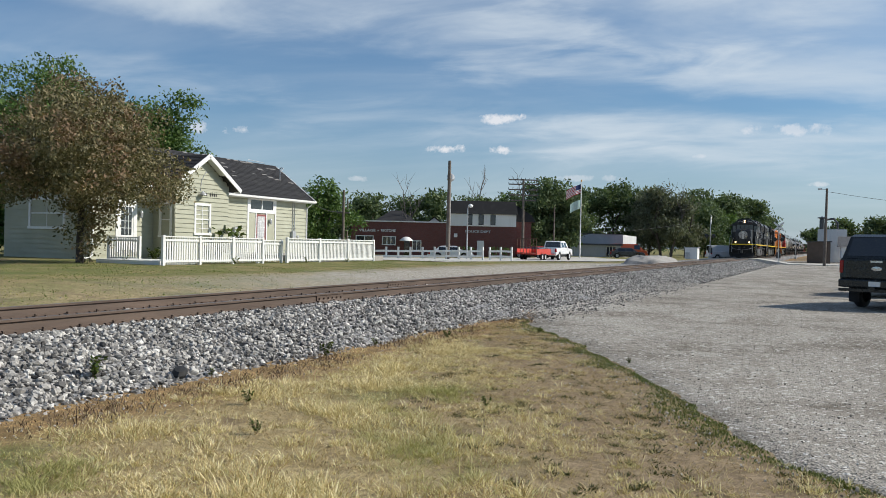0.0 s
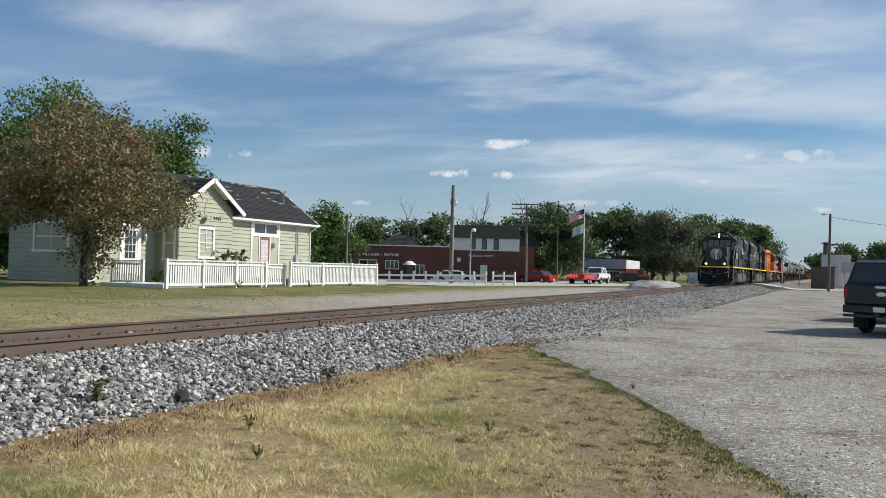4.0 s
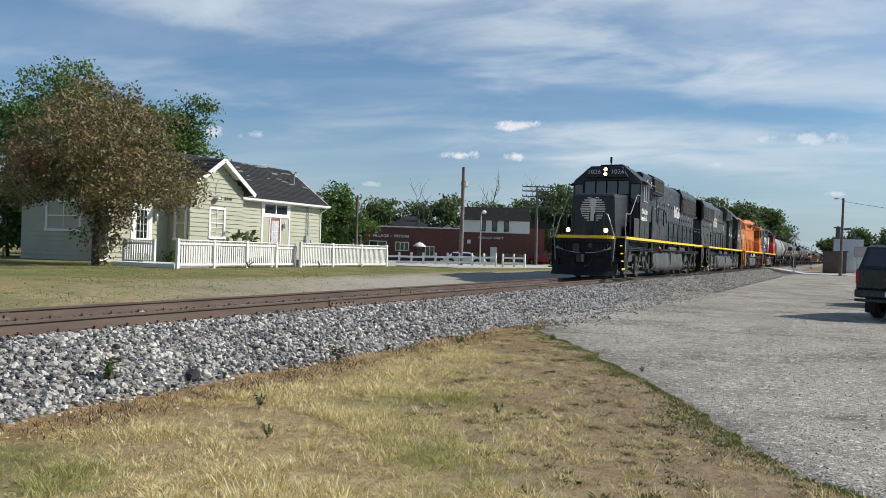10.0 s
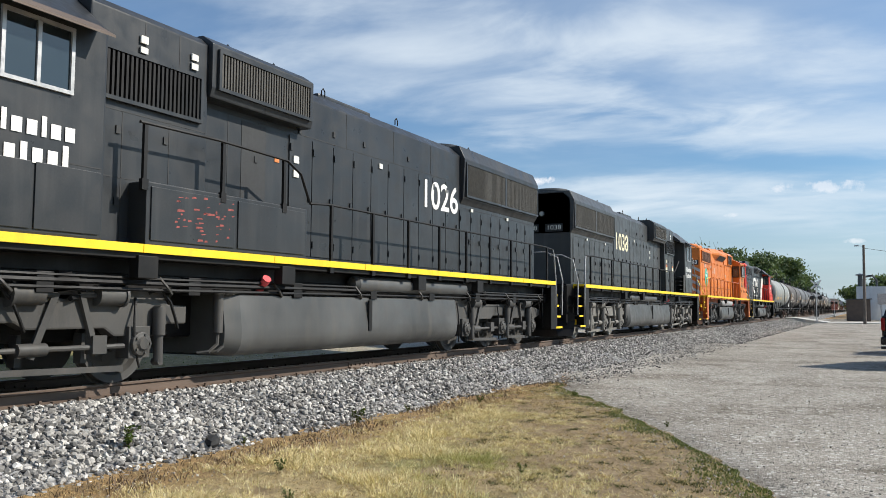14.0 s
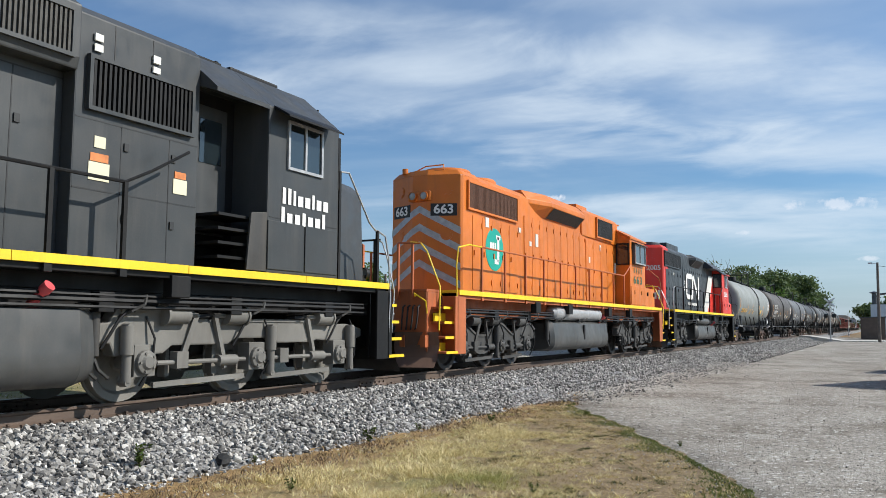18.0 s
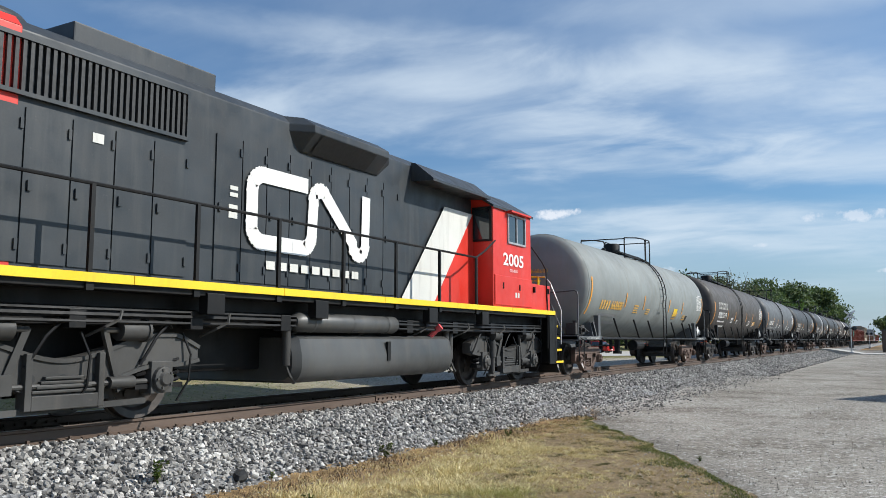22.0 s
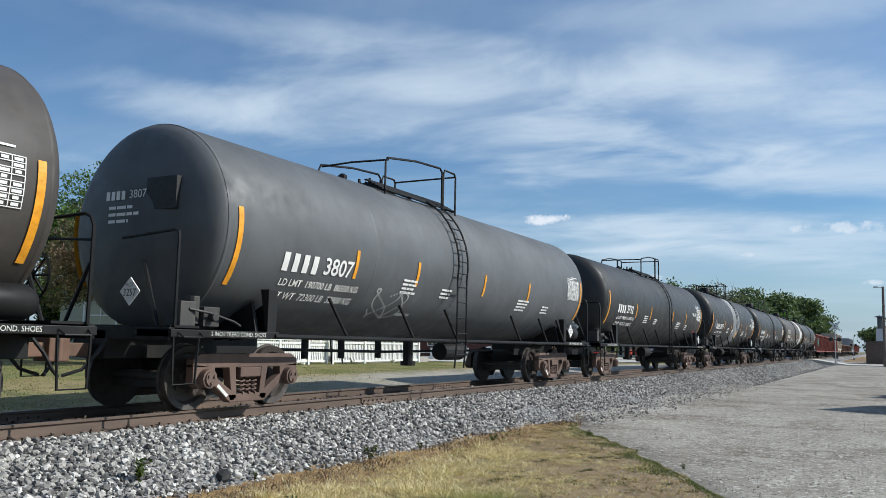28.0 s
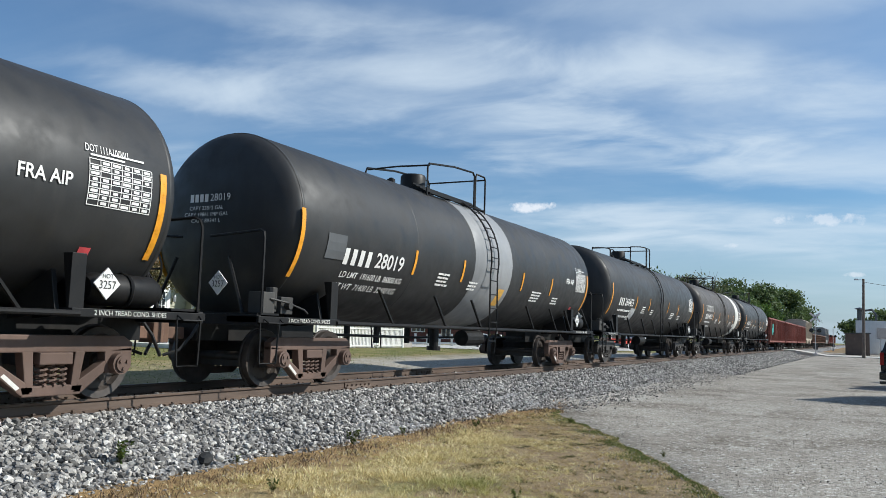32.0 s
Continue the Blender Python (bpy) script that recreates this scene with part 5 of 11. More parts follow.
def pilot(loco, y, sgn, mat, deep=0.42, wide=1.35):
    """The snow plough at an end: two bent blades that meet in the middle."""
    mb = MB()
    rows = []
    for x in np.linspace(-wide, wide, 13):
        k = abs(x) / wide
        back = 0.30 * k ** 1.6
        rows.append([(x, y + sgn * (0.20 - back), 0.86), (x, y + sgn * (0.16 - back), 0.60), (x, y + sgn * (0.24 - back), 0.34), (x, y + sgn * (0.40 - back), 0.14)])
    for a, b in zip(rows, rows[1:]):
        for k in range(3):
            q = [a[k], b[k], b[k + 1], a[k + 1]]
            mb.quad(*q)
            mb.quad(*[(p[0], p[1] - sgn * 0.03, p[2]) for p in reversed(q)])
    part("snow_plough", mb, M["rust"] if mat == M["orange_rust"] else mat, loco, "curved plough below the coupler")
    for x in (-1.1, -0.6, 0.6, 1.1):
        br_ = MB()
        br_.box(x - 0.06, x + 0.06, *sorted((y - sgn * 0.35, y + sgn * 0.1)), 0.55, 0.80)
        part("plough_bracket", br_, mat, loco)
    for x in (-0.98, -0.86, -0.74, -0.62, 0.62, 0.74, 0.86, 0.98):
        h = MB()
        h.tube([(x, y + sgn * 0.02, 1.42), (x, y + sgn * 0.10, 1.38), (x * 1.02, y + sgn * 0.16, 1.15), (x * 0.97, y + sgn * 0.13, 0.95), (x * 0.9, y + sgn * 0.05, 0.92)], 0.02, 5)
        part("air_hose", h, M["rubber"], loco, smooth=True)
    ep = MB()
    ep.box(-1.12, 1.12, *sorted((y, y - sgn * 0.08)), 0.60, 1.70)
    part("end_plate", ep, mat, loco, bevel=0.01)


# ---- the train: locomotives (front at y = 0, rail top at z = 0) ----
def wide_cab_loco(number, lit, reverse_label):
    ext = 0.42 if lit else 0.0      # the leading unit is the longer one
    L = 21.0 + ext
    blk, fr = M["ic_black"] if lit else M["ic_dusty"], M["frame_black"]
    lo = thing("locomotive", f"black diesel locomotive {number} with yellow stripe, {reverse_label}", "locomotive", "locomotives of the train")
    lo["length"] = L
    cs = 0.0 if lit else 1.05      # the second unit has a shorter nose, its cab further forward
    axles = (-2.1, 0.0, 2.1)
    bogie_mat = M["truck_grey"] if lit else M["truck_dust"]
    loco_truck(lo, 3.85, axles, bogie_mat, True, True)
    loco_truck(lo, L - 3.85, axles, bogie_mat, True)
    underframe(lo, L, (7.45, 14.85, 0.27, 1.22) if lit else (6.75, 14.25, 0.27, 1.22), None, air=False)
    for y, s in ((0.0, -1), (L, 1)):
        pilot(lo, y, s, fr)
        coupler(lo, y, s, M["truck_grey"])
        end_steps(lo, y, s, fr, M["yellow"], (0,))
    # front platform with its stripe and anticlimber
    pf = MB()
    pf.prism([(-1.16, 0.40), (1.16, 0.40), (1.16, 0.02), (0.98, -0.14), (-0.98, -0.14), (-1.16, 0.02)], "z", 1.50, 1.64)
    part("anticlimber", pf, fr, lo, bevel=0.01)
    ps = MB()
    ps.prism([(-1.17, 0.40), (1.17, 0.40), (1.17, 0.02), (0.99, -0.15), (-0.99, -0.15), (-1.17, 0.02)], "z", 1.64, 1.763)
    part("front_stripe", ps, M["yellow"], lo)
    # wide nose: a tapered box with a sloped top and rounded corners
    nose = MB()
    w0, w1 = 0.98, 1.02
    nv = [(-w0, 1.15, 1.76), (w0, 1.15, 1.76), (w1, 3.3, 1.76), (-w1, 3.3, 1.76), (-w0 * 0.93, 1.15, 3.42), (w0 * 0.93, 1.15, 3.42), (w1, 3.3, 3.62), (-w1, 3.3, 3.62), (-0.80, 1.32, 3.58), (0.80, 1.32, 3.58)]
    nv = [(x, y - cs * (0.5 if y < 2 else 1.0), z) for x, y, z in nv]
    nose.add(nv, [(0, 1, 5, 4), (1, 2, 6, 5), (3, 0, 4, 7), (4, 5, 9, 8), (5, 6, 9), (8, 9, 6, 7), (4, 8, 7)])
    part("nose", nose, blk, lo, smooth=True, bevel=0.07)
    # striped disc emblem in plain shapes
    em = MB()
    for k in range(11):
        z = 2.42 + k * 0.094
        h = 0.53 ** 2 - (z - 2.89) ** 2
        if h > 0.01:
            r = math.sqrt(h)
            gap = 0.10 if k > 3 else 0.16
            em.box(-r, -gap, 1.128, 1.15, z - 0.024, z + 0.024)
            em.box(gap, r, 1.128, 1.15, z - 0.024, z + 0.024)
    em.prism([(-0.10, 2.40), (0.10, 2.40), (0.085, 2.95), (0.15, 3.05), (-0.15, 3.05), (-0.085, 2.95)], "y", 1.126, 1.15)
    em.cyl((0, 1.15, 3.20), (0, 1.126, 3.20), 0.15, n=18)
    em.v = [(x, y - cs * 0.5, z) for x, y, z in em.v]
    tagged(part("emblem", em, M["dirty_white"], lo, "pale striped disc emblem on the nose"), kind="stuff")
    cab = MB()
    cp = [(-1.5, 1.76), (1.5, 1.76), (1.5, 4.28), (0.74, 4.92), (-0.74, 4.92), (-1.5, 4.28)]
    cab_back = 5.10 if lit else 4.0
    cab.prism(cp, "y", 3.25 - cs, cab_back)
    cb = part("cab", cab, blk, lo, bevel=0.03)
    if not lit:
        # the open vestibule behind the cab: a roof over a set-back wall with its door, steps and a scuffed side plate
        vr = MB()
        vr.prism([(1.5, 4.22), (1.5, 4.28), (0.74, 4.92), (-0.74, 4.92), (-1.5, 4.28), (-1.5, 4.22), (-0.95, 4.40), (0.95, 4.40)], "y", 4.0, 5.10)
        part("vestibule_roof", vr, blk, lo)
        vw = MB()
        vw.box(-0.80, 0.80, 4.0, 5.10, 1.76, 4.45)
        part("vestibule_wall", vw, fr, lo)
        for s in (-1, 1):
            vd = MB()
            vd.box(*sorted((s * 0.80, s * 0.83)), 4.18, 4.86, 2.3, 4.2)
            vdo = part("cab_door", vd, blk, lo, bevel=0.01)
            vg = MB()
            vg.box(*sorted((s * 0.83, s * 0.84)), 4.30, 4.74, 3.35, 4.0)
            part("pane", vg, M["cab_glass"], vdo)
            for k in range(4):
                vs = MB()
                vs.box(*sorted((s * 0.84, s * 1.42)), 4.12, 4.92, 1.92 + 0.2 * k, 1.96 + 0.2 * k)
                part("cab_step", vs, fr, lo)
            vp = MB()
            vp.prism([(4.0, 1.78), (4.42, 1.78), (4.34, 2.62), (4.0, 2.66)], "x", *sorted((s * 1.46, s * 1.50)))
            part("side_shield", vp, M["truck_grey"], lo, "scuffed grey step shield", bevel=0.01)
        ac = MB()
        ac.box(-0.6, 0.6, 2.75, 3.9, 4.92, 5.04)
        part("air_conditioner", ac, fr, lo, bevel=0.03)
    # the number housing above the windscreen
    nb = MB()
    nb.prism([(-0.98, 4.40), (0.98, 4.40), (0.72, 4.86), (-0.72, 4.86)], "y", 3.02 - cs, 3.26 - cs)
    part("number_housing", nb, blk, lo, bevel=0.02)
    for x in (-0.52, 0.52):
        bd = MB()
        bd.box(x - 0.34, x + 0.34, 3.0 - cs, 3.02 - cs, 4.49, 4.77)
        board = part("number_board", bd, M["grille"], lo)
        text(number, (x, 2.992 - cs, 4.63), 0.26, M["dirty_white"], board, "-y", width=0.54)
    for z in (4.54, 4.74):
        headlamp(lo, (0, 2.99 - cs, z), "-y", 0.085, lit)
    for x in (-0.46, 0.46):
        headlamp(lo, (x * 1.72, 0.35, 1.98), "-y", 0.095, lit)
        mt = MB()
        mt.box(x * 1.72 - 0.05, x * 1.72 + 0.05, 0.36, 0.44, 1.76, 1.95)
        part("lamp_bracket", mt, fr, lo)
    for a, b in ((-0.98, -0.52), (-0.47, -0.02), (0.02, 0.47), (0.52, 0.98)):
        pane_frame(lo, -1, 3.25 - cs, a, b, 3.68, 4.24, fr, M["cab_glass"], face="y", name="windscreen")
    for a, b in ((-1.46, -1.08), (1.08, 1.46)):
        pane_frame(lo, -1, 3.25 - cs, a, b, 3.3, 4.1, fr, M["cab_glass"], face="y", name="door_window")
    for s in (-1, 1):
        pane_frame(lo, s, 1.5, 3.78 - cs, 4.58 - cs, 3.42, 4.10, M["handrail"], M["cab_glass"], split=2)
        v = MB()
        v.prism([(s * 1.5, 4.30), (s * 1.5, 4.26), (s * 1.80, 4.10), (s * 1.80, 4.13)], "y", 3.55 - cs, 4.95 - cs)
        part("sun_visor", v, M["brown_shed"] if lit else fr, lo, "faded brown sun visor over the cab window" if lit else "black sun visor over the cab window")
        ld = MB()
        for a, b in ((3.30 - cs, 4.15 - cs), (4.20 - cs, 5.04 - cs)):
            ld.box(*sorted((s * 1.5, s * 1.52)), a, b, 1.82, 2.55)
        part("locker_door", ld, blk, lo, bevel=0.006)
        dp = MB()
        dp.box(*sorted((s * 1.45, s * 1.49)), 2.28, 3.24, 1.76, 2.60)
        part("side_shield", dp, M["truck_grey"], lo, "scuffed grey step shield", bevel=0.02)
        for k in range(3):
            st = MB()
            st.box(*sorted((s * 1.02, s * 1.44)), 2.55 + 0.2 * k, 2.85 + 0.2 * k, 1.95 + 0.22 * k, 1.99 + 0.22 * k)
            part("cab_step", st, fr, lo)
        # operator's side lettering in plain bars
        spec = []
        for row_, (letters, z_) in enumerate((("llixxixx", 0.0), ("lxxtxxl", -0.30))):
            x_ = -0.60 if row_ == 0 else -0.62
            for ch in letters:
                w_, h_ = {"l": (0.075, 0.25), "i": (0.06, 0.23), "x": (0.125, 0.165), "t": (0.08, 0.21)}[ch]
                spec.append((x_ + w_ / 2, z_ - 0.125 + h_ / 2, w_, h_))
                x_ += w_ + (0.055 if row_ == 0 else 0.062)
        bars(spec, (s * 1.513, 4.12 - cs, 2.96), M["white"], lo, "+x" if s > 0 else "-x", label="two rows of white lettering below the cab window")
        # walkway-level equipment box with doors behind the cab, on the engineer's side alone
        if s > 0:
            bx = MB()
            bx.box(1.0, 1.5, 5.75, 9.05, 1.76, 2.56)
            part("equipment_box", bx, blk, lo, bevel=0.015)
            for a, b in ((5.82, 7.35), (7.42, 8.98)):
                d = MB()
                d.box(1.5, 1.52, a, b, 1.82, 2.50)
                part("box_door", d, blk, lo, bevel=0.006)
        ar = MB()
        ra, rb = (10.7, 15.3) if s > 0 else (9.7, 14.1)
        ar.lathe([(0.0, ra), (0.10, ra + 0.02), (0.165, ra + 0.10), (0.165, rb - 0.10), (0.10, rb - 0.02), (0.0, rb)], (s * 1.25, 0, 1.41), "y", 16)
        part("air_reservoir", ar, M["tank_grey"], lo, "long grey air reservoir under the walkway", smooth=True)
    # hood: cabinet behind the cab, long hood, flared radiator end
    cabinet = hood_shell(1.18, 5.10, 7.1, 1.76, 4.84, 0.12)
    part("electrical_cabinet", cabinet, blk, lo, bevel=0.02)
    part("long_hood", hood_shell(0.98, 7.1, 20.1 + ext, 1.76, 4.80), blk, lo, bevel=0.02)
    db = MB()
    db.prism([(-1.22, 3.98), (1.22, 3.98), (1.26, 4.12), (1.26, 4.76), (1.05, 4.90), (-1.05, 4.90), (-1.26, 4.76), (-1.26, 4.12)], "y", 7.1, 9.5)
    part("brake_grid_box", db, blk, lo, bevel=0.02)
    rd = MB()
    rd.prism([(-0.98, 3.44), (0.98, 3.44), (1.07, 3.58), (1.11, 4.52), (0.95, 4.84), (-0.95, 4.84), (-1.11, 4.52), (-1.07, 3.58)], "y", 15.25 + ext, 20.1 + ext)
    part("radiator_housing", rd, blk, lo, bevel=0.02)
    ex = MB()
    ex.box(-0.55, 0.55, 10.6, 12.4, 4.76, 4.96)
    part("exhaust_hatch", ex, blk, lo, bevel=0.04)
    for s in (-1, 1):
        lb_ = MB()
        lb_.box(*sorted((s * 1.17, s * 1.185)), 5.30, 6.90, 3.60, 4.18)
        part("louvre_backing", lb_, M["grille"], lo)
        f1 = slats(lo, s, 5.30, 6.90, 3.60, 4.18, 1.186, M["frame_black"], 22, name="cabinet_louvre")
        part("louvre_frame", f1, blk, lo)
        # panel joints of the cabinet, hood and cab, with latches
        seam = MB()
        for ya, yb, z_, x_ in ((5.12, 7.08, 3.45, 1.18), (5.12, 7.08, 2.60, 1.18), (7.12, 9.15, 3.90, 0.98), (9.2, 15.2, 3.92, 0.98), (15.3 + ext, 19.9 + ext, 3.36, 0.98), (3.30 - cs, cab_back - 0.05, 2.60, 1.5)):
            seam.box(*sorted((s * x_, s * (x_ + 0.004))), ya, yb, z_ - 0.008, z_ + 0.008)
        for y_, za, zb, x_ in ((5.62, 1.8, 3.45, 1.18), (6.40, 1.8, 3.45, 1.18), (7.75, 1.8, 3.9, 0.98), (8.45, 1.8, 3.9, 0.98), (5.95, 4.25, 4.7, 1.18), (6.55, 4.25, 4.7, 1.18), (10.9, 3.92, 4.56, 0.98), (12.6, 3.92, 4.56, 0.98), (14.2, 3.92, 4.56, 0.98)):
            seam.box(*sorted((s * x_, s * (x_ + 0.004))), y_ - 0.008, y_ + 0.008, za, zb)
        part("panel_seams", seam, M["grille"], lo)
        latch = MB()
        for y_, z_, x_ in ((5.55, 3.2, 1.18), (5.55, 2.3, 1.18), (6.33, 3.2, 1.18), (6.33, 2.3, 1.18), (7.68, 3.3, 0.98), (8.38, 3.3, 0.98), (9.5, 3.98, 0.98), (10.5, 4.1, 0.98), (11.5, 4.1, 0.98), (13.2, 4.1, 0.98)):
            latch.box(*sorted((s * x_, s * (x_ + 0.02))), y_ - 0.035, y_ + 0.035, z_ - 0.05, z_ + 0.05)
        part("door_latches", latch, M["grille"], lo)
        labels_ = MB()
        for y_, z_, w_, h_ in ((6.72, 2.95, 0.26, 0.10), (5.42, 2.95, 0.20, 0.09)) if not lit else ((8.9, 3.34, 0.12, 0.07),):
            x_ = 1.18 if y_ < 7.08 else 0.98
            labels_.box(*sorted((s * x_, s * (x_ + 0.010))), y_ - w_ / 2, y_ + w_ / 2, z_, z_ + h_)
        part("warning_label", labels_, M["warn_orange"], lo, "faded orange warning label")
        if not lit:
            lw_ = MB()
            for y_, z_, w_, h_ in ((6.72, 2.72, 0.30, 0.22), (5.42, 2.74, 0.24, 0.20), (6.72, 3.12, 0.16, 0.14)):
                lw_.box(*sorted((s * 1.18, s * 1.190)), y_ - w_ / 2, y_ + w_ / 2, z_, z_ + h_)
            part("warning_label", lw_, M["cream"], lo, "cream warning label")
        if lit and s > 0:
            # no opening is cut: a dark panel paints the shade inside the doorway
            dw = MB()
            dw.box(0.975, 0.986, 8.05, 8.62, 2.56, 3.86)
            part("doorway", dw, M["grille"], lo, "flat dark panel as the shade inside an open hood doorway")
            rr_ = random.Random(12)
            scf = MB()
            for k in range(46):
                y_, z_ = rr_.uniform(6.2, 7.3), rr_.uniform(1.84, 2.46)
                w_, h_ = rr_.uniform(0.02, 0.14), rr_.uniform(0.01, 0.035)
                scf.quad((1.5212, y_, z_), (1.5212, y_ + w_, z_ + 0.01), (1.5212, y_ + w_ * 0.9, z_ + h_), (1.5212, y_ + w_ * 0.1, z_ + h_))
            tagged(part("peeled_paint", scf, M["scuff_red"], lo, "patch of peeled red paint"), kind="stuff")
        f1 = slats(lo, s, 7.25, 9.35, 4.14, 4.64, 1.26, M["mesh_brown"], 34, name="grid_screen", deep=0.03)
        part("screen_frame", f1, blk, lo)
        for a, b in ((15.38 + ext, 17.65 + ext), (17.75 + ext, 20.0 + ext)):
            f2 = slats(lo, s, a, b, 3.66, 4.40, 1.095, M["mesh_brown"], 40, name="radiator_screen", deep=0.02)
            part("screen_frame", f2, blk, lo)
        text(number, (s * 1.012, 14.32 + ext * 0.7 if s > 0 else 13.96, 3.44 if s > 0 else 3.54), 0.86 if s > 0 else 0.92, M["white"] if lit else M["cream"], lo, "+x" if s > 0 else "-x", width=1.62 if s > 0 else 1.74, bold=0.012, label="large white road number")
        decal = MB()
        for y, z, w, h in ((5.85, 4.40, 0.12, 0.10), (5.85, 4.27, 0.12, 0.08), (6.75, 4.42, 0.12, 0.09), (6.75, 4.29, 0.12, 0.09), (9.3, 3.4, 0.14, 0.12), (9.3, 3.16, 0.14, 0.12), (12.0, 3.72, 0.12, 0.1), (16.2, 3.3, 0.12, 0.08), (18.4, 3.3, 0.12, 0.08)):
            x = 1.20 if y < 7.05 else 1.01
            decal.box(*sorted((s * (x - 0.01), s * (x + 0.014))), y, y + w, z, z + h)
        part("warning_decals", decal, M["dirty_white"], lo)
        red = MB()
        for y in (3.2, 5.0):
            red.box(*sorted((s * 1.145, s * 1.152)), y - 0.09, y + 0.09, 0.86, 0.99)
        part("red_plates", red, M["pink"], lo, "small red plates on the bogie frame")
    hood_doors(lo, 0.98, 9.2, 15.1 + ext, 1.86, 3.86, 10, blk)
    hood_doors(lo, 0.98, 15.2 + ext, 19.9 + ext, 1.86, 3.30, 8, blk)
    for y in (16.0 + ext, 17.6 + ext, 19.2 + ext):
        fan_cap(lo, y, 4.84, 0.62, blk)
    top = MB()
    for y in (7.9, 9.0, 10.4, 13.0, 16.5):
        for x in (-0.8, 0.8):
            lift_ring(top, x, y, 4.80 if y > 9.6 else 4.88)
    top.box(-0.5, 0.5, 4.0, 4.9, 4.92, 5.06)
    top.cyl((0.1, 3.5, 4.92), (0.1, 3.5, 5.34), 0.03, n=8)
    top.cyl((0.1, 3.5, 5.10), (0.1, 3.5, 5.32), 0.05, n=8)
    for x in (-0.25, 0.3, 0.45):
        top.cyl((x, 5.1, 4.92), (x, 5.25, 5.06), 0.05, n=8)
    part("roof_fittings", top, fr, lo)
    for s in (-1, 1):
        pts = [(s * 1.52, 9.1, 2.66)] + [(s * 1.52, y, 2.70) for y in np.linspace(9.6, 19.6 + ext, 8)] + [(s * 1.52, 20.2 + ext, 2.66)]
        railing(lo, pts, [(s * 1.52, y, 2.70) for y in np.linspace(9.7, 19.7 + ext, 9)])
        if s < 0:
            railing(lo, [(-1.52, 5.6, 3.25), (-1.52, 6.2, 2.9), (-1.52, 6.6, 2.70), (-1.52, 9.6, 2.70)], [(-1.52, y, 2.70) for y in (6.6, 7.6, 8.6)])
        else:
            railing(lo, [(s * 1.52, 5.6, 3.28), (s * 1.52, 7.0, 3.30), (s * 1.52, 8.5, 3.26), (s * 1.52, 8.85, 3.10), (s * 1.52, 9.1, 2.66)], [(s * 1.50, 5.7, 3.28), (s * 1.50, 7.1, 3.30), (s * 1.50, 8.45, 3.26)], foot=2.6)
        grab(lo, [(s * 1.52, 0.62, 0.75), (s * 1.54, 0.60, 1.5), (s * 1.52, 0.62, 2.2), (s * 1.50, 0.72, 2.62), (s * 1.48, 0.95, 2.70), (s * 1.48, 1.55 - cs * 0.5, 2.70), (s * 1.48, 1.75 - cs * 0.5, 2.82), (s * 1.50, 2.6 - cs * 0.7, 3.55), (s * 1.50, 2.75 - cs * 0.8, 3.60), (s * 1.50, 3.2 - cs, 3.58)])
        railing(lo, [(s * 1.49, 3.2 - cs, 3.58), (s * 1.49, 3.22 - cs, 3.50)], [(s * 1.49, 1.5 - cs * 0.5, 2.70), (s * 1.49, 3.22 - cs, 3.58)])
        grab(lo, [(s * 1.20, 0.0, 0.72), (s * 1.26, 0.0, 1.65), (s * 1.05, -0.05, 2.35), (s * 0.95, -0.05, 2.60), (s * 0.85, -0.05, 2.66), (s * 0.55, -0.05, 2.66)])
        railing(lo, [(s * 0.9, -0.05, 2.66), (s * 0.45, -0.05, 2.66)], [(s * 0.78, -0.05, 2.64), (s * 0.42, -0.05, 2.64)])
        grab(lo, [(s * 1.50, L + 0.02, 0.8), (s * 1.52, L + 0.02, 1.8), (s * 1.36, L + 0.02, 2.5), (s * 1.0, L + 0.02, 2.66), (s * 0.6, L + 0.02, 2.66)])
        grab(lo, [(s * 1.52, L - 0.62, 0.8), (s * 1.54, L - 0.62, 1.8), (s * 1.52, L - 0.70, 2.5), (s * 1.52, L - 0.8, 2.66)])
        cut = MB()
        cut.tube([(s * 1.10, -0.06, 1.30), (s * 0.9, -0.12, 1.16), (s * 0.4, -0.1, 1.06), (s * 0.1, -0.15, 1.05)], 0.016, 5)
        cut.tube([(s * 1.1, -0.12, 1.30), (s * 1.12, -0.22, 1.22), (s * 0.9, -0.24, 1.20), (s * 0.8, -0.15, 1.16)], 0.018, 5)
        part("uncoupling_lever", cut, M["handrail"], lo)
        fmark = MB()
        if s > 0:
            fmark.box(1.541, 1.546, 0.60, 0.63, 1.32, 1.52)
            fmark.box(1.541, 1.546, 0.60, 0.73, 1.49, 1.52)
            fmark.box(1.541, 1.546, 0.60, 0.70, 1.41, 1.44)
            part("front_mark", fmark, M["white"], lo)
    bx = MB()
    bx.box(-0.45, -0.18, -0.10, 0.0, 1.02, 1.42)
    part("cable_box", bx, M["truck_grey"], lo, bevel=0.01)
    bx = MB()
    bx.cyl((0.28, -0.1, 1.36), (0.28, -0.02, 1.36), 0.10, n=14)
    part("cable_socket", bx, M["truck_grey"], lo)
    end_no = MB()
    end_no.box(-0.72, -0.12, 20.1 + ext, 20.13 + ext, 3.5, 3.76)
    end_no.box(0.12, 0.72, 20.1 + ext, 20.13 + ext, 3.5, 3.76)
    eb = part("end_number_board", end_no, M["grille"], lo)
    for x in (-0.42, 0.42):
        text(number, (x, 20.136 + ext, 3.63), 0.22, M["dirty_white"], eb, "+y", width=0.46)
    headlamp(lo, (0, 20.12 + ext, 4.10), "+y", 0.085, False)
    return lo


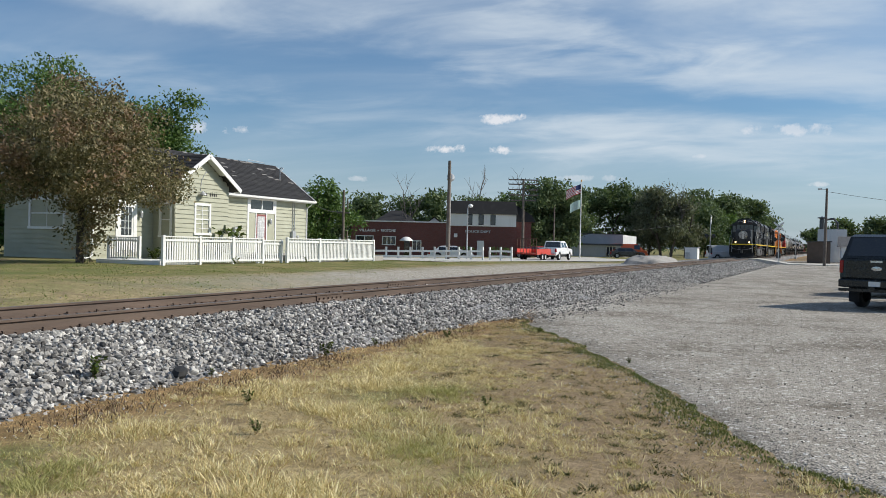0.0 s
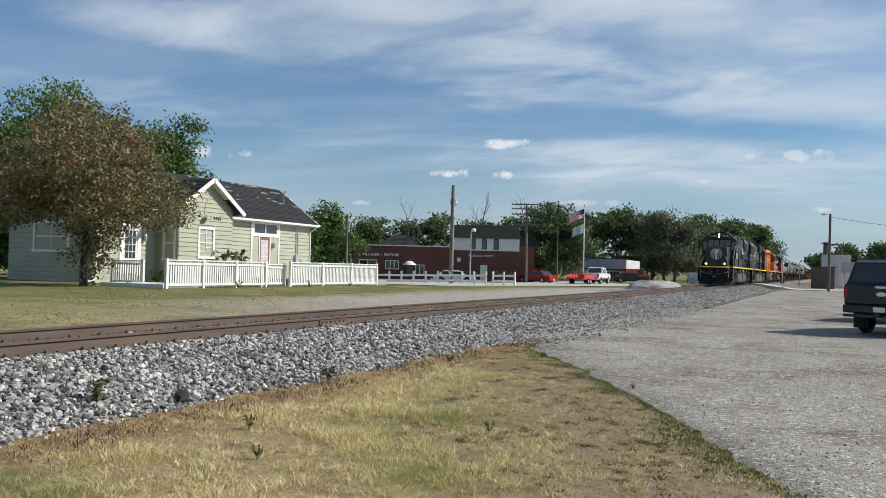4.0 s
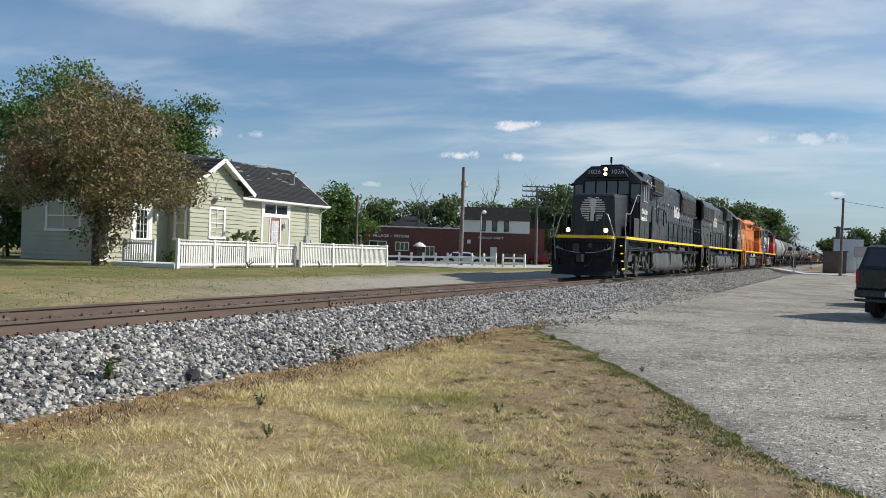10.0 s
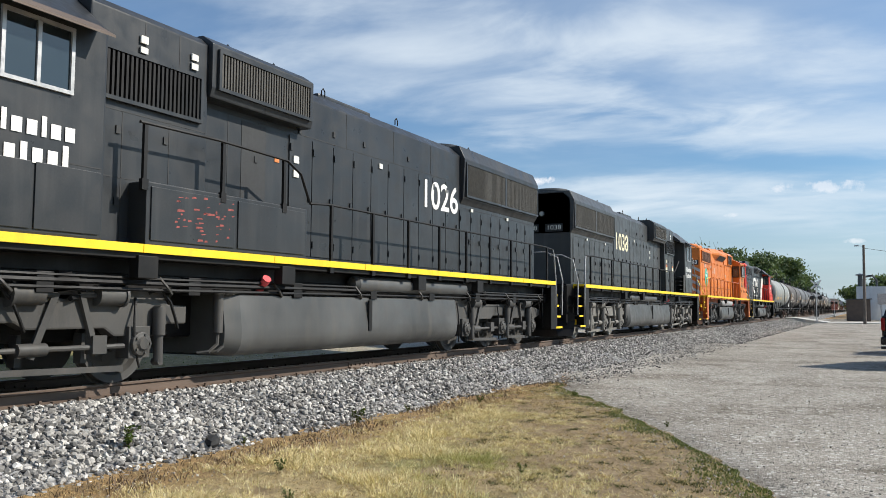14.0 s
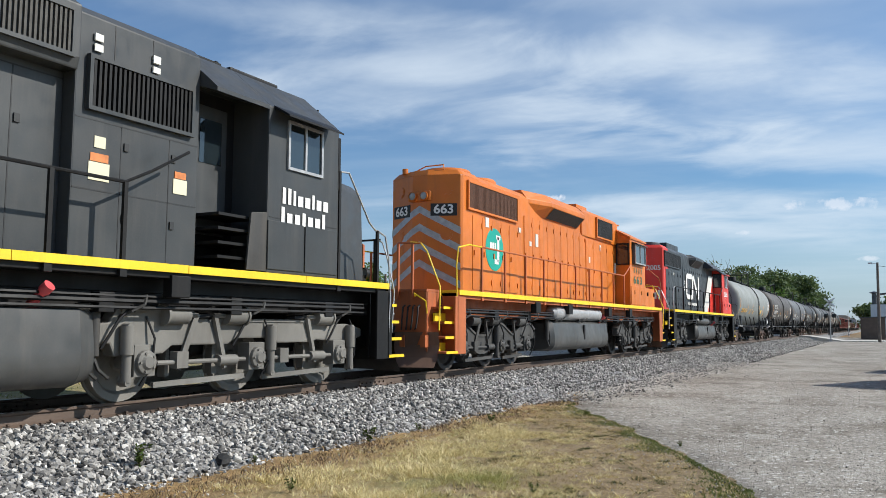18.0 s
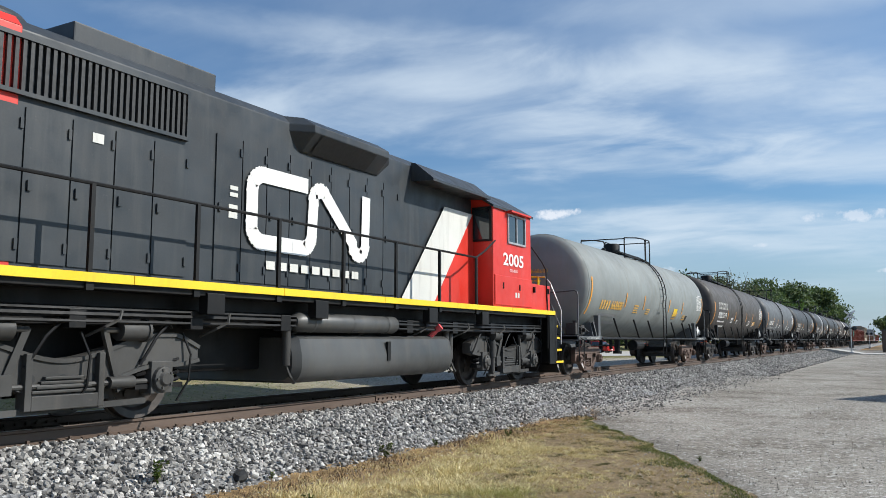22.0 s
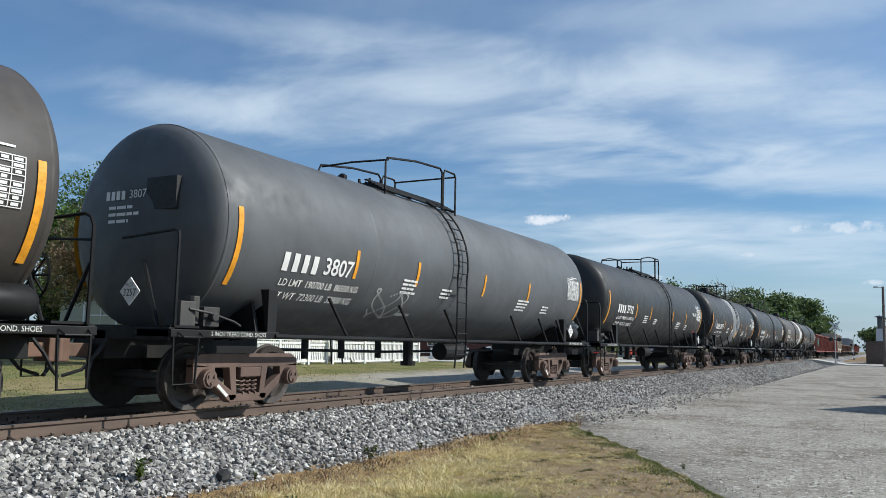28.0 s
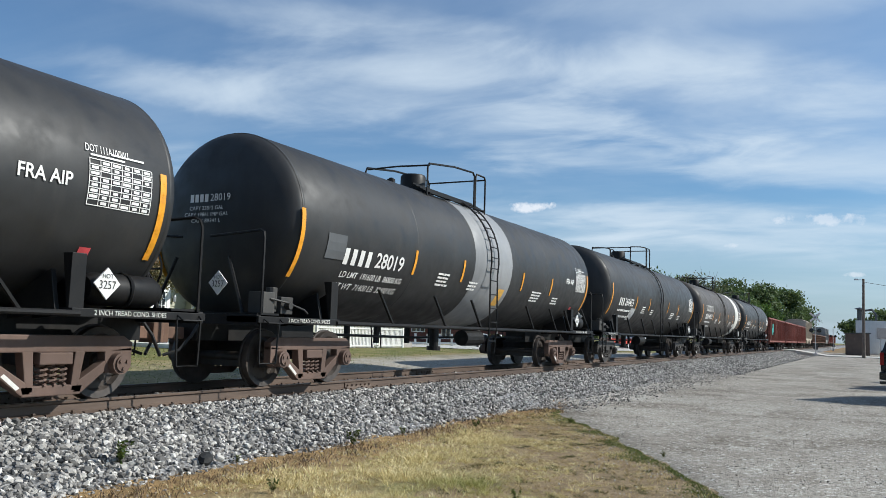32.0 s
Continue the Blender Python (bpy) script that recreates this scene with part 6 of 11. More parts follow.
def hood_loco(kind):
    """A narrow-nosed road switcher: the orange six-axle one or the red and black four-axle one. Cab end at y = 0."""
    six = kind == "orange"
    L = 19.6 if six else 17.5
    body = M["orange"] if six else M["cn_black"]
    cabm = M["orange"] if six else M["red"]
    endm = M["orange"] if six else M["red"]
    label = "orange diesel locomotive with teal disc" if six else "black and red diesel locomotive with white emblem"
    lo = thing("locomotive", label + ", running long hood first", "locomotive", "locomotives of the train")
    lo["length"] = L
    fr = M["frame_black"]
    rail_mat = M["orange_rust"] if six else fr
    if six:
        ax, ty = (-2.05, 0.0, 1.65), 3.55
        loco_truck(lo, ty, ax, M["truck_grey"])
        loco_truck(lo, L - ty, tuple(-a for a in reversed(ax)), M["truck_grey"])
        underframe(lo, L, (7.4, 12.8, 0.30, 1.14), None, sill_mat=M["orange_rust"], air=False)
    else:
        for ty in (2.75, L - 2.75):
            loco_truck(lo, ty, (-1.37, 1.37), M["truck_grey"])
        underframe(lo, L, (5.8, 10.9, 0.34, 1.08), None)
    for y, s in ((0.0, -1), (L, 1)):
        pilot(lo, y, s, M["orange_rust"] if six else fr, wide=1.35)
        coupler(lo, y, s, M["truck_grey"])
        end_steps(lo, y, s, M["orange_rust"] if six else fr, M["yellow"])
    cab0, cab1 = (3.04, 5.17) if six else (1.6, 3.75)
    h1 = 17.6 if six else 15.72
    ztop = 4.66 if six else 4.67
    hw = 0.95
    part("long_hood", hood_shell(hw, cab1, h1 - (0 if six else 0.02), 1.76, ztop, 0.16), body, lo, bevel=0.02)
    # hood end with two angled faces either side of a narrow middle
    CW = 0.20
    fa = math.atan2(0.29, hw - 0.03 - CW)
    slant = lambda sg: ((-math.cos(fa), sg * math.sin(fa), 0), (0, 0, 1), (sg * math.sin(fa), math.cos(fa), 0))
    face_mid = lambda sg, out_=0.0: (sg * ((hw - 0.03 + CW) / 2 + out_ * math.sin(fa)), h1 + 0.195 + out_ * math.cos(fa))
    e = MB()
    zz = ztop + 0.004
    sec = [(-hw - 0.01, h1 - 0.9), (hw + 0.01, h1 - 0.9), (hw + 0.01, h1 - 0.02)] + [(hw - 0.03, h1 + 0.05), (CW, h1 + 0.34), (-CW, h1 + 0.34), (-hw + 0.03, h1 + 0.05), (-hw - 0.01, h1 - 0.02)]
    low = [(x, y) for x, y in sec]
    e.prism(low, "z", 1.76, zz - 0.14)
    top_ = [(x * 0.86, h1 - 0.9 + (y - h1 + 0.9) * 0.92) for x, y in sec]
    n = len(sec)
    v = [(x, y, zz - 0.14) for x, y in sec] + [(x, y, zz) for x, y in top_]
    e.add(v, [(i, (i + 1) % n, n + (i + 1) % n, n + i) for i in range(n)] + [tuple(range(n, 2 * n))])
    end = part("hood_end", e, endm, lo, bevel=0.015)
    # rear lamps and numbers
    for x in (-0.15, 0.15):
        headlamp(lo, (x, h1 + 0.40, 4.02), "+y", 0.09, False, cabm)
    lb = MB()
    lb.box(-0.30, 0.30, h1 + 0.30, h1 + 0.40, 3.90, 4.14)
    part("lamp_box", lb, cabm, lo, bevel=0.03)
    num = "663" if six else "2005"
    if six:
        for sg in (-1, 1):
            nb = MB()
            ux, uy = math.cos(fa), -sg * math.sin(fa)
            cx, cy = face_mid(sg, 0.012)
            ring_ = [(cx + sg * ux * q * 0.31, cy + sg * uy * q * 0.31) for q in (-1, 1)]
            ox, oy = sg * math.sin(fa) * 0.03, math.cos(fa) * 0.03
            nb.prism([(ring_[0][0] - ox, ring_[0][1] - oy), (ring_[1][0] - ox, ring_[1][1] - oy), (ring_[1][0], ring_[1][1]), (ring_[0][0], ring_[0][1])], "z", 3.55, 3.84)
            bd = part("number_board", nb, M["grille"], lo)
            fx, fy = face_mid(sg, 0.022)
            text(num, (fx, fy, 3.695), 0.29, M["white"], bd, slant(sg), width=0.46, bold=0.008)
        st = MB()
        for k in range(5):
            z = 1.95 + 0.42 * k
            for s in (-1, 1):
                a, b = (0.0, z), (s * 0.93, z - 0.52)
                if b[1] < 1.8:
                    t_ = (z - 1.8) / 0.52
                    b = (s * 0.93 * t_, 1.8)
                p = [a, b, (b[0], b[1] + 0.17), (0.0, z + 0.17)]
                yy = lambda x: h1 + 0.35 if abs(x) < CW else h1 + 0.352 - (abs(x) - CW) * math.tan(fa)
                mid = s * CW
                zc = z - 0.52 * CW / 0.93
                if b[1] >= 1.8 and abs(b[0]) > 0.5:
                    st.quad((0, yy(0), a[1]), (mid, yy(mid), zc), (mid, yy(mid), zc + 0.17), (0, yy(0), a[1] + 0.17))
                    st.quad((mid, yy(mid), zc), (b[0], yy(b[0]), b[1]), (b[0], yy(b[0]), b[1] + 0.17), (mid, yy(mid), zc + 0.17))
        part("warning_stripes", st, M["handrail"], lo, "pale slanting stripes on the hood end")
    else:
        for sg in (-1, 1):
            fx, fy = face_mid(sg, 0.012)
            text(num, (fx, fy, 3.62), 0.30, M["dirty_white"], lo, slant(sg), width=0.62, bold=0.008)
        bars([(-0.30, 0, 0.12, 0.42), (-0.12, 0.08, 0.12, 0.26), (0.04, -0.04, 0.12, 0.28), (0.22, 0, 0.12, 0.42)], (*face_mid(-1, 0.012), 2.42), M["dirty_white"], lo, slant(-1), name="emblem", label="white stroke emblem")
    ring = MB()
    for z in (4.18, 3.12) if six else (4.15,):
        for s in (-1, 1):
            q_ = Vector((s * 0.62, h1 + 0.34 - 0.42 * math.tan(fa), z))
            nn = Vector((s * math.sin(fa), math.cos(fa), 0))
            ring.cyl(q_ - nn * 0.02, q_ + nn * 0.012, 0.145, n=22)
            ring.cyl(q_ + nn * 0.008, q_ + nn * 0.022, 0.115, n=22)
    part("round_cover", ring, endm, lo, smooth=True)
    # cab with slanted roof
    cab = MB()
    zsh, zrf = (4.20, 4.62) if six else (4.02, 4.50)
    cab.prism([(-1.5, 1.76), (1.5, 1.76), (1.5, zsh), (0.72, zrf), (-0.72, zrf), (-1.5, zsh)], "y", cab0, cab1)
    part("cab", cab, cabm, lo, bevel=0.02)
    rf = MB()
    rf.prism([(-1.54, zsh - 0.02), (-1.54, zsh + 0.04), (-0.73, zrf + 0.05), (0.73, zrf + 0.05), (1.54, zsh + 0.04), (1.54, zsh - 0.02), (0.72, zrf + 0.01), (-0.72, zrf + 0.01)], "y", cab0 - 0.08, cab1 + 0.06)
    part("cab_roof", rf, body, lo)
    nz = MB()
    nw = 0.78 if six else 0.80
    nt = 3.62 if six else 3.0
    n0 = 1.35 if six else 0.45
    nz.prism([(n0, 1.76), (cab0, 1.76), (cab0, nt + 0.02), (n0 + (0.10 if six else 0.25), nt - 0.05), (n0, nt - (0.17 if six else 0.30))], "x", -nw, nw)
    part("short_hood", nz, cabm, lo, bevel=0.04)
    for s in (-1, 1):
        lw = MB()
        lw.box(*sorted((s * 1.0, s * 1.49)), 1.6 if six else 0.35, cab0 + 0.02, 1.76, 2.48 if six else 2.40)
        lw.box(*sorted((s * 1.5, s * 1.525)), cab0 + 0.02, cab1 - 0.05, 1.80, 2.48)
        part("side_locker", lw, cabm, lo, bevel=0.012)
        hd = MB()
        for y in np.linspace(1.75 if six else 0.5, cab1 - 0.5, 4):
            hd.box(*sorted((s * 1.49, s * 1.54)), y, y + 0.05, 2.18, 2.32)
        part("locker_latches", hd, fr, lo)
        w0, w1 = (3.44, 4.84) if six else (2.02, 2.95)
        wx = 1.60 if six else 1.5
        pane_frame(lo, s, wx, w0, w1, 3.34 if six else 3.30, 3.96 if six else 3.92, M["handrail"], M["cab_glass"], split=2)
        if six:
            # the window stands proud of the cab side in a metal box
            wb = MB()
            xa_, xb_ = sorted((s * 1.5, s * 1.605))
            wb.box(xa_, xb_, w0 - 0.055, w0 - 0.005, 3.28, 4.02)
            wb.box(xa_, xb_, w1 + 0.005, w1 + 0.055, 3.28, 4.02)
            wb.box(xa_, xb_, w0 - 0.005, w1 + 0.005, 3.28, 3.335)
            wb.box(xa_, xb_, w0 - 0.005, w1 + 0.005, 3.965, 4.02)
            part("window_box", wb, M["truck_grey"], lo, "weathered grey metal window box", bevel=0.006)
        a_, b_ = sorted((s * 1.03, s * 1.42))
        pane_frame(lo, 1, cab1, a_, b_, 3.28, 3.98, fr, M["cab_glass"], face="y", name="rear_window")
        awn = MB()
        if six:
            awn.prism([(s * 1.5, 4.06), (s * 1.5, 4.10), (s * 1.70, 4.035), (s * 1.70, 4.00)], "y", w0 - 0.08, w1 + 0.08)
        else:
            awn.box(*sorted((s * 1.5, s * 1.66)), w0 - 0.1, w1 + 0.1, 3.98, 4.02)
        part("window_awning", awn, M["truck_grey"] if six else cabm, lo)
        f = "-x" if s < 0 else "+x"
        if six:
            bars([(-0.5, 0.36, 0.095, 0.19), (-0.17, 0.36, 0.085, 0.19), (0.17, 0.36, 0.10, 0.19), (0.5, 0.36, 0.095, 0.19)], (s * 1.514, 4.16, 2.70), M["green_text"], lo, f)
            text(num, (s * 1.514, 4.16, 2.70), 0.40, M["green_text"], lo, f, width=1.16, spacing=1.3, bold=0.006)
            disc = MB()
            disc.lathe([(0.0, s * (hw + 0.030)), (0.53, s * (hw + 0.030)), (0.54, s * (hw + 0.02))][:: 1 if s < 0 else -1], (0, 15.85, 2.90), "x", 32)
            dd = part("teal_disc", disc, M["teal"], lo, "round teal emblem with white shapes")
            bars([(-0.24, 0.07, 0.10, 0.16), (-0.11, 0.07, 0.10, 0.16), (0.02, 0.07, 0.09, 0.16), (0.20, 0.0, 0.12, 0.62), (0.10, -0.32, 0.24, 0.12), (0.20, 0.30, 0.26, 0.10)], (s * (hw + 0.034), 15.85, 2.92), M["white"], dd, f)
        else:
            text(num, (s * 1.514, 2.66, 2.86), 0.40, M["white"], lo, f, width=1.15, bold=0.008)
            text("GR-4201", (s * 1.514, 2.66, 2.62), 0.10, M["white"], lo, f, width=0.42)
            bars([(-0.07, 0, 0.10, 0.12), (0.07, 0, 0.09, 0.12)], (s * 1.53, 2.5, 2.06), M["dirty_white"], lo, f)
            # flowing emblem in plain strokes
            em = MB()
            x = s * (hw + 0.052)
            c0, d = 9.42, (-1 if s < 0 else 1)

            def stroke(pts, w=0.25):
                for i_, ((a, b), (c, e_)) in enumerate(zip(pts, pts[1:])):
                    l = math.hypot(c - a, e_ - b) or 1
                    nx, ny = -(e_ - b) / l * w / 2, (c - a) / l * w / 2
                    ex_, ey_ = (c - a) / l * w * 0.3, (e_ - b) / l * w * 0.3
                    q = [(a + nx - ex_, b + ny - ey_), (a - nx - ex_, b - ny - ey_), (c - nx + ex_, e_ - ny + ey_), (c + nx + ex_, e_ + ny + ey_)]
                    em.quad(*[(x + s * 0.0025 * (i_ % 3), c0 + d * u, w_) for u, w_ in q])
            stroke([(u * 1.12, 3.01 + (q_ - 3.01) * 1.16) for u, q_ in [(-0.35, 3.46)] + arc(-1.25, 3.24, 0.22, 90, 180, 4) + arc(-1.25, 2.78, 0.22, 180, 270, 4) + [(-0.55, 2.56)] + arc(-0.40, 2.78, 0.22, 270, 350, 4) + [(-0.15, 3.25)] + arc(0.02, 3.26, 0.18, 170, 30, 5) + [(0.85, 2.75)] + arc(1.02, 2.76, 0.18, 215, 350, 5) + [(1.22, 3.46)]])
            part("emblem", em, M["white"], lo, "white flowing stroke emblem on the hood")
            bars([(-1.2 + 0.28 * k, 0, 0.20, 0.13) for k in range(9)], (s * (hw + 0.052), 9.42, 2.15), M["dirty_white"], lo, f, label="row of white lettering below the emblem")
            wedge = MB()
            for (a0, a1), (b0, b1), mk in (((6.85, 5.55), (5.10, 3.8), "w"),):
                wedge.quad((x, a0, 1.78), (x, a1, 1.78), (x, b1, 3.86), (x, b0, 3.86))
            part("white_wedge", wedge, M["dirty_white"], lo, "grimy white slanting band")
            rw = MB()
            xx = s * (hw + 0.050)
            rw.quad((xx, 5.55, 1.78), (xx, cab1, 1.78), (xx, cab1, 3.86), (xx, 3.8, 3.86))
            part("red_wedge", rw, M["red"], lo, "red slanting panel behind the cab")
    # louvres, brake blister, screens, fans
    g0, g1 = (14.45, 17.35) if six else (12.4, 15.6)
    for s in (-1, 1):
        f1 = slats(lo, s, g0, g1, 3.78, 4.38, hw, M["mesh_rust"] if six else M["grille"], 58 if six else 34, name="radiator_louvre", deep=0.05)
        part("louvre_frame", f1, body, lo)
    if six:
        b0, b1, z0, z1 = 9.4, 13.6, 4.10, 4.78
    else:
        b0, b1, z0, z1 = 7.2, 10.2, 4.08, 4.66
    bl = MB()
    sec = [(-0.98, z0), (0.98, z0), (1.26, z0 + 0.30), (1.26, z0 + 0.42), (1.0, z1), (-1.0, z1), (-1.26, z0 + 0.42), (-1.26, z0 + 0.30)]
    inn = [(x * 0.74, z) for x, z in sec]
    n = len(sec)
    v = [(x, b0, z) for x, z in inn] + [(x, b0 + (0.15 if six else 0.5), z) for x, z in sec] + [(x, b1 - (1.1 if six else 0.3), z) for x, z in sec] + [(x, b1, z) for x, z in inn]
    fcs = [tuple(range(n))] + [tuple(reversed(range(3 * n, 4 * n)))]
    for r in range(3):
        fcs += [(r * n + i, (r + 1) * n + i, (r + 1) * n + (i + 1) % n, r * n + (i + 1) % n) for i in range(n)]
    bl.add(v, fcs)
    part("brake_blister", bl, body, lo, "flared dynamic brake housing", bevel=0.015)
    for s in (-1, 1):
        sc0, sc1 = (b0 + 0.25, b1 - 1.25) if six else (b0 + 0.9, b1 - 0.5)
        sc = MB()
        sc.add([(s * 0.99, sc0, z0 + 0.02), (s * 0.99, sc1, z0 + 0.02), (s * 1.25, sc1, z0 + 0.29), (s * 1.25, sc0, z0 + 0.29)], [(0, 1, 2, 3) if s > 0 else (3, 2, 1, 0)])
        scm = part("intake_screen", sc, M["grille"], lo)
        scm.location = (s * 0.012, 0, -0.012)
        sy0, sy1 = (5.85, 7.6) if six else (4.0, 6.6)
        if six:
            f1 = slats(lo, s, sy0, sy1, 4.06, 4.66, 1.0, M["grille"], 26, name="filter_screen")
            part("louvre_frame", f1, body, lo)
        else:
            aw = MB()
            aw.prism([(s * hw, 4.20), (s * hw, 4.58), (s * (hw + 0.10), 4.56), (s * (hw + 0.52), 4.22), (s * (hw + 0.52), 4.17)], "y", 3.8, 6.4)
            part("filter_awning", aw, body, lo)
    if six:
        fh = MB()
        fh.prism([(-1.0, 3.95), (1.0, 3.95), (1.0, 4.74), (0.84, 4.88), (-0.84, 4.88), (-1.0, 4.74)], "y", 5.02, 9.1)
        part("filter_housing", fh, body, lo, bevel=0.02)
        hb_ = MB()
        hb_.box(-0.8, 0.8, 7.95, 9.05, 4.86, 5.0)
        part("roof_hatch", hb_, body, lo, bevel=0.03)
        for s in (-1, 1):
            ar = MB()
            ar.lathe([(0.0, 8.36), (0.12, 8.38), (0.20, 8.48), (0.20, 12.6), (0.12, 12.7), (0.0, 12.72)], (s * 1.24, 0, 1.37), "y", 18)
            part("air_reservoir", ar, M["handrail"], lo, "long silver air reservoir under the walkway", smooth=True)
    doors = (8.7, 13.9, 9) if six else (6.9, 11.8, 9)
    hood_doors(lo, hw, doors[0], doors[1], 1.86, 4.0 if six else 3.98, doors[2], body)
    hood_doors(lo, hw, g0 - 0.1, g1 - 0.25, 1.86, 3.62, 5, body)
    if six:
        hood_doors(lo, hw, cab1 + 0.35, 8.6, 1.86, 3.86, 4, body)
        for y in (16.6, 15.1):
            fan_cap(lo, y, ztop + 0.02, 0.62, body)
    else:
        for y in (14.85,):
            fan_cap(lo, y, ztop + 0.02, 0.62, body)
        bx = MB()
        bx.box(-0.72, 0.72, 11.6, 14.0, ztop - 0.05, ztop + 0.27)
        part("roof_box", bx, body, lo, bevel=0.02)
    top = MB()
    for y in np.linspace(cab1 + 1.0, h1 - 0.6, 5):
        lift_ring(top, 0.7, y, ztop - 0.01)
    top.cyl((-0.6 if six else 0.2, (cab0 + cab1) / 2, zrf), (-0.6 if six else 0.2, (cab0 + cab1) / 2, zrf + (0.32 if six else 0.14)), 0.07 if six else 0.05, n=8)
    top.cyl((-0.6 if six else 0.2, (cab0 + cab1) / 2, zrf + (0.19 if six else 0.14)), (-0.6 if six else 0.2, (cab0 + cab1) / 2, zrf + (0.225 if six else 0.18)), 0.20, n=14)
    top.tube([(-0.5, h1 + 0.1, ztop), (-0.5, h1 + 0.1, ztop + 0.12), (0.1, h1 - 0.1, ztop + 0.16), (0.5, h1 - 0.4, ztop + 0.14), (0.5, h1 - 0.4, ztop)], 0.016, 5)
    top.cyl((0.55, h1 + 0.1, ztop - 0.03), (0.55, h1 + 0.1, ztop + 0.10), 0.07, n=10)
    part("roof_fittings", top, body if six else fr, lo)
    decal = MB()
    for s in (-1, 1):
        for y, z, w, h in ((16.2, 3.42, 0.2, 0.24), (14.15, 3.50, 0.16, 0.13), (13.4, 3.2, 0.16, 0.13), (12.9, 3.22, 0.2, 0.36), (8.2, 3.1, 0.14, 0.2), (7.0, 3.6, 0.14, 0.2), (5.2, 2.9, 0.14, 0.4)) if six else ((11.35, 3.2, 0.16, 0.06), (11.35, 3.1, 0.16, 0.06), (11.35, 2.78, 0.18, 0.2), (4.5, 3.58, 0.14, 0.16), (13.7, 3.4, 0.16, 0.12)):
            decal.box(*sorted((s * hw, s * (hw + 0.034))), y, y + w, z, z + h)
    part("warning_decals", decal, M["dirty_white"], lo)
    for s in (-1, 1):
        y0, y1 = cab1 + 0.25, h1 + 0.1
        zr = 2.78
        railing(lo, [(s * 1.5, cab1 - 0.1, 3.25), (s * 1.5, y0 + 0.2, 2.95), (s * 1.5, y0 + 0.6, zr)] + [(s * 1.5, y, zr) for y in np.linspace(y0 + 1, y1, 8)], [(s * 1.5, y, zr) for y in np.linspace(y0 + 0.6, y1, 10 if six else 8)], mat=rail_mat)
        hm = M["handrail"] if not six else M["yellow"]
        grab(lo, [(s * 1.5, y1, zr), (s * 1.5, y1 + 0.65, zr), (s * 1.5, L - 0.72, zr - 0.1), (s * 1.5, L - 0.64, zr - 0.5), (s * 1.52, L - 0.62, 1.7), (s * 1.52, L - 0.64, 0.8)], hm)
        for ye, d in ((L, 1), (0, -1)):
            grab(lo, [(s * 1.44, ye + d * 0.02, 0.9), (s * 1.46, ye + d * 0.02, 1.8), (s * 1.15, ye + d * 0.03, 2.55), (s * 1.0, ye + d * 0.03, 2.72), (s * 0.75, ye + d * 0.03, 2.75)], hm)
            railing(lo, [(s * 1.0, ye + d * 0.03, 2.72), (s * 0.45, ye + d * 0.03, 2.75)], [(s * 0.80, ye + d * 0.03, 2.74), (s * 0.45, ye + d * 0.03, 2.74)], mat=M["yellow"] if not six else rail_mat)
            grab(lo, [(s * 1.2, ye + d * 0.1, 1.25), (s * 1.22, ye + d * 0.2, 1.5), (s * 0.95, ye + d * 0.2, 1.66), (s * 0.9, ye + d * 0.08, 1.6)], hm)
        grab(lo, [(s * 1.5, cab0 - 0.05, 3.3), (s * 1.46, 0.8, 3.0), (s * 1.5, 0.62, 2.8), (s * 1.52, 0.60, 1.7), (s * 1.52, 0.62, 0.8)], rail_mat)
    if not six:
        # the four-axle body stands half a metre back on its frame
        low_gear = ("truck", "sill", "deck", "motor_housing", "sill_beam", "end_platform", "end_stripe", "yellow_stripe", "walkway", "jacking_pad", "air_pipe", "branch_pipe", "junction_box", "fuel_tank", "air_reservoir", "filter_canister", "snow_plough", "plough_bracket", "air_hose", "end_plate", "coupler", "brake_hose", "step_plate", "step")
        for ob in lo.children:
            kind_ = ob.name.split(".")[0]
            if kind_ in low_gear:
                continue
            ys_ = [v.co.y for v in ob.data.vertices]
            if min(ys_) > 0.3 and max(ys_) < L - 0.9:
                ob.location.y += 0.5
    return lo


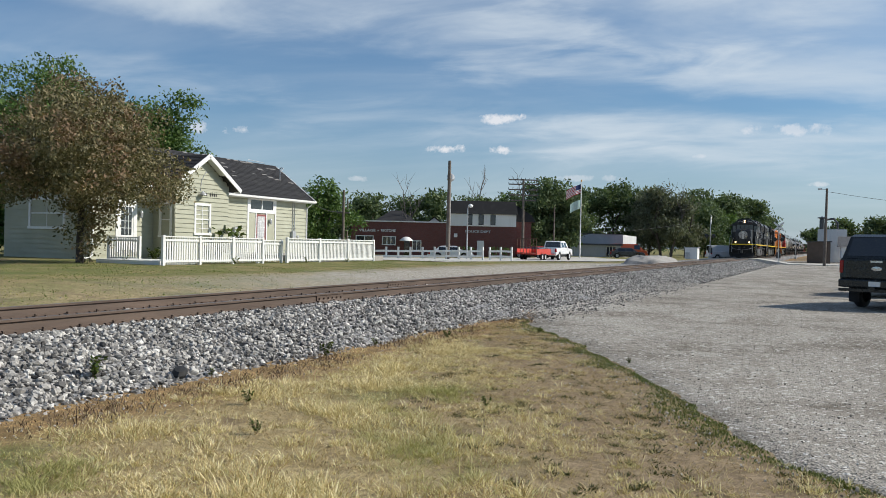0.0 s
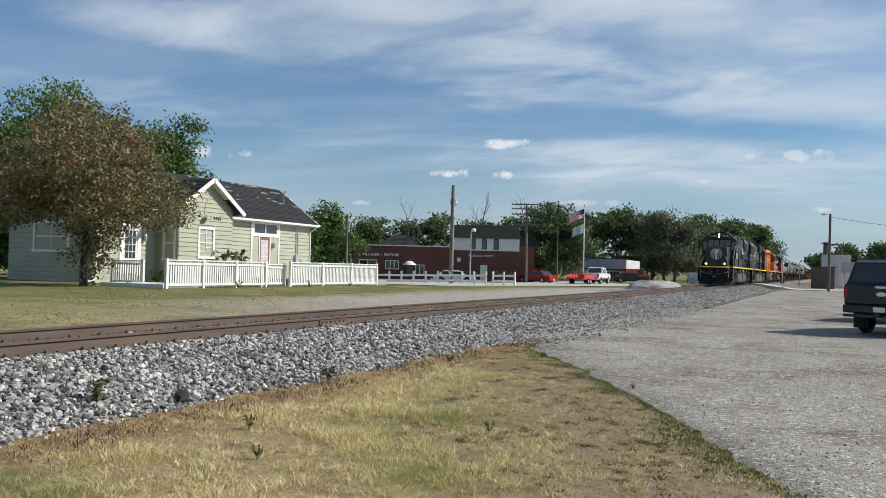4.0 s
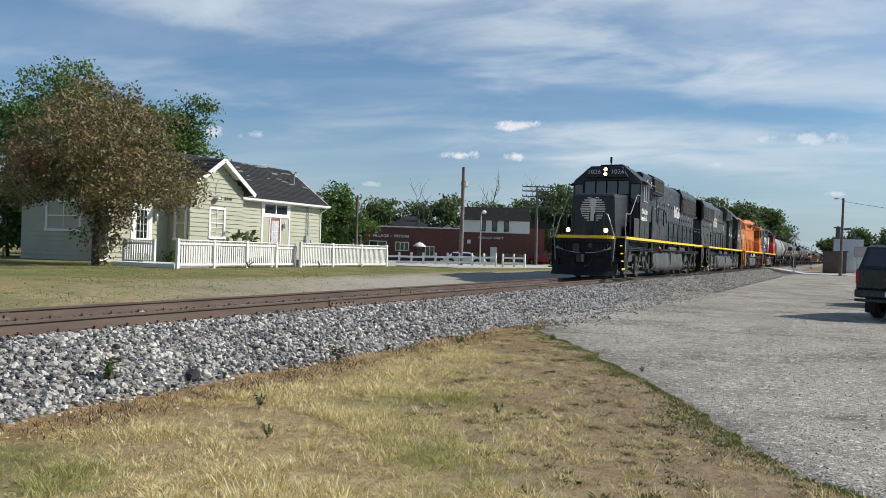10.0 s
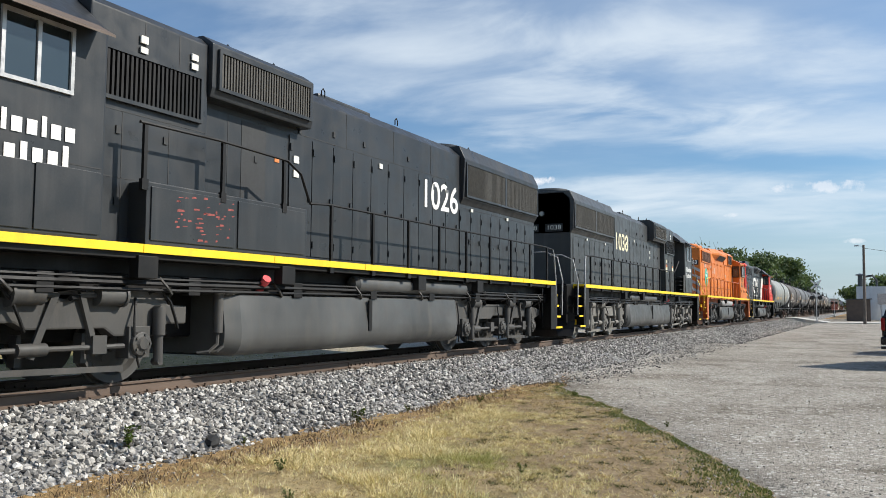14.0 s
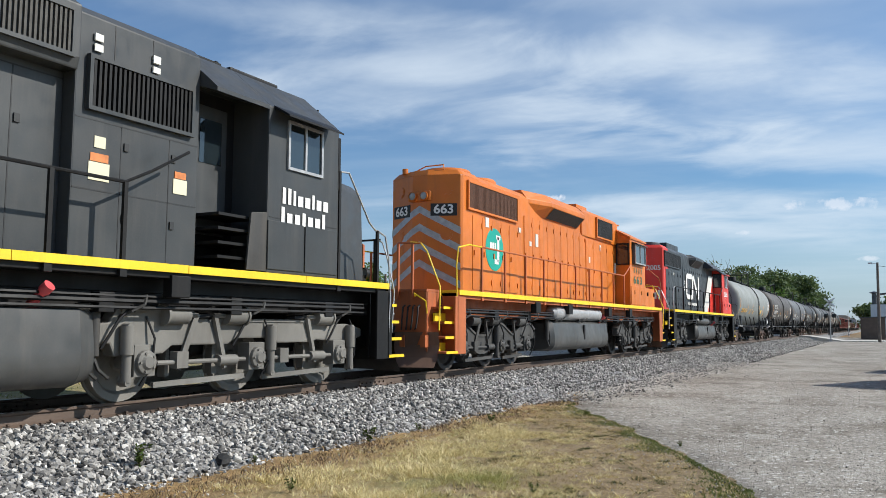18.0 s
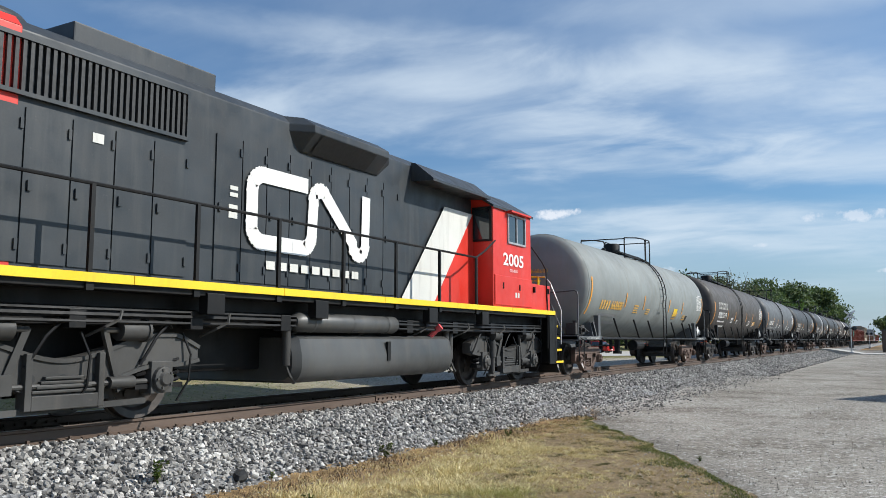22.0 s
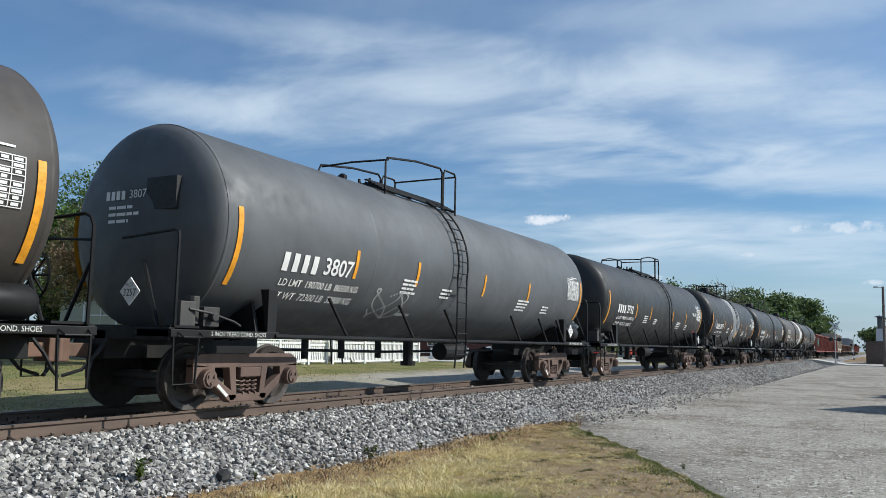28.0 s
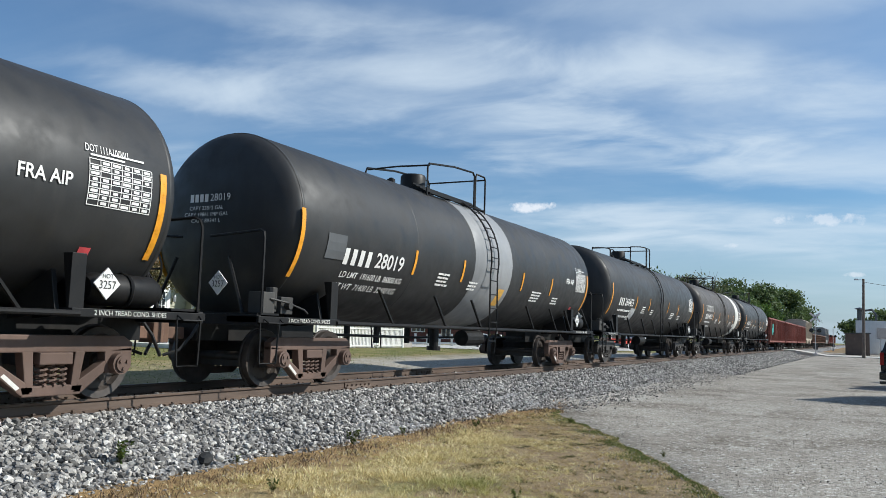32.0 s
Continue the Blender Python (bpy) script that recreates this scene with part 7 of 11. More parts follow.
# ---- the train: wagons ----
def freight_bogie(car, yc, mat, wheel_mat):
    """A three-piece bogie: two cast side frames with triangular openings and coil springs, bolster, two axles."""
    t = new("bogie")
    t.parent, t.location = car, (0, yc, 0)
    for a in (-0.89, 0.89):
        wheelset(t, a, 0.457, wheel_mat)
    for s in (-1, 1):
        x0, x1 = sorted((s * 0.96, s * 1.10))
        fr = MB()
        fr.prism([(-1.12, 0.72), (-0.98, 0.80), (0.98, 0.80), (1.12, 0.72), (1.12, 0.60), (-1.12, 0.60)], "x", x0, x1)
        for d in (-1, 1):
            fr.prism([(d * 1.12, 0.66), (d * 1.12, 0.40), (d * 0.98, 0.32), (d * 0.72, 0.34), (d * 0.70, 0.62)], "x", x0, x1)
            fr.prism([(d * 0.72, 0.50), (d * 0.72, 0.36), (d * 0.40, 0.12), (d * 0.26, 0.12), (d * 0.34, 0.26)], "x", x0, x1)
            fr.prism([(d * 0.42, 0.62), (d * 0.28, 0.62), (d * 0.24, 0.14), (d * 0.34, 0.14)], "x", x0, x1)
        fr.prism([(-0.42, 0.22), (0.42, 0.22), (0.38, 0.10), (-0.38, 0.10)], "x", x0, x1)
        part("side_frame", fr, mat, t, bevel=0.014)
        for a in (-0.89, 0.89):
            ab = MB()
            ab.cyl((s * 1.06, a, 0.457), (s * 1.20, a, 0.457), 0.135, n=14)
            ab.cyl((s * 1.20, a, 0.457), (s * 1.225, a, 0.457), 0.10, n=14)
            for k in range(3):
                q = 2 * math.pi * k / 3 + 0.5
                ab.cyl((s * 1.22, a + 0.06 * math.cos(q), 0.457 + 0.06 * math.sin(q)), (s * 1.245, a + 0.06 * math.cos(q), 0.457 + 0.06 * math.sin(q)), 0.022, n=6)
            part("axle_box", ab, mat, t, smooth=True)
        for dy in (-0.13, 0.0, 0.13):
            sp = MB()
            coil(sp, s * 1.05, dy, 0.22, 0.46, 0.058, 0.017)
            part("spring", sp, mat, t, smooth=True)
        bo = MB()
        bo.box(*sorted((s * 0.92, s * 1.14)), -0.22, 0.22, 0.46, 0.60)
        part("bolster_end", bo, mat, t, bevel=0.015)
        mk = MB()
        mk.quad(*[(s * 1.104, -0.66 + q[0], q[1]) for q in ((0, 0.34), (0.20, 0.18), (0.24, 0.21), (0.04, 0.37))])
        part("stencil", mk, M["dirty_white"], t)
    bl = MB()
    bl.box(-0.95, 0.95, -0.20, 0.20, 0.44, 0.74)
    bl.box(-0.9, 0.9, -0.95, -0.87, 0.30, 0.42)
    part("bolster", bl, M["bogie_dark"], t)
    return t


def tank_car(label, shell_mat, spec):
    """A tank wagon 17.1 m over its end sills: shell with seams, platforms, rails, ladders, dome and stencils."""
    L, r = spec.get("long", 17.1), spec.get("r", 1.55)
    zc = 1.11 + r
    car = thing("tank_car", label, "tank car", "tank cars of the train")
    car["length"] = L
    dark = M["frame_black"]
    rust = spec.get("bogie", M["bogie_dark"])
    for y in (1.95, L - 1.95):
        freight_bogie(car, y, rust, M["steel_wheel"])
    prof = []
    y0, y1 = 0.95, L - 0.72
    for k in range(9):
        a = math.pi / 2 * k / 8
        prof.append((max(r * math.sin(a), 0.0) if k else 0.0, y0 - 0.42 * math.cos(a)))
    body = [(r, y) for y in np.linspace(y0, y1, 9)]
    prof += body[1:]
    for k in range(1, 9):
        a = math.pi / 2 * k / 8
        prof.append((r * math.cos(a) if k < 8 else 0.0, y1 + 0.42 * math.sin(a)))
    sh = MB()
    sh.lathe(prof, (0, 0, zc), "y", 64)
    shell = part("tank_shell", sh, shell_mat, car, smooth=True)
    for y in np.linspace(y0, y1, 5):
        seam = MB()
        seam.lathe([(r - 0.004, y - 0.030), (r + 0.003, y - 0.012), (r + 0.003, y + 0.012), (r - 0.004, y + 0.030)], (0, 0, zc), "y", 64)
        part("weld_seam", seam, shell_mat, shell, smooth=True)
    for a, b, m in spec.get("bands", ()):
        bd = MB()
        bd.lathe([(r + 0.003, a), (r + 0.006, a + 0.004), (r + 0.006, b - 0.004), (r + 0.003, b)], (0, 0, zc), "y", 64)
        part("shell_band", bd, m, shell, "pale band round the shell", smooth=True)
    for end, sg in ((0.0, 1), (L, -1)):
        e = MB()
        e.box(-1.48, 1.48, *sorted((end, end + sg * 0.10)), 0.98, 1.14)
        e.box(-0.32, 0.32, *sorted((end, end + sg * 3.0)), 0.72, 1.10)
        for s in (-1, 1):
            e.box(*sorted((s * 0.9, s * 1.52)), *sorted((end, end + sg * 2.1)), 1.02, 1.12)
            e.prism([(s * 1.42, 1.1), (s * 1.46, 1.1), (s * 1.46, 1.75), (s * 1.30, 1.75)], "y", *sorted((end + sg * 1.9, end + sg * 2.1)))
            e.prism([(s * 0.5, 0.98), (s * 1.34, 1.06), (s * 1.22, 1.56), (s * 0.6, 1.25)], "y", *sorted((end + sg * 1.80, end + sg * 1.86)))
            e.prism([(s * 0.5, 0.98), (s * 1.34, 1.06), (s * 1.22, 1.56), (s * 0.6, 1.25)], "y", *sorted((end + sg * 2.12, end + sg * 2.18)))
        part("end_frame", e, spec.get("frame", dark), car, bevel=0.008)
        pl = MB()
        pl.box(-1.45, 1.45, *sorted((end + sg * 0.05, end + sg * 0.55)), 1.14, 1.17)
        part("end_platform", pl, dark, car)
        for s in (-1, 1):
            g = MB()
            g.tube([(s * 1.47, end + sg * 0.10, 1.14), (s * 1.47, end + sg * 0.10, 2.28), (s * 1.44, end + sg * 0.12, 2.38), (s * 1.36, end + sg * 0.14, 2.42), (s * 0.3, end + sg * 0.20, 2.36)], 0.022, 6)
            g.tube([(s * 0.95, end + sg * 0.3, 1.15), (s * 0.55, end + sg * 0.36, 2.05)], 0.028, 6)
            part("end_rail", g, spec.get("frame", dark), car, smooth=True)
            st = MB()
            st.tube([(s * 1.50, end + sg * 0.06, 1.06), (s * 1.50, end + sg * 0.08, 0.42), (s * 1.50, end + sg * 0.46, 0.42), (s * 1.50, end + sg * 0.50, 1.06)], 0.017, 5)
            st.tube([(s * 1.52, end + sg * 0.12, 1.08), (s * 1.60, end + sg * 0.14, 1.02), (s * 1.60, end + sg * 0.48, 1.02), (s * 1.52, end + sg * 0.50, 1.08)], 0.012, 5)
            part("sill_step", st, dark, car, smooth=True)
            text("2 INCH TREAD COND. SHOES", (s * 1.525, end + sg * 1.25, 1.07), 0.085, M["dirty_white"], car, "+x" if s > 0 else "-x", width=1.1)
        coupler(car, end, -sg, M["rust"])
    side = MB()
    for s in (-1, 1):
        side.tube([(s * 1.52, 2.0, 1.06), (s * 1.52, L - 2.0, 1.06)], 0.035, 8)
    part("side_sill_pipe", side, dark, car, smooth=True)
    for s in (-1, 1):
        for y in (3.4, 5.6, 7.4, 10.8, 12.6, 13.9):
            b = MB()
            b.beam((s * 1.52, y + 0.45, 1.08), (s * (r * math.sin(1.9)), y, 1.70), 0.05, 0.03)
            part("pipe_bracket", b, dark, car)
    gear = MB()
    gear.lathe([(0.0, 9.2), (0.2, 9.22), (0.2, 10.2), (0.0, 10.22)], (0.35, 0, 0.82), "y", 14)
    gear.cyl((0, 8.4, 1.15), (0, 8.4, 0.55), 0.11, n=12)
    gear.cyl((0, 8.4, 0.60), (0, 8.4, 0.50), 0.17, n=12)
    gear.tube([(-0.3, 3.0, 0.85), (-0.3, 8.0, 0.80), (0.2, 12.0, 0.85), (0.2, 14.0, 0.85)], 0.03, 6)
    for y in (5.2, 6.4, 7.8, 9.0, 11.0):
        gear.box(-0.5, -0.4, y, y + 0.1, 0.66, 1.12)
    part("brake_rigging", gear, dark, car)
    # valve box and brake cylinder on the leading platform
    vb = MB()
    vb.box(1.0, 1.30, 0.35, 0.62, 1.17, 1.50)
    vb.box(0.95, 1.32, 0.75, 1.05, 1.17, 1.44)
    vb.cyl((1.18, 0.68, 1.2), (1.18, 0.68, 1.58), 0.09, n=10)
    vb.tube([(1.3, 0.5, 1.4), (1.4, 0.8, 1.35), (1.36, 1.3, 1.25), (1.2, 1.6, 1.2)], 0.02, 5)
    vb.cyl((1.32, 0.88, 1.30), (1.42, 0.88, 1.30), 0.06, n=8)
    part("brake_valve", vb, M["truck_grey"], car, bevel=0.01)
    bc = MB()
    bc.lathe([(0.0, L - 1.75), (0.14, L - 1.73), (0.20, L - 1.62), (0.20, L - 0.75), (0.14, L - 0.64), (0.0, L - 0.62)], (1.22, 0, 1.36), "y", 18)
    bc.lathe([(0.22, L - 1.2), (0.235, L - 1.18), (0.22, L - 1.15)], (1.22, 0, 1.36), "y", 18)
    part("air_reservoir", bc, spec.get("frame", dark), car, smooth=True)
    hb = MB()
    hb.lathe([(0.30, L - 0.16), (0.32, L - 0.14), (0.30, L - 0.12), (0.28, L - 0.14), (0.30, L - 0.16)], (0.5, 0, 1.72), "y", 20)
    for k in range(4):
        a = math.pi * k / 4
        hb.tube([(0.5 - 0.3 * math.cos(a), L - 0.14, 1.72 - 0.3 * math.sin(a)), (0.5 + 0.3 * math.cos(a), L - 0.14, 1.72 + 0.3 * math.sin(a))], 0.014, 5)
    part("brake_wheel", hb, dark, car)
    # top platform, dome, railing, ladder
    top = zc + r
    yl = spec.get("ladder", 8.75)
    gx = MB()
    for s in (-1, 1):
        for k in range(5):
            x = s * (0.42 + 0.09 * k)
            gx.box(x - 0.035, x + 0.035, yl - 2.0, yl + 1.1, top + 0.05 - 0.05 * k, top + 0.075 - 0.05 * k)
        for y in np.linspace(yl - 1.9, yl + 1.0, 4):
            gx.beam((s * 0.35, y, top + 0.02), (s * 0.85, y, top - 0.18), 0.05)
    part("top_grating", gx, dark, car)
    for s in (-1, 1):
        hr = MB()
        a, b = yl - spec.get("rail", 2.3), yl + 0.45
        x = s * 0.82
        zt = top + 0.72
        hr.tube([(x, a, top - 0.25), (x, a, zt - 0.32), (x, a + 0.06, zt - 0.22), (x, yl - 0.7, zt - 0.06), (x, b - 0.1, zt), (x, b, zt - 0.08), (x, b, top - 0.2)], 0.024, 6)
        hr.tube([(x, yl + 1.1, top - 0.25), (x, yl + 1.1, zt - 0.08), (x, yl + 1.04, zt), (x, yl + 0.58, zt + 0.0), (x, yl + 0.52, zt - 0.1), (x, yl + 0.52, top - 0.2)], 0.024, 6)
        hr.tube([(x, a + 0.1, zt - 0.25), (0, a - 0.0, zt - 0.25), (-x, a + 0.1, zt - 0.25)], 0.02, 6) if s > 0 else None
        hr.tube([(x, yl + 1.1, zt - 0.06), (-x, yl + 1.1, zt - 0.06)], 0.02, 6) if s > 0 else None
        part("top_railing", hr, dark, car, smooth=True)
        ld = MB()
        rail = [(s * (r + 0.10) * math.sin(t_), zc + (r + 0.10) * math.cos(t_)) for t_ in np.linspace(0.52, 1.75, 9)] + [(s * (r + 0.08), 1.06), (s * (r + 0.03), 0.50)]
        for dy in (-0.21, 0.21):
            ld.tube([(x_, yl + dy, z_) for x_, z_ in rail], 0.020, 5)
        for (xa, za), (xb, zb) in zip(rail, rail[1:]):
            n = max(1, int(math.hypot(xb - xa, zb - za) / 0.30))
            for k in range(n):
                q = (k + 0.5) / n
                ld.tube([(xa + (xb - xa) * q, yl - 0.21, za + (zb - za) * q), (xa + (xb - xa) * q, yl + 0.21, za + (zb - za) * q)], 0.014, 5)
        part("side_ladder", ld, dark, car)
    dm = MB()
    yd = yl - 1.2
    if spec.get("dome", "drum") == "drum":
        dm.lathe([(0.30, top - 0.05), (0.30, top + 0.36), (0.27, top + 0.41), (0.0, top + 0.43)][::-1], (0, yd, 0), "z", 22)
        dm.lathe([(0.30, top + 0.01), (0.34, top + 0.02), (0.34, top + 0.08), (0.30, top + 0.09)][::-1], (0, yd, 0), "z", 22)
    else:
        dm.lathe([(0.26, top - 0.05), (0.26, top + 0.12), (0.0, top + 0.14)][::-1], (0, yd, 0), "z", 20)
        for k in range(6):
            a = k * 1.05
            dm.cyl((0.26 * math.cos(a), yd + 0.26 * math.sin(a), top + 0.02), (0.26 * math.cos(a), yd + 0.26 * math.sin(a), top + 0.22), 0.03, n=6)
    part("dome", dm, dark, car, smooth=True)
    for dy_, hh, rr in ((-1.0, 0.14, 0.09), (0.8, 0.12, 0.12)):
        vv = MB()
        vv.cyl((0, yd + dy_, top - 0.04), (0, yd + dy_, top + hh), rr, n=10)
        vv.cyl((0, yd + dy_, top + hh), (0, yd + dy_, top + hh + 0.03), rr * 0.6, n=8)
        part("relief_valve", vv, dark, car)
    # reflectors and writing hug the shell
    drum, drum_out = (r, zc), (r + 0.003, zc)
    ink = spec.get("ink", M["white"])
    for s, f in ((1, "+x"), (-1, "-x")):
        at = lambda y, z: (0, y if s > 0 else L - y, z)
        bars([(0, 0, 0.10, 1.10)], at(spec.get("strip", 1.12), 2.32), M["amber"], shell, f, drum, name="reflector", label="amber reflective strip")
        for y in spec.get("marks", (4.65, 6.85, 10.4, 12.6)):
            bars([(0, 0, 0.085, 0.48)], at(y, 2.32), M["amber"], shell, f, drum, name="reflector")
        bars([(0, 0, 0.10, 1.10)], at(L - 0.86, 2.32), M["amber"], shell, f, drum, name="reflector")
        name_w, number = spec["mark"]
        ln = len(number) * 0.20
        mz = spec.get("mark_z", 2.26)
        bars([(k * 0.24, 0, 0.13, 0.28) for k in range(name_w)], at(2.25, mz), ink, shell, f, drum, label="reporting mark in plain bars")
        text(number, at(2.25 + name_w * 0.24 + ln / 2, mz), 0.38, ink, shell, f, width=ln, drum=drum, bold=0.006)
        if spec.get("lines"):
            for k, words in enumerate(spec["lines"]):
                text(words, at(3.3, mz - 0.31 - 0.20 * k), 0.15, ink, shell, f, width=2.1 - 0.06 * k, drum=drum, bold=0.002)
        else:
            bars(word_bars([[2, 3, 7, 3, 6, 3], [2, 4, 6, 3, 6, 3, 5]], 0.07, 0.15, 2.1), at(3.3, mz - 0.31), ink if spec.get("ink") is None else M["tank_band"], shell, f, drum)
        for y, z, rows, w in ((6.0, 2.18, 4, 0.55), (7.5, 2.10, 3, 0.45), (11.6, 2.10, 4, 0.7), (13.2, 2.02, 3, 0.5)):
            bars(word_bars([[5 + (k * 7 + int(y)) % 4, 3, 4] for k in range(rows)], 0.04, 0.035, w), at(y, z), ink, shell, f, drum)
        # the data grid near the far end
        thick = 0.010
        gridspec = [(0, 0.068 * k, 0.94, thick) for k in range(9)] + [(-0.465 + 0.155 * k, 0.27, thick, 0.545) for k in range(7)]
        gridspec += [(-0.39 + 0.155 * j, 0.034 + 0.068 * k, 0.07 + 0.015 * ((j * 5 + k * 3) % 4), 0.034) for j in range(6) for k in range(8) if (j * 3 + k * 5) % 7]
        gridspec += [(-0.2 + 0.1 * ((k * 3) % 4), 0.59 + 0.05 * k, 0.5, 0.024) for k in range(2)]
        bars(gridspec, at(L - 1.52, 2.32), M["white"], shell, f, drum, name="data_panel", label="white ruled data panel stencilled on the shell")
        if spec.get("test_mark"):
            text("FRA AIP", at(L - 2.55, 2.56), 0.22, M["white"], shell, f, width=0.68, drum=drum, bold=0.004)
            text("DOT 111A100W1", at(L - 1.72, 2.985), 0.13, M["white"], shell, f, width=0.62, drum=drum)
            bars([(0, 0, 0.16, 0.11)], at(L - 1.80, 1.78), M["pink"], shell, f, drum, name="patch", label="small red sticker")
        for bx in spec.get("patches", ()):
            y, z, w, h, m = bx
            bars([(0, 0, w, h)], at(y, z), m, shell, f, drum, name="patch")
        if spec.get("faded"):
            bars([(-1.0 + 0.4 * k, 0.01 * (k % 2), 0.30 if k % 2 else 0.26, 0.34) for k in range(6)] , at(3.25, 2.72), M["worn_white"], shell, f, drum, label="row of worn white blocks of lettering")
            bars([(-1.0 + 0.4 * k, 0, 0.12, 0.16) for k in range(6)], at(3.25, 2.73), shell_mat, shell, f, drum_out)
    # writing on the leading head
    head = [(-0.47 + 0.105 * k, 0, 0.075, 0.13) for k in range(name_w)]
    bars(head, (0.0, 0.535, 3.04), ink, shell, "-y")
    text(number, (0.14, 0.535, 3.04), 0.17, ink, shell, "-y", width=0.085 * len(number))
    if spec.get("head_lines"):
        for k, words in enumerate(spec["head_lines"]):
            text(words, (-0.14, 0.525, 2.87 - 0.105 * k), 0.09, ink, shell, "-y", width=0.052 * len(words))
    else:
        bars(word_bars([[4, 5, 3], [4, 5, 3, 3], [4, 5, 1]], 0.045, 0.055, 0.62), (-0.12, 0.525, 2.86), ink, shell, "-y")
    if spec.get("scribble"):
        loop = [(0.52 * math.sin(2.1 * a) + 0.1 * math.sin(9 * a), 0.25 * math.sin(3.4 * a + 0.6), 0.034, 0.034) for a in np.linspace(0, 5.2, 120)]
        bars(loop, (0, 5.5, 1.72), M["chalk"], shell, "+x", drum, name="scribble", label="grey scribbled spray paint")
        hp_ = MB()
        hp_.box(0.30, 0.88, 0.555, 0.66, 2.80, 3.26)
        part("head_patch", hp_, M["black_text"], shell, "square black repainted patch on the tank end")
    # hazard placards in their holders
    pl = spec.get("placard", True)
    for y, s, f in ((0.12, 0, "-y"), (L - 2.3, 1, "+x")):
        d = MB()
        if f == "-y":
            c = (0.55, 0.16, 1.62)
            d.prism([(c[0] - 0.19, c[2]), (c[0], c[2] - 0.19), (c[0] + 0.19, c[2]), (c[0], c[2] + 0.19)], "y", 0.15, 0.165)
        else:
            c = (1.50, L - 1.62, 1.42)
            d.prism([(c[1] - 0.19, c[2]), (c[1], c[2] - 0.19), (c[1] + 0.19, c[2]), (c[1], c[2] + 0.19)], "x", 1.475, 1.495)
        pc = part("placard", d, M["white"], car, "white diamond hazard placard")
        if pl:
            text("3257", (c[0], 0.145, c[2] - 0.02) if f == "-y" else (1.50, c[1], c[2] - 0.02), 0.14, M["black_text"], pc, f, width=0.24)
            text("HOT", (c[0], 0.145, c[2] + 0.085) if f == "-y" else (1.50, c[1], c[2] + 0.085), 0.075, M["black_text"], pc, f)
    return car


def gondola(label, mat, L, h, ribs, mark=None):
    """A steel gondola with side posts, top chord and open body."""
    car = thing("gondola_car", label, "gondola car", "open cars of the train")
    car["length"] = L
    for y in (1.9, L - 1.9):
        freight_bogie(car, y, M["bogie_dark"], M["steel_wheel"])
    b = MB()
    z0 = 1.05
    b.box(-1.45, 1.45, 0.1, L - 0.1, z0 - 0.1, z0)
    for s in (-1, 1):
        b.box(*sorted((s * 1.38, s * 1.44)), 0.1, L - 0.1, z0 - 0.15, z0 + h)
    for y in (0.1, L - 0.16):
        b.box(-1.4, 1.4, y, y + 0.06, z0, z0 + h)
    b.box(-0.3, 0.3, 0.0, L, 0.7, z0 - 0.1)
    part("body", b, mat, car)
    ch = MB()
    for s in (-1, 1):
        ch.box(*sorted((s * 1.34, s * 1.50)), 0.05, L - 0.05, z0 + h, z0 + h + 0.12)
        ch.box(*sorted((s * 1.40, s * 1.52)), 0.05, L - 0.05, z0 - 0.18, z0 - 0.02)
    part("top_chord", ch, mat, car)
    for s in (-1, 1):
        for k in range(ribs):
            p = MB()
            y = 0.25 + (L - 0.5) * k / (ribs - 1)
            p.box(*sorted((s * 1.44, s * 1.54)), y - 0.06, y + 0.06, z0 - 0.1, z0 + h)
            part("side_post", p, mat, car)
    for e, d in ((0, -1), (L, 1)):
        coupler(car, e, d, M["rust"])
    if mark:
        bars([(0, 0, 0.5, 0.9), (0.4, 0.2, 0.35, 0.8), (-0.35, -0.15, 0.4, 0.6), (0.1, 0.5, 0.6, 0.2)], (1.56, 2.6, z0 + h * 0.5), mark, car, "+x", name="spray_paint", label="teal spray-painted shapes")
    return car


def hopper(label, mat, L):
    """A covered hopper with a rounded roof, side ribs and sloped ends."""
    car = thing("hopper_car", label, "hopper car", "hopper cars of the train")
    car["length"] = L
    for y in (1.8, L - 1.8):
        freight_bogie(car, y, M["bogie_dark"], M["steel_wheel"])
    b = MB()
    top = [(0.5, 4.35)] + [(L - 0.5, 4.35)]
    side = [(0.3, 1.3), (0.15, 2.2), (0.4, 4.1), (L - 0.4, 4.1), (L - 0.15, 2.2), (L - 0.3, 1.3), (L - 2.8, 1.25), (L - 3.6, 0.75), (L - 4.6, 0.75), (L / 2, 1.4), (4.6, 0.75), (3.6, 0.75), (2.8, 1.25)]
    b.prism(side[::-1], "x", -1.48, 1.48)
    b.prism([(-1.48, 4.1), (1.48, 4.1), (0.9, 4.4), (-0.9, 4.4)], "y", 0.4, L - 0.4)
    part("body", b, mat, car, bevel=0.03)
    for s in (-1, 1):
        for k in range(12):
            p = MB()
            y = 0.6 + (L - 1.2) * k / 11
            p.box(*sorted((s * 1.48, s * 1.56)), y - 0.05, y + 0.05, 1.5, 4.1)
            part("side_post", p, mat, car)
    for e, d in ((0, -1), (L, 1)):
        coupler(car, e, d, M["rust"])
    return car


# ---- the train put together: the leading end's place along the track, second by second ----

FRONT = [(0, 106.8), (3, 84.4), (6, 61.9), (9, 39.8), (11.5, 21.0), (13, 9.6), (14.2, -0.1), (17, -22.6), (19, -38.6), (20.6, -51.5), (21.6, -59.6), (23, -71.1), (24, -79.45), (28, -113.75), (30, -130.45), (32, -147.65)]
TRAIN = []
train_end = 0.0


def couple(car, gap, reverse=False):
    global train_end
    start = train_end + gap
    TRAIN.append((car, start, reverse))
    train_end = start + car["length"]


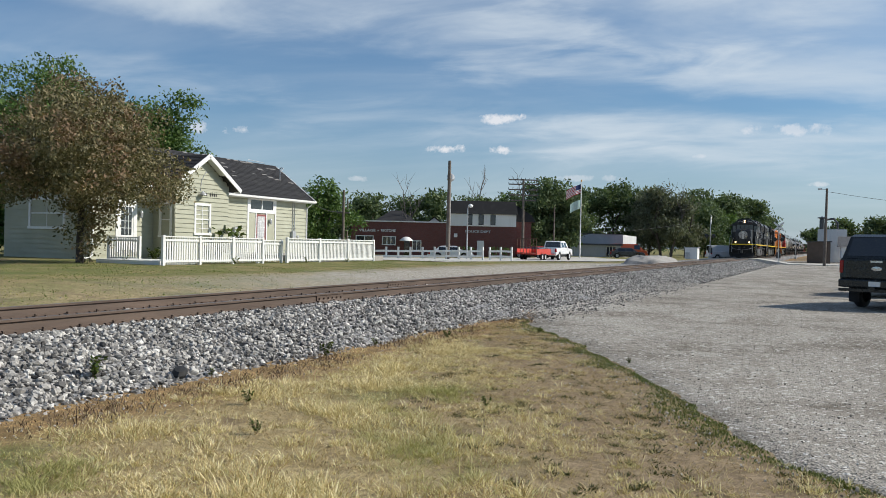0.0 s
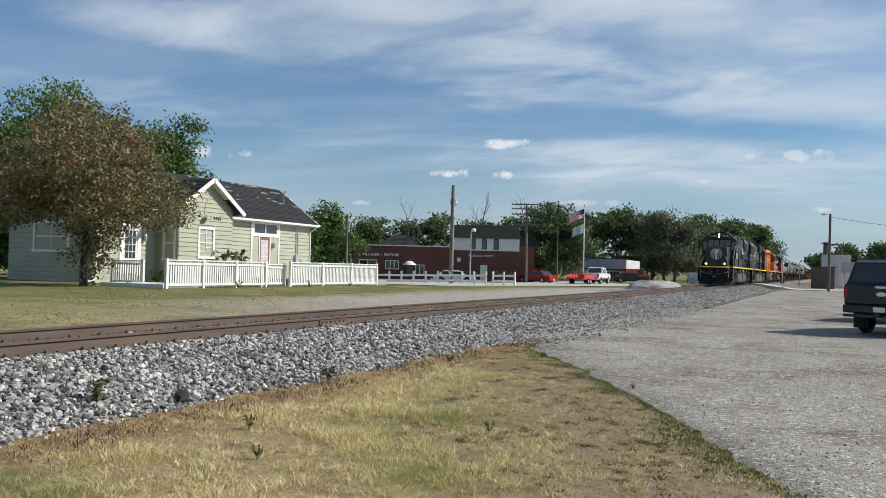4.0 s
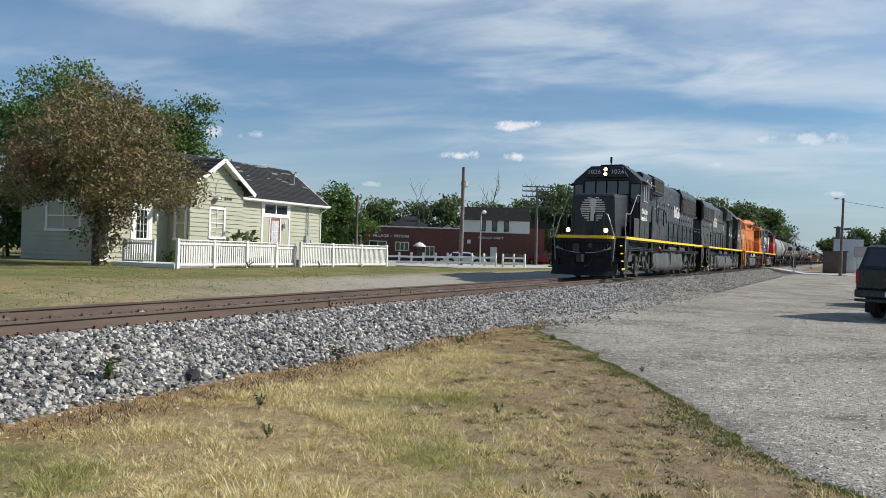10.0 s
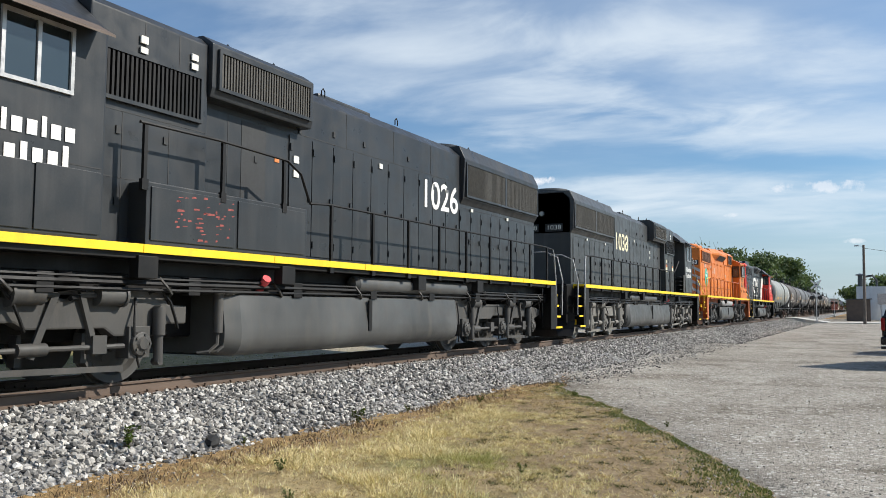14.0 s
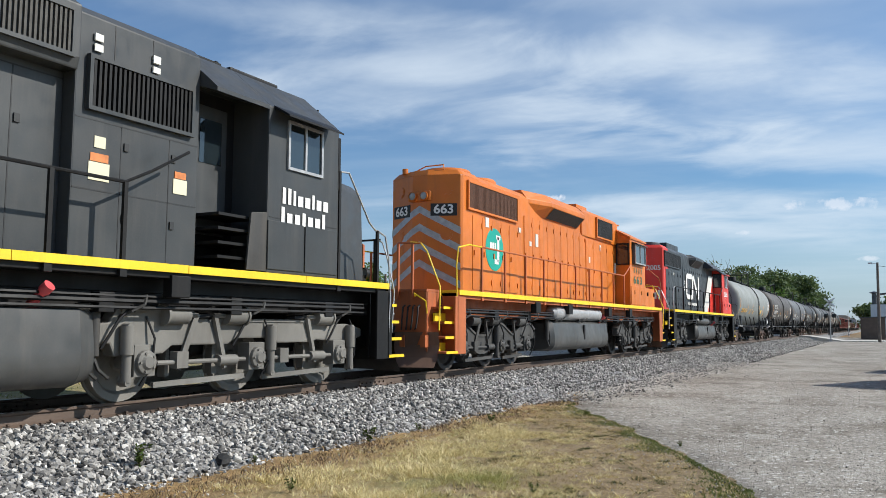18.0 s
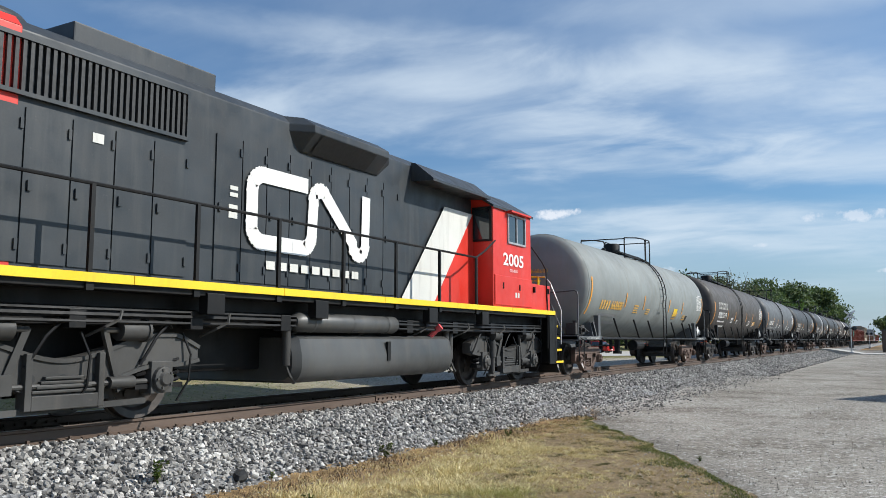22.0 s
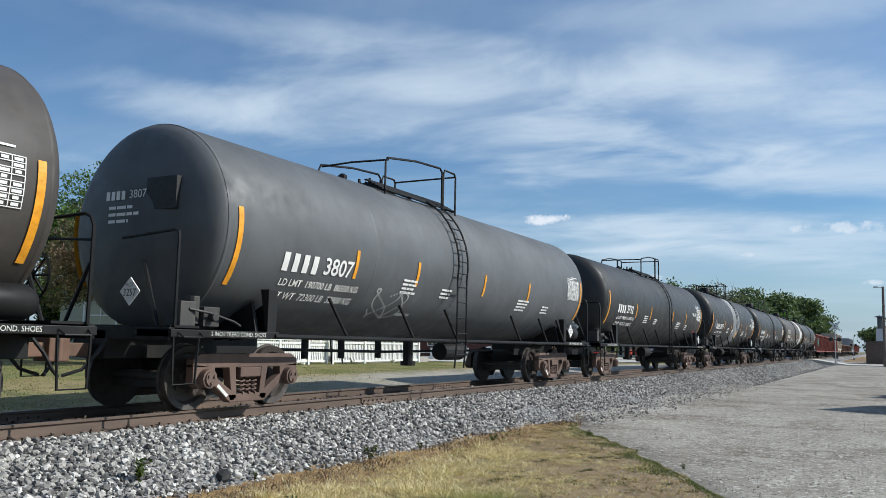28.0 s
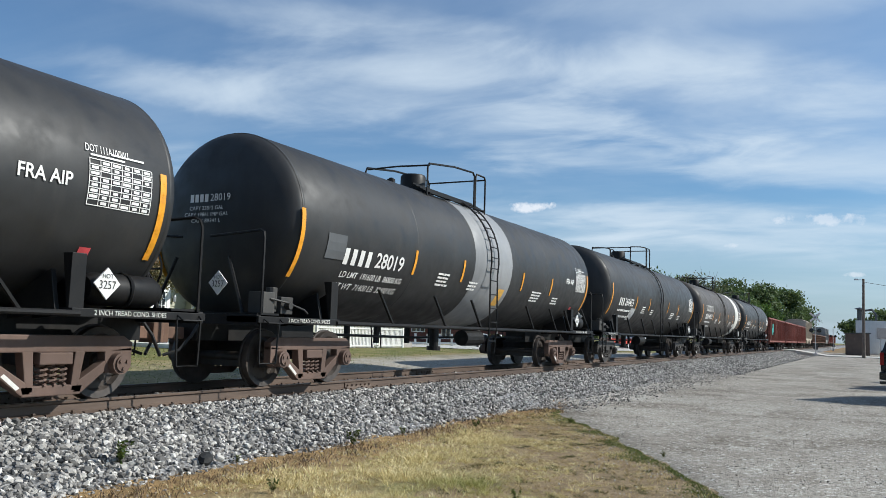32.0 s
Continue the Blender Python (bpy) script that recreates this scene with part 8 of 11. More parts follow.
couple(wide_cab_loco("1026", True, "leading the train"), 0.0)
couple(wide_cab_loco("1038", False, "running backwards"), 1.5, True)
couple(hood_loco("orange"), 1.5, True)
couple(hood_loco("red"), 1.1, True)
couple(tank_car("pale grey tank car with gold lettering and rusty bogies", M["tank_pale"], dict(frame=M["tank_slate"], mark_z=2.10, mark=(4, "668680"), ink=M["gold"], bogie=M["bogie_rust"], ladder=9.2, placard=False, patches=((11.5, 2.12, 0.55, 0.28, M["yellow"]), (13.6, 1.9, 0.3, 0.25, M["black_text"])))), 1.2)
couple(tank_car("sooty brown-black tank car with white lettering", M["tank_brown"], dict(mark=(4, "76119"), bogie=M["bogie_dark"], ladder=8.2, faded=True, patches=((13.4, 2.0, 0.8, 0.22, M["gold"]),))), 1.1)
couple(tank_car("slate grey tank car with white lettering and scribbled paint", M["tank_slate"], dict(r=1.53, long=16.6, strip=1.16, scribble=True, mark_z=2.20, rail=1.9, mark=(4, "3807"), lines=("LD LMT  190700 LB  86500 KG", "LT WT  72300 LB  32800 KG"), bogie=M["bogie_rust"], ladder=7.88, patches=((6.3, 1.55, 0.5, 0.05, M["chalk"]),), dome="low", marks=(4.1, 6.2, 9.2, 11.8))), 1.1)
couple(tank_car("black tank car with white lettering and hazard placard", M["tank_black"], dict(r=1.49, mark_z=2.32, rail=1.8, marks=(4.5, 6.6, 10.3, 12.85), test_mark=True, mark=(4, "3792"), lines=("LD LMT  190800 LB  86550 KG", "LT WT  72200 LB  32750 KG"), bogie=M["bogie_rust"], ladder=9.4, dome="low")), 1.1)
couple(tank_car("black tank car with a grey band round its middle", M["tank_black"], dict(long=16.7, strip=0.92, mark_z=2.22, rail=2.0, test_mark=True, mark=(4, "28019"), lines=("LD LMT  191600 LB  86800 KG", "LT WT  71400 LB  32400 KG"), head_lines=("CAPY 23812 GAL", "CAPY 19861 IMP GAL", "CAPY 89341 L"), bogie=M["bogie_rust"], ladder=8.3, bands=((7.4, 9.6, M["tank_band"]),), patches=((1.9, 2.35, 0.55, 0.42, M["tank_slate"]), (9.2, 1.85, 0.35, 0.4, M["gold"])))), 1.1)
couple(tank_car("black tank car with white lettering and spray paint", M["tank_black"], dict(mark=(3, "260453"), ladder=8.6, patches=((4.4, 1.85, 0.7, 0.45, M["chalk"]),))), 1.1)
couple(tank_car("sooty tank car with a white band near its end", M["tank_brown"], dict(mark=(4, "44318"), ladder=8.2, bands=((13.6, 14.9, M["dirty_white"]),), faded=True)), 1.1)
couple(tank_car("plain black tank car at the end of the tank cars", M["tank_black"], dict(mark=(4, "30116"), ladder=8.2)), 1.1)
couple(gondola("maroon gondola with teal spray paint on its side", M["maroon_car"], 16.5, 2.0, 14, M["graffiti"]), 1.2)
couple(gondola("maroon gondola with rusty side posts", M["maroon_car"], 16.5, 2.0, 14), 1.2)
couple(gondola("maroon gondola with rusty side posts", M["maroon_car"], 16.5, 2.0, 14), 1.2)
couple(hopper("tan covered hopper with ribbed sides", M["tan_car"], 15.5), 1.2)
for k_ in range(3):
    couple(gondola("low dark gondola far down the train", M["rust"], 16.0, 1.2, 12), 1.2)
couple(hopper("grey covered hopper far down the train", M["grey_car"], 15.5), 1.2)
for k_ in range(3):
    couple(gondola("maroon gondola far down the train", M["maroon_car"], 16.0, 1.8, 12), 1.2)


def motions():
    """All that moves: the wagons along the track, their turning wheels, the pickup with its trailer, the flags."""
    for car, start, rev in TRAIN:
        L = car["length"]
        walk(car, [(t, pose(TRACK_X, y + start + (L if rev else 0.0), RAIL_Z, 0, 0, 180 if rev else 0)) for t, y in FRONT])
    ts, ys = [t for t, _ in FRONT], [y for _, y in FRONT]
    steps = [k / 15 for k in range(481)]
    gone = [ys[0] - float(np.interp(t, ts, ys)) for t in steps]
    for car, start, rev in TRAIN[:10]:
        for w in car.children_recursive:
            if "radius" in w:
                r, p = w["radius"], w.location.copy()
                sgn = -1 if rev else 1
                walk(w, [(t, pose(p.x, p.y, p.z, math.degrees(sgn * g / r), 0, 0)) for t, g in zip(steps, gone)])
    for mover, rows in MOVERS:
        walk(mover, rows)


MOVERS = []


# ---- the house beside the track ----
def siding_wall(house, axis, at, a0, a1, z0, z1, holes, out, top=None):
    """Lapped boards on a wall: each board its own piece, cut round the openings. axis x: a wall that faces +x or -x at x = at."""
    board = 0.235
    k = 0
    z = z0
    while z < z1 - 0.02:
        zt = min(z + board, z1)
        spans = [(a0, a1)] if top is None else [top((z + zt) / 2)]
        for h0, h1, hz0, hz1 in holes:
            if hz0 < zt - 0.03 and hz1 > z + 0.03:
                spans = [s for a, b in spans for s in ((a, min(b, h0)), (max(a, h1), b)) if s[1] - s[0] > 0.03]
        for a, b in spans:
            if b - a < 0.05:
                continue
            mb = MB()
            d0, d1 = sorted((0.0, out * 0.012)), sorted((0.0, out * 0.030))
            if axis == "x":
                v = [(at, a, z), (at, b, z), (at + out * 0.050, b, z), (at + out * 0.050, a, z), (at, a, zt), (at, b, zt), (at + out * 0.010, b, zt), (at + out * 0.010, a, zt)]
            else:
                v = [(a, at, z), (b, at, z), (b, at + out * 0.050, z), (a, at + out * 0.050, z), (a, at, zt), (b, at, zt), (b, at + out * 0.010, zt), (a, at + out * 0.010, zt)]
            f = [(0, 3, 2, 1), (4, 5, 6, 7), (3, 7, 6, 2), (0, 1, 5, 4), (0, 4, 7, 3), (1, 2, 6, 5)]
            mb.add(v, f)
            part("board", mb, M["siding"], house)
        z = zt
        k += 1


def house_window(house, axis, at, out, a0, a1, z0, z1, rows=3, cols=2, curtain=True, name="window"):
    """A sash window: white casing, sill, muntins, glass and a pale curtain behind."""
    w = 0.13

    def bx(mb, p0, p1, q0, q1, d0, d1):
        d = sorted((at + out * d0, at + out * d1))
        if axis == "x":
            mb.box(d[0], d[1], p0, p1, q0, q1)
        else:
            mb.box(p0, p1, d[0], d[1], q0, q1)
    fr = MB()
    for p0, p1, q0, q1 in ((a0 - w, a1 + w, z1, z1 + w), (a0 - w, a0, z0, z1), (a1, a1 + w, z0, z1)):
        bx(fr, p0, p1, q0, q1, 0.0, 0.06)
    win = part(name, fr, M["trim_white"], house, "white-cased sash window")
    s = MB()
    bx(s, a0 - w - 0.03, a1 + w + 0.03, z0 - 0.12, z0, 0.0, 0.09)
    part("sill", s, M["trim_white"], win)
    zm = (z0 + z1) / 2
    m = MB()
    bx(m, a0, a1, zm - 0.03, zm + 0.03, -0.03, 0.04)
    for c in range(1, cols):
        a = a0 + (a1 - a0) * c / cols
        bx(m, a - 0.014, a + 0.014, z0, z1, -0.02, 0.03)
    for r in range(1, rows * 2):
        if r == rows:
            continue
        q = z0 + (z1 - z0) * r / (rows * 2)
        if rows > 1:
            bx(m, a0, a1, q - 0.012, q + 0.012, -0.02, 0.028)
    part("muntins", m, M["trim_white"], win)
    g = MB()
    bx(g, a0, a1, z0, z1, -0.03, -0.015)
    part("glass", g, M["window_glass"], win)
    if curtain:
        c = MB()
        bx(c, a0 + 0.04, a0 + (a1 - a0) * 0.42, z0 + 0.25, z1, -0.014, -0.010)
        bx(c, a1 - (a1 - a0) * 0.36, a1 - 0.04, z0 + 0.25, z1, -0.014, -0.010)
        part("curtain", c, M["curtain"], win)
    return win


def shingle_slope(house, p00, p10, p11, p01, name="roof"):
    """A sloped roof sheet of shingle courses: each course a strip slightly proud of the one above."""
    p00, p10, p11, p01 = (Vector(p) for p in (p00, p10, p11, p01))
    n_ = max(4, int((p01 - p00).length / 0.16))
    nor = (p10 - p00).cross(p01 - p00).normalized()
    sheet = MB()
    under = [p - nor * 0.10 for p in (p00, p10, p11, p01)]
    sheet.add([*(p - nor * 0.006 for p in (p00, p10, p11, p01)), *under], [(0, 1, 2, 3), (7, 6, 5, 4), (0, 4, 5, 1), (1, 5, 6, 2), (2, 6, 7, 3), (3, 7, 4, 0)])
    roof = part(name, sheet, M["shingle"], house, "worn black shingle roof")
    for k in range(n_):
        a, b = k / n_, (k + 1) / n_
        l0, r0, l1, r1 = p00.lerp(p01, a), p10.lerp(p11, a), p00.lerp(p01, b), p10.lerp(p11, b)
        c = MB()
        c.add([l0 + nor * 0.016, r0 + nor * 0.016, r1 + nor * 0.003, l1 + nor * 0.003, l0 - nor * 0.004, r0 - nor * 0.004], [(0, 1, 2, 3), (4, 5, 1, 0)])
        part("shingle_course", c, M["shingle"], roof)
    return roof


HX0, HX1, HY0, HY1, HZ = -37.2, -31.3, 27.6, 45.1, 0.55
EAVE, RIDGE, RX = 4.38, 6.72, -34.25
house = thing("house", "sage green single-storey house with white trim and black roof", "house")
core = MB()
core.prism([(HX0, HZ - 0.3), (HX1, HZ - 0.3), (HX1, EAVE), (RX, RIDGE - 0.12), (HX0, EAVE)], "y", HY0, HY1)
part("wall_core", core, M["siding"], house)
BX, BY0, BY1 = -29.85, 31.55, 35.6
bay = MB()
bay.prism([(BY0, HZ - 0.3), (BY1, HZ - 0.3), (BY1, EAVE - 0.05), ((BY0 + BY1) / 2, 5.86), (BY0, EAVE - 0.05)], "x", -33.0, BX)
part("bay_core", bay, M["siding"], house)
win_front = (32.98, 34.12, 1.90, 3.44)
siding_wall(house, "x", BX, BY0, BY1, HZ, 5.7, [win_front], 1, top=lambda z: (BY0 + max(0.0, (z - EAVE - 0.16) * 1.45), BY1 - max(0.0, (z - EAVE - 0.16) * 1.45)))
siding_wall(house, "y", BY0, HX1, BX, HZ, EAVE - 0.1, [(-30.75, -30.1, 1.70, 3.42)], -1)
siding_wall(house, "x", HX1, HY0, BY0, HZ, EAVE - 0.1, [(29.2, 30.3, 0.9, 3.5)], 1)
siding_wall(house, "x", HX1, BY1, HY1, HZ, EAVE - 0.1, [(39.0, 41.8, 0.9, 4.25)], 1)
siding_wall(house, "y", HY0, HX0, HX1, HZ, EAVE + 0.1, [(-35.45, -32.9, 1.95, 3.5)], -1)
house_window(house, "x", BX, 1, 33.05, 34.05, 1.95, 3.38)
house_window(house, "y", BY0, -1, -30.72, -30.13, 1.80, 3.36, 1, 1, False)
house_window(house, "y", HY0, -1, -35.3, -33.05, 2.08, 3.38, 1, 2)
# front door with its transom, and the side door
for y0, y1, tall, transom in ((39.85, 40.78, 3.20, True), (29.3, 30.2, 3.25, False)):
    d = MB()
    d.box(HX1 + 0.0, HX1 + 0.05, y0, y1, 1.0, tall)
    door = part("door", d, M["door_red"] if transom else M["trim_white"], house, "half-glazed door")
    g = MB()
    g.box(HX1 + 0.05, HX1 + 0.06, y0 + 0.12, y1 - 0.12, 1.75, tall - 0.12)
    part("glass", g, M["curtain"] if transom else M["window_glass"], door)
    m = MB()
    for k in range(1, 3):
        yy = y0 + 0.12 + (y1 - y0 - 0.24) * k / 3
        m.box(HX1 + 0.055, HX1 + 0.075, yy - 0.013, yy + 0.013, 1.75, tall - 0.12)
    for k in range(1, 4):
        zz = 1.75 + (tall - 1.87) * k / 4
        m.box(HX1 + 0.055, HX1 + 0.075, y0 + 0.12, y1 - 0.12, zz - 0.012, zz + 0.012)
    part("muntins", m, M["trim_white"], door)
    kn = MB()
    kn.lathe([(0.0, 0.13), (0.03, 0.12), (0.035, 0.10), (0.015, 0.06)], (HX1, y0 + 0.08, 1.95), "x", 10)
    part("knob", kn, M["chrome"], door, smooth=True)
    fr = MB()
    if transom:
        for a, b, c, e in ((39.0, 39.14, 0.9, 4.25), (41.68, 41.8, 0.9, 4.25), (39.14, 41.68, 4.13, 4.25), (39.14, 41.68, 3.28, 3.42)):
            fr.box(HX1 + 0.0, HX1 + 0.07, a, b, c, e)
        cas = part("casing", fr, M["trim_white"], house)
        tg = MB()
        tg.box(HX1 + 0.01, HX1 + 0.02, 39.3, 41.5, 3.5, 4.05)
        part("glass", tg, M["window_glass"], cas)
        tf = MB()
        for a, b, c, e in ((39.14, 39.32, 3.42, 4.13), (41.5, 41.68, 3.42, 4.13), (40.36, 40.44, 3.5, 4.05), (39.32, 41.5, 3.42, 3.5), (39.32, 41.5, 4.05, 4.13)):
            tf.box(HX1 + 0.0, HX1 + 0.055, a, b, c, e)
        part("transom_frame", tf, M["trim_white"], cas)
        sp = MB()
        for a, b in ((39.14, 39.80), (40.84, 41.68)):
            sp.box(HX1 + 0.0, HX1 + 0.035, a, b, 0.9, 3.28)
        part("side_panel", sp, M["siding"], cas)
        for a, b in ((39.76, 39.84), (40.79, 40.87)):
            j = MB()
            j.box(HX1 + 0.0, HX1 + 0.08, a, b, 0.9, 3.28)
            part("door_jamb", j, M["trim_white"], cas)
    else:
        for a, b, c, e in ((y0 - 0.22, y0, 0.9, tall + 0.2), (y1, y1 + 0.22, 0.9, tall + 0.2), (y0, y1, tall, tall + 0.2)):
            fr.box(HX1 + 0.0, HX1 + 0.07, a, b, c, e)
        part("casing", fr, M["trim_white"], house)
    la = MB()
    yl = y1 + (0.35 if transom else 0.42)
    la.lathe([(0.05, 2.62), (0.07, 2.66), (0.09, 2.90), (0.04, 2.98), (0.0, 3.0)][::-1], (HX1 + 0.16, yl, 0), "z", 12)
    la.box(HX1, HX1 + 0.12, yl - 0.03, yl + 0.03, 2.70, 2.86)
    part("wall_lantern", la, M["galv"], house)
# roof
OV = 0.42
shingle_slope(house, (HX1 + OV, HY0 - 0.35, EAVE - 0.10), (HX1 + OV, HY1 + 0.45, EAVE - 0.10), (RX, HY1 + 0.45, RIDGE), (RX, HY0 - 0.35, RIDGE))
shingle_slope(house, (HX0 - OV, HY1 + 0.45, EAVE - 0.10), (HX0 - OV, HY0 - 0.35, EAVE - 0.10), (RX, HY0 - 0.35, RIDGE), (RX, HY1 + 0.45, RIDGE))
BYM = (BY0 + BY1) / 2
BZ = 6.08
shingle_slope(house, (-33.5, BY0 - 0.5, EAVE - 0.02), (BX + 0.45, BY0 - 0.5, EAVE - 0.02), (BX + 0.45, BYM, BZ), (-33.5, BYM, BZ), "bay_roof")
shingle_slope(house, (BX + 0.45, BY1 + 0.5, EAVE - 0.02), (-33.5, BY1 + 0.5, EAVE - 0.02), (-33.5, BYM, BZ), (BX + 0.45, BYM, BZ), "bay_roof")
for a, b in (((BX + 0.46, BY0 - 0.52, EAVE - 0.10), (BX + 0.46, BYM, BZ - 0.08)), ((BX + 0.46, BY1 + 0.52, EAVE - 0.10), (BX + 0.46, BYM, BZ - 0.08))):
    t = MB()
    t.beam(a, b, 0.05, 0.22)
    part("bargeboard", t, M["trim_white"], house)
    sf = MB()
    sf.beam((BX + 0.22, a[1], a[2] - 0.03), (BX + 0.22, b[1], b[2] - 0.03), 0.44, 0.03)
    part("soffit", sf, M["trim_white"], house)
for a, b in (((HX1 + OV, HY0 - 0.36, EAVE - 0.17), (RX, HY0 - 0.36, RIDGE - 0.07)), ((HX0 - OV, HY0 - 0.36, EAVE - 0.17), (RX, HY0 - 0.36, RIDGE - 0.07)), ((HX1 + OV, HY1 + 0.46, EAVE - 0.17), (RX, HY1 + 0.46, RIDGE - 0.07)), ((HX0 - OV, HY1 + 0.46, EAVE - 0.17), (RX, HY1 + 0.46, RIDGE - 0.07))):
    t = MB()
    t.beam(a, b, 0.05, 0.20)
    part("bargeboard", t, M["trim_white"], house)
for y0, y1 in ((HY0 - 0.36, BY0 - 0.5), (BY1 + 0.5, HY1 + 0.46)):
    g = MB()
    g.prism([(HX1 + OV, EAVE - 0.10), (HX1 + OV + 0.13, EAVE - 0.10), (HX1 + OV + 0.11, EAVE - 0.22), (HX1 + OV + 0.02, EAVE - 0.24)], "y", y0, y1)
    part("gutter", g, M["trim_white"], house)
    s = MB()
    s.box(HX1, HX1 + OV, y0, y1, EAVE - 0.26, EAVE - 0.22)
    part("soffit", s, M["trim_white"], house)
for y, x in ((HY1 + 0.02, HX1 + 0.06), (HY0 + 0.1, HX1 + 0.07)):
    dp = MB()
    dp.tube([(HX1 + OV + 0.07, y, EAVE - 0.2), (HX1 + OV, y, EAVE - 0.38), (x, y, EAVE - 0.6), (x, y, HZ + 0.25), (x + 0.05, y - 0.12, HZ + 0.14), (x + 0.2, y - 0.65, HZ + 0.08)], 0.045, 8)
    part("downpipe", dp, M["trim_white"], house, smooth=True)
# worn patches where shingles have gone
rng = random.Random(5)
sl = Vector((RX - HX1 - OV, 0, RIDGE - EAVE + 0.10))
up_n = Vector((sl.z, 0, -sl.x)).normalized()
for k in range(26):
    u = rng.uniform(0.45, 0.98)
    y = rng.uniform(36.5, 45.0) if k < 18 else rng.uniform(40, 45)
    if k > 6 and y < 39:
        u = rng.uniform(0.86, 0.99)
    p = Vector((HX1 + OV, y, EAVE - 0.10)) + sl * u + up_n * 0.024
    w, h = rng.uniform(0.2, 0.7), rng.uniform(0.02, 0.045)
    mb = MB()
    mb.add([p, p + Vector((0, w, 0)), p + Vector((0, w * 0.9, 0)) + sl * h, p + Vector((0, w * 0.1, 0)) + sl * h], [(0, 1, 2, 3)])
    part("bare_patch", mb, M["bare_roof"], house, "worn pale patch of roof")
vent = MB()
vent.tube([(-32.8, 44.2, 5.5), (-32.8, 44.2, 6.35), (-32.7, 44.2, 6.45), (-32.55, 44.2, 6.40), (-32.5, 43.9, 6.1)], 0.035, 8)
part("service_mast", vent, M["galv"], house, smooth=True)
gr_ = MB()
gr_.tube([(-34.2, 42.6, 6.72), (-34.2, 42.7, 6.86), (-34.2, 44.3, 6.80), (-34.2, 44.4, 6.70)], 0.02, 6)
part("ridge_bar", gr_, M["galv"], house)
# house number and a lamp over the bay window, meter and conduits
bars([(-0.55 + 0.155 * k, 0.012 * (k % 2), 0.10, 0.24) for k in range(8) if k != 3], (BX + 0.04, 34.05, 4.02), M["rubber"], house, "+x", name="house_number", label="dark plain bars on the gable")
gl = MB()
gl.tube([(BX + 0.04, 33.35, 4.15), (BX + 0.05, 33.4, 4.7), (BX + 0.06, 33.7, 5.15), (BX + 0.06, 33.95, 5.2)], 0.018, 6)
gl.lathe([(0.0, 4.14), (0.05, 4.12), (0.20, 3.98), (0.22, 3.94)][::-1], (BX + 0.20, 33.35, 0), "z", 16)
part("gooseneck_lamp", gl, M["galv"], house)
mt = MB()
for y in (43.55, 43.75):
    mt.tube([(HX1 + 0.07, y, 4.1), (HX1 + 0.07, y, 2.2)], 0.03, 6)
mt.box(HX1 + 0.03, HX1 + 0.20, 43.4, 43.75, 1.55, 2.25)
mt.lathe([(0.0, 0.26), (0.10, 0.24), (0.11, 0.18)], (HX1, 43.95, 1.9), "x", 14)
mt.box(HX1 + 0.03, HX1 + 0.18, 37.75, 38.15, 1.65, 2.35)
part("meter_box", mt, M["galv"], house, "grey electricity meter and conduits")
deck = MB()
deck.box(-31.3, -24.2, 36.0, 43.0, 0.55, 0.85)
part("deck", deck, M["deck"], house, "weathered wooden deck")

# ---- fences ----
def picket_fence(label, p0, p1, z0, h, posts, group="picket fences"):
    fence = thing("picket_fence", label, "fence", group)
    a, b = Vector((*p0, 0)), Vector((*p1, 0))
    d = (b - a).normalized()
    side = Vector((-d.y, d.x, 0))
    L = (b - a).length
    for z in (0.12, h - 0.14):
        r = MB()
        r.beam(a + Vector((0, 0, z0 + z)), b + Vector((0, 0, z0 + z)), 0.045, 0.09)
        part("rail", r, M["picket_white"], fence)
    c = MB()
    c.beam(a + Vector((0, 0, z0 + h)), b + Vector((0, 0, z0 + h)), 0.13, 0.04)
    part("top_cap", c, M["picket_white"], fence)
    pm = MB()
    pm.box(-0.038, 0.038, -0.012, 0.012, 0.03, h - 0.02)
    me = mesh_of("picket", pm, M["picket_white"])
    n_ = int(L / 0.135)
    ang = math.atan2(d.y, d.x)
    for k in range(n_ + 1):
        o = new("picket", me)
        o.parent = fence
        o.matrix_local = Matrix.Translation(a + d * (L * k / n_) + side * 0.035 + Vector((0, 0, z0 + 0.01 * math.sin(k * 1.7)))) @ Matrix.Rotation(ang + 0.02 * math.sin(k * 3.1), 4, "Z")
    for k in range(posts):
        q = a + d * (L * k / (posts - 1))
        p = MB()
        p.box(q.x - 0.06, q.x + 0.06, q.y - 0.06, q.y + 0.06, z0 - 0.1, z0 + h + 0.06)
        part("post", p, M["picket_white"], fence, bevel=0.01)
    return fence


picket_fence("white picket fence round the house deck", (-23.6, 24.35), (-23.6, 30.6), 0.60, 1.10, 4)
picket_fence("white picket fence round the house deck", (-23.6, 32.5), (-23.6, 40.8), 0.58, 1.16, 4)
picket_fence("short white picket fence beside the side door", (-29.4, 27.0), (-27.55, 27.0), 0.58, 1.06, 2)
picket_fence("white picket gate set back in the deck fence", (-23.9, 30.65), (-23.9, 32.45), 0.60, 1.02, 2)
ramp = MB()
ramp.box(-27.5, -24.0, 24.6, 26.6, 0.55, 0.72)
solo("low_landing", ramp, M["trim_white"], "low white landing between two picket fences", "landing", bevel=0.01)


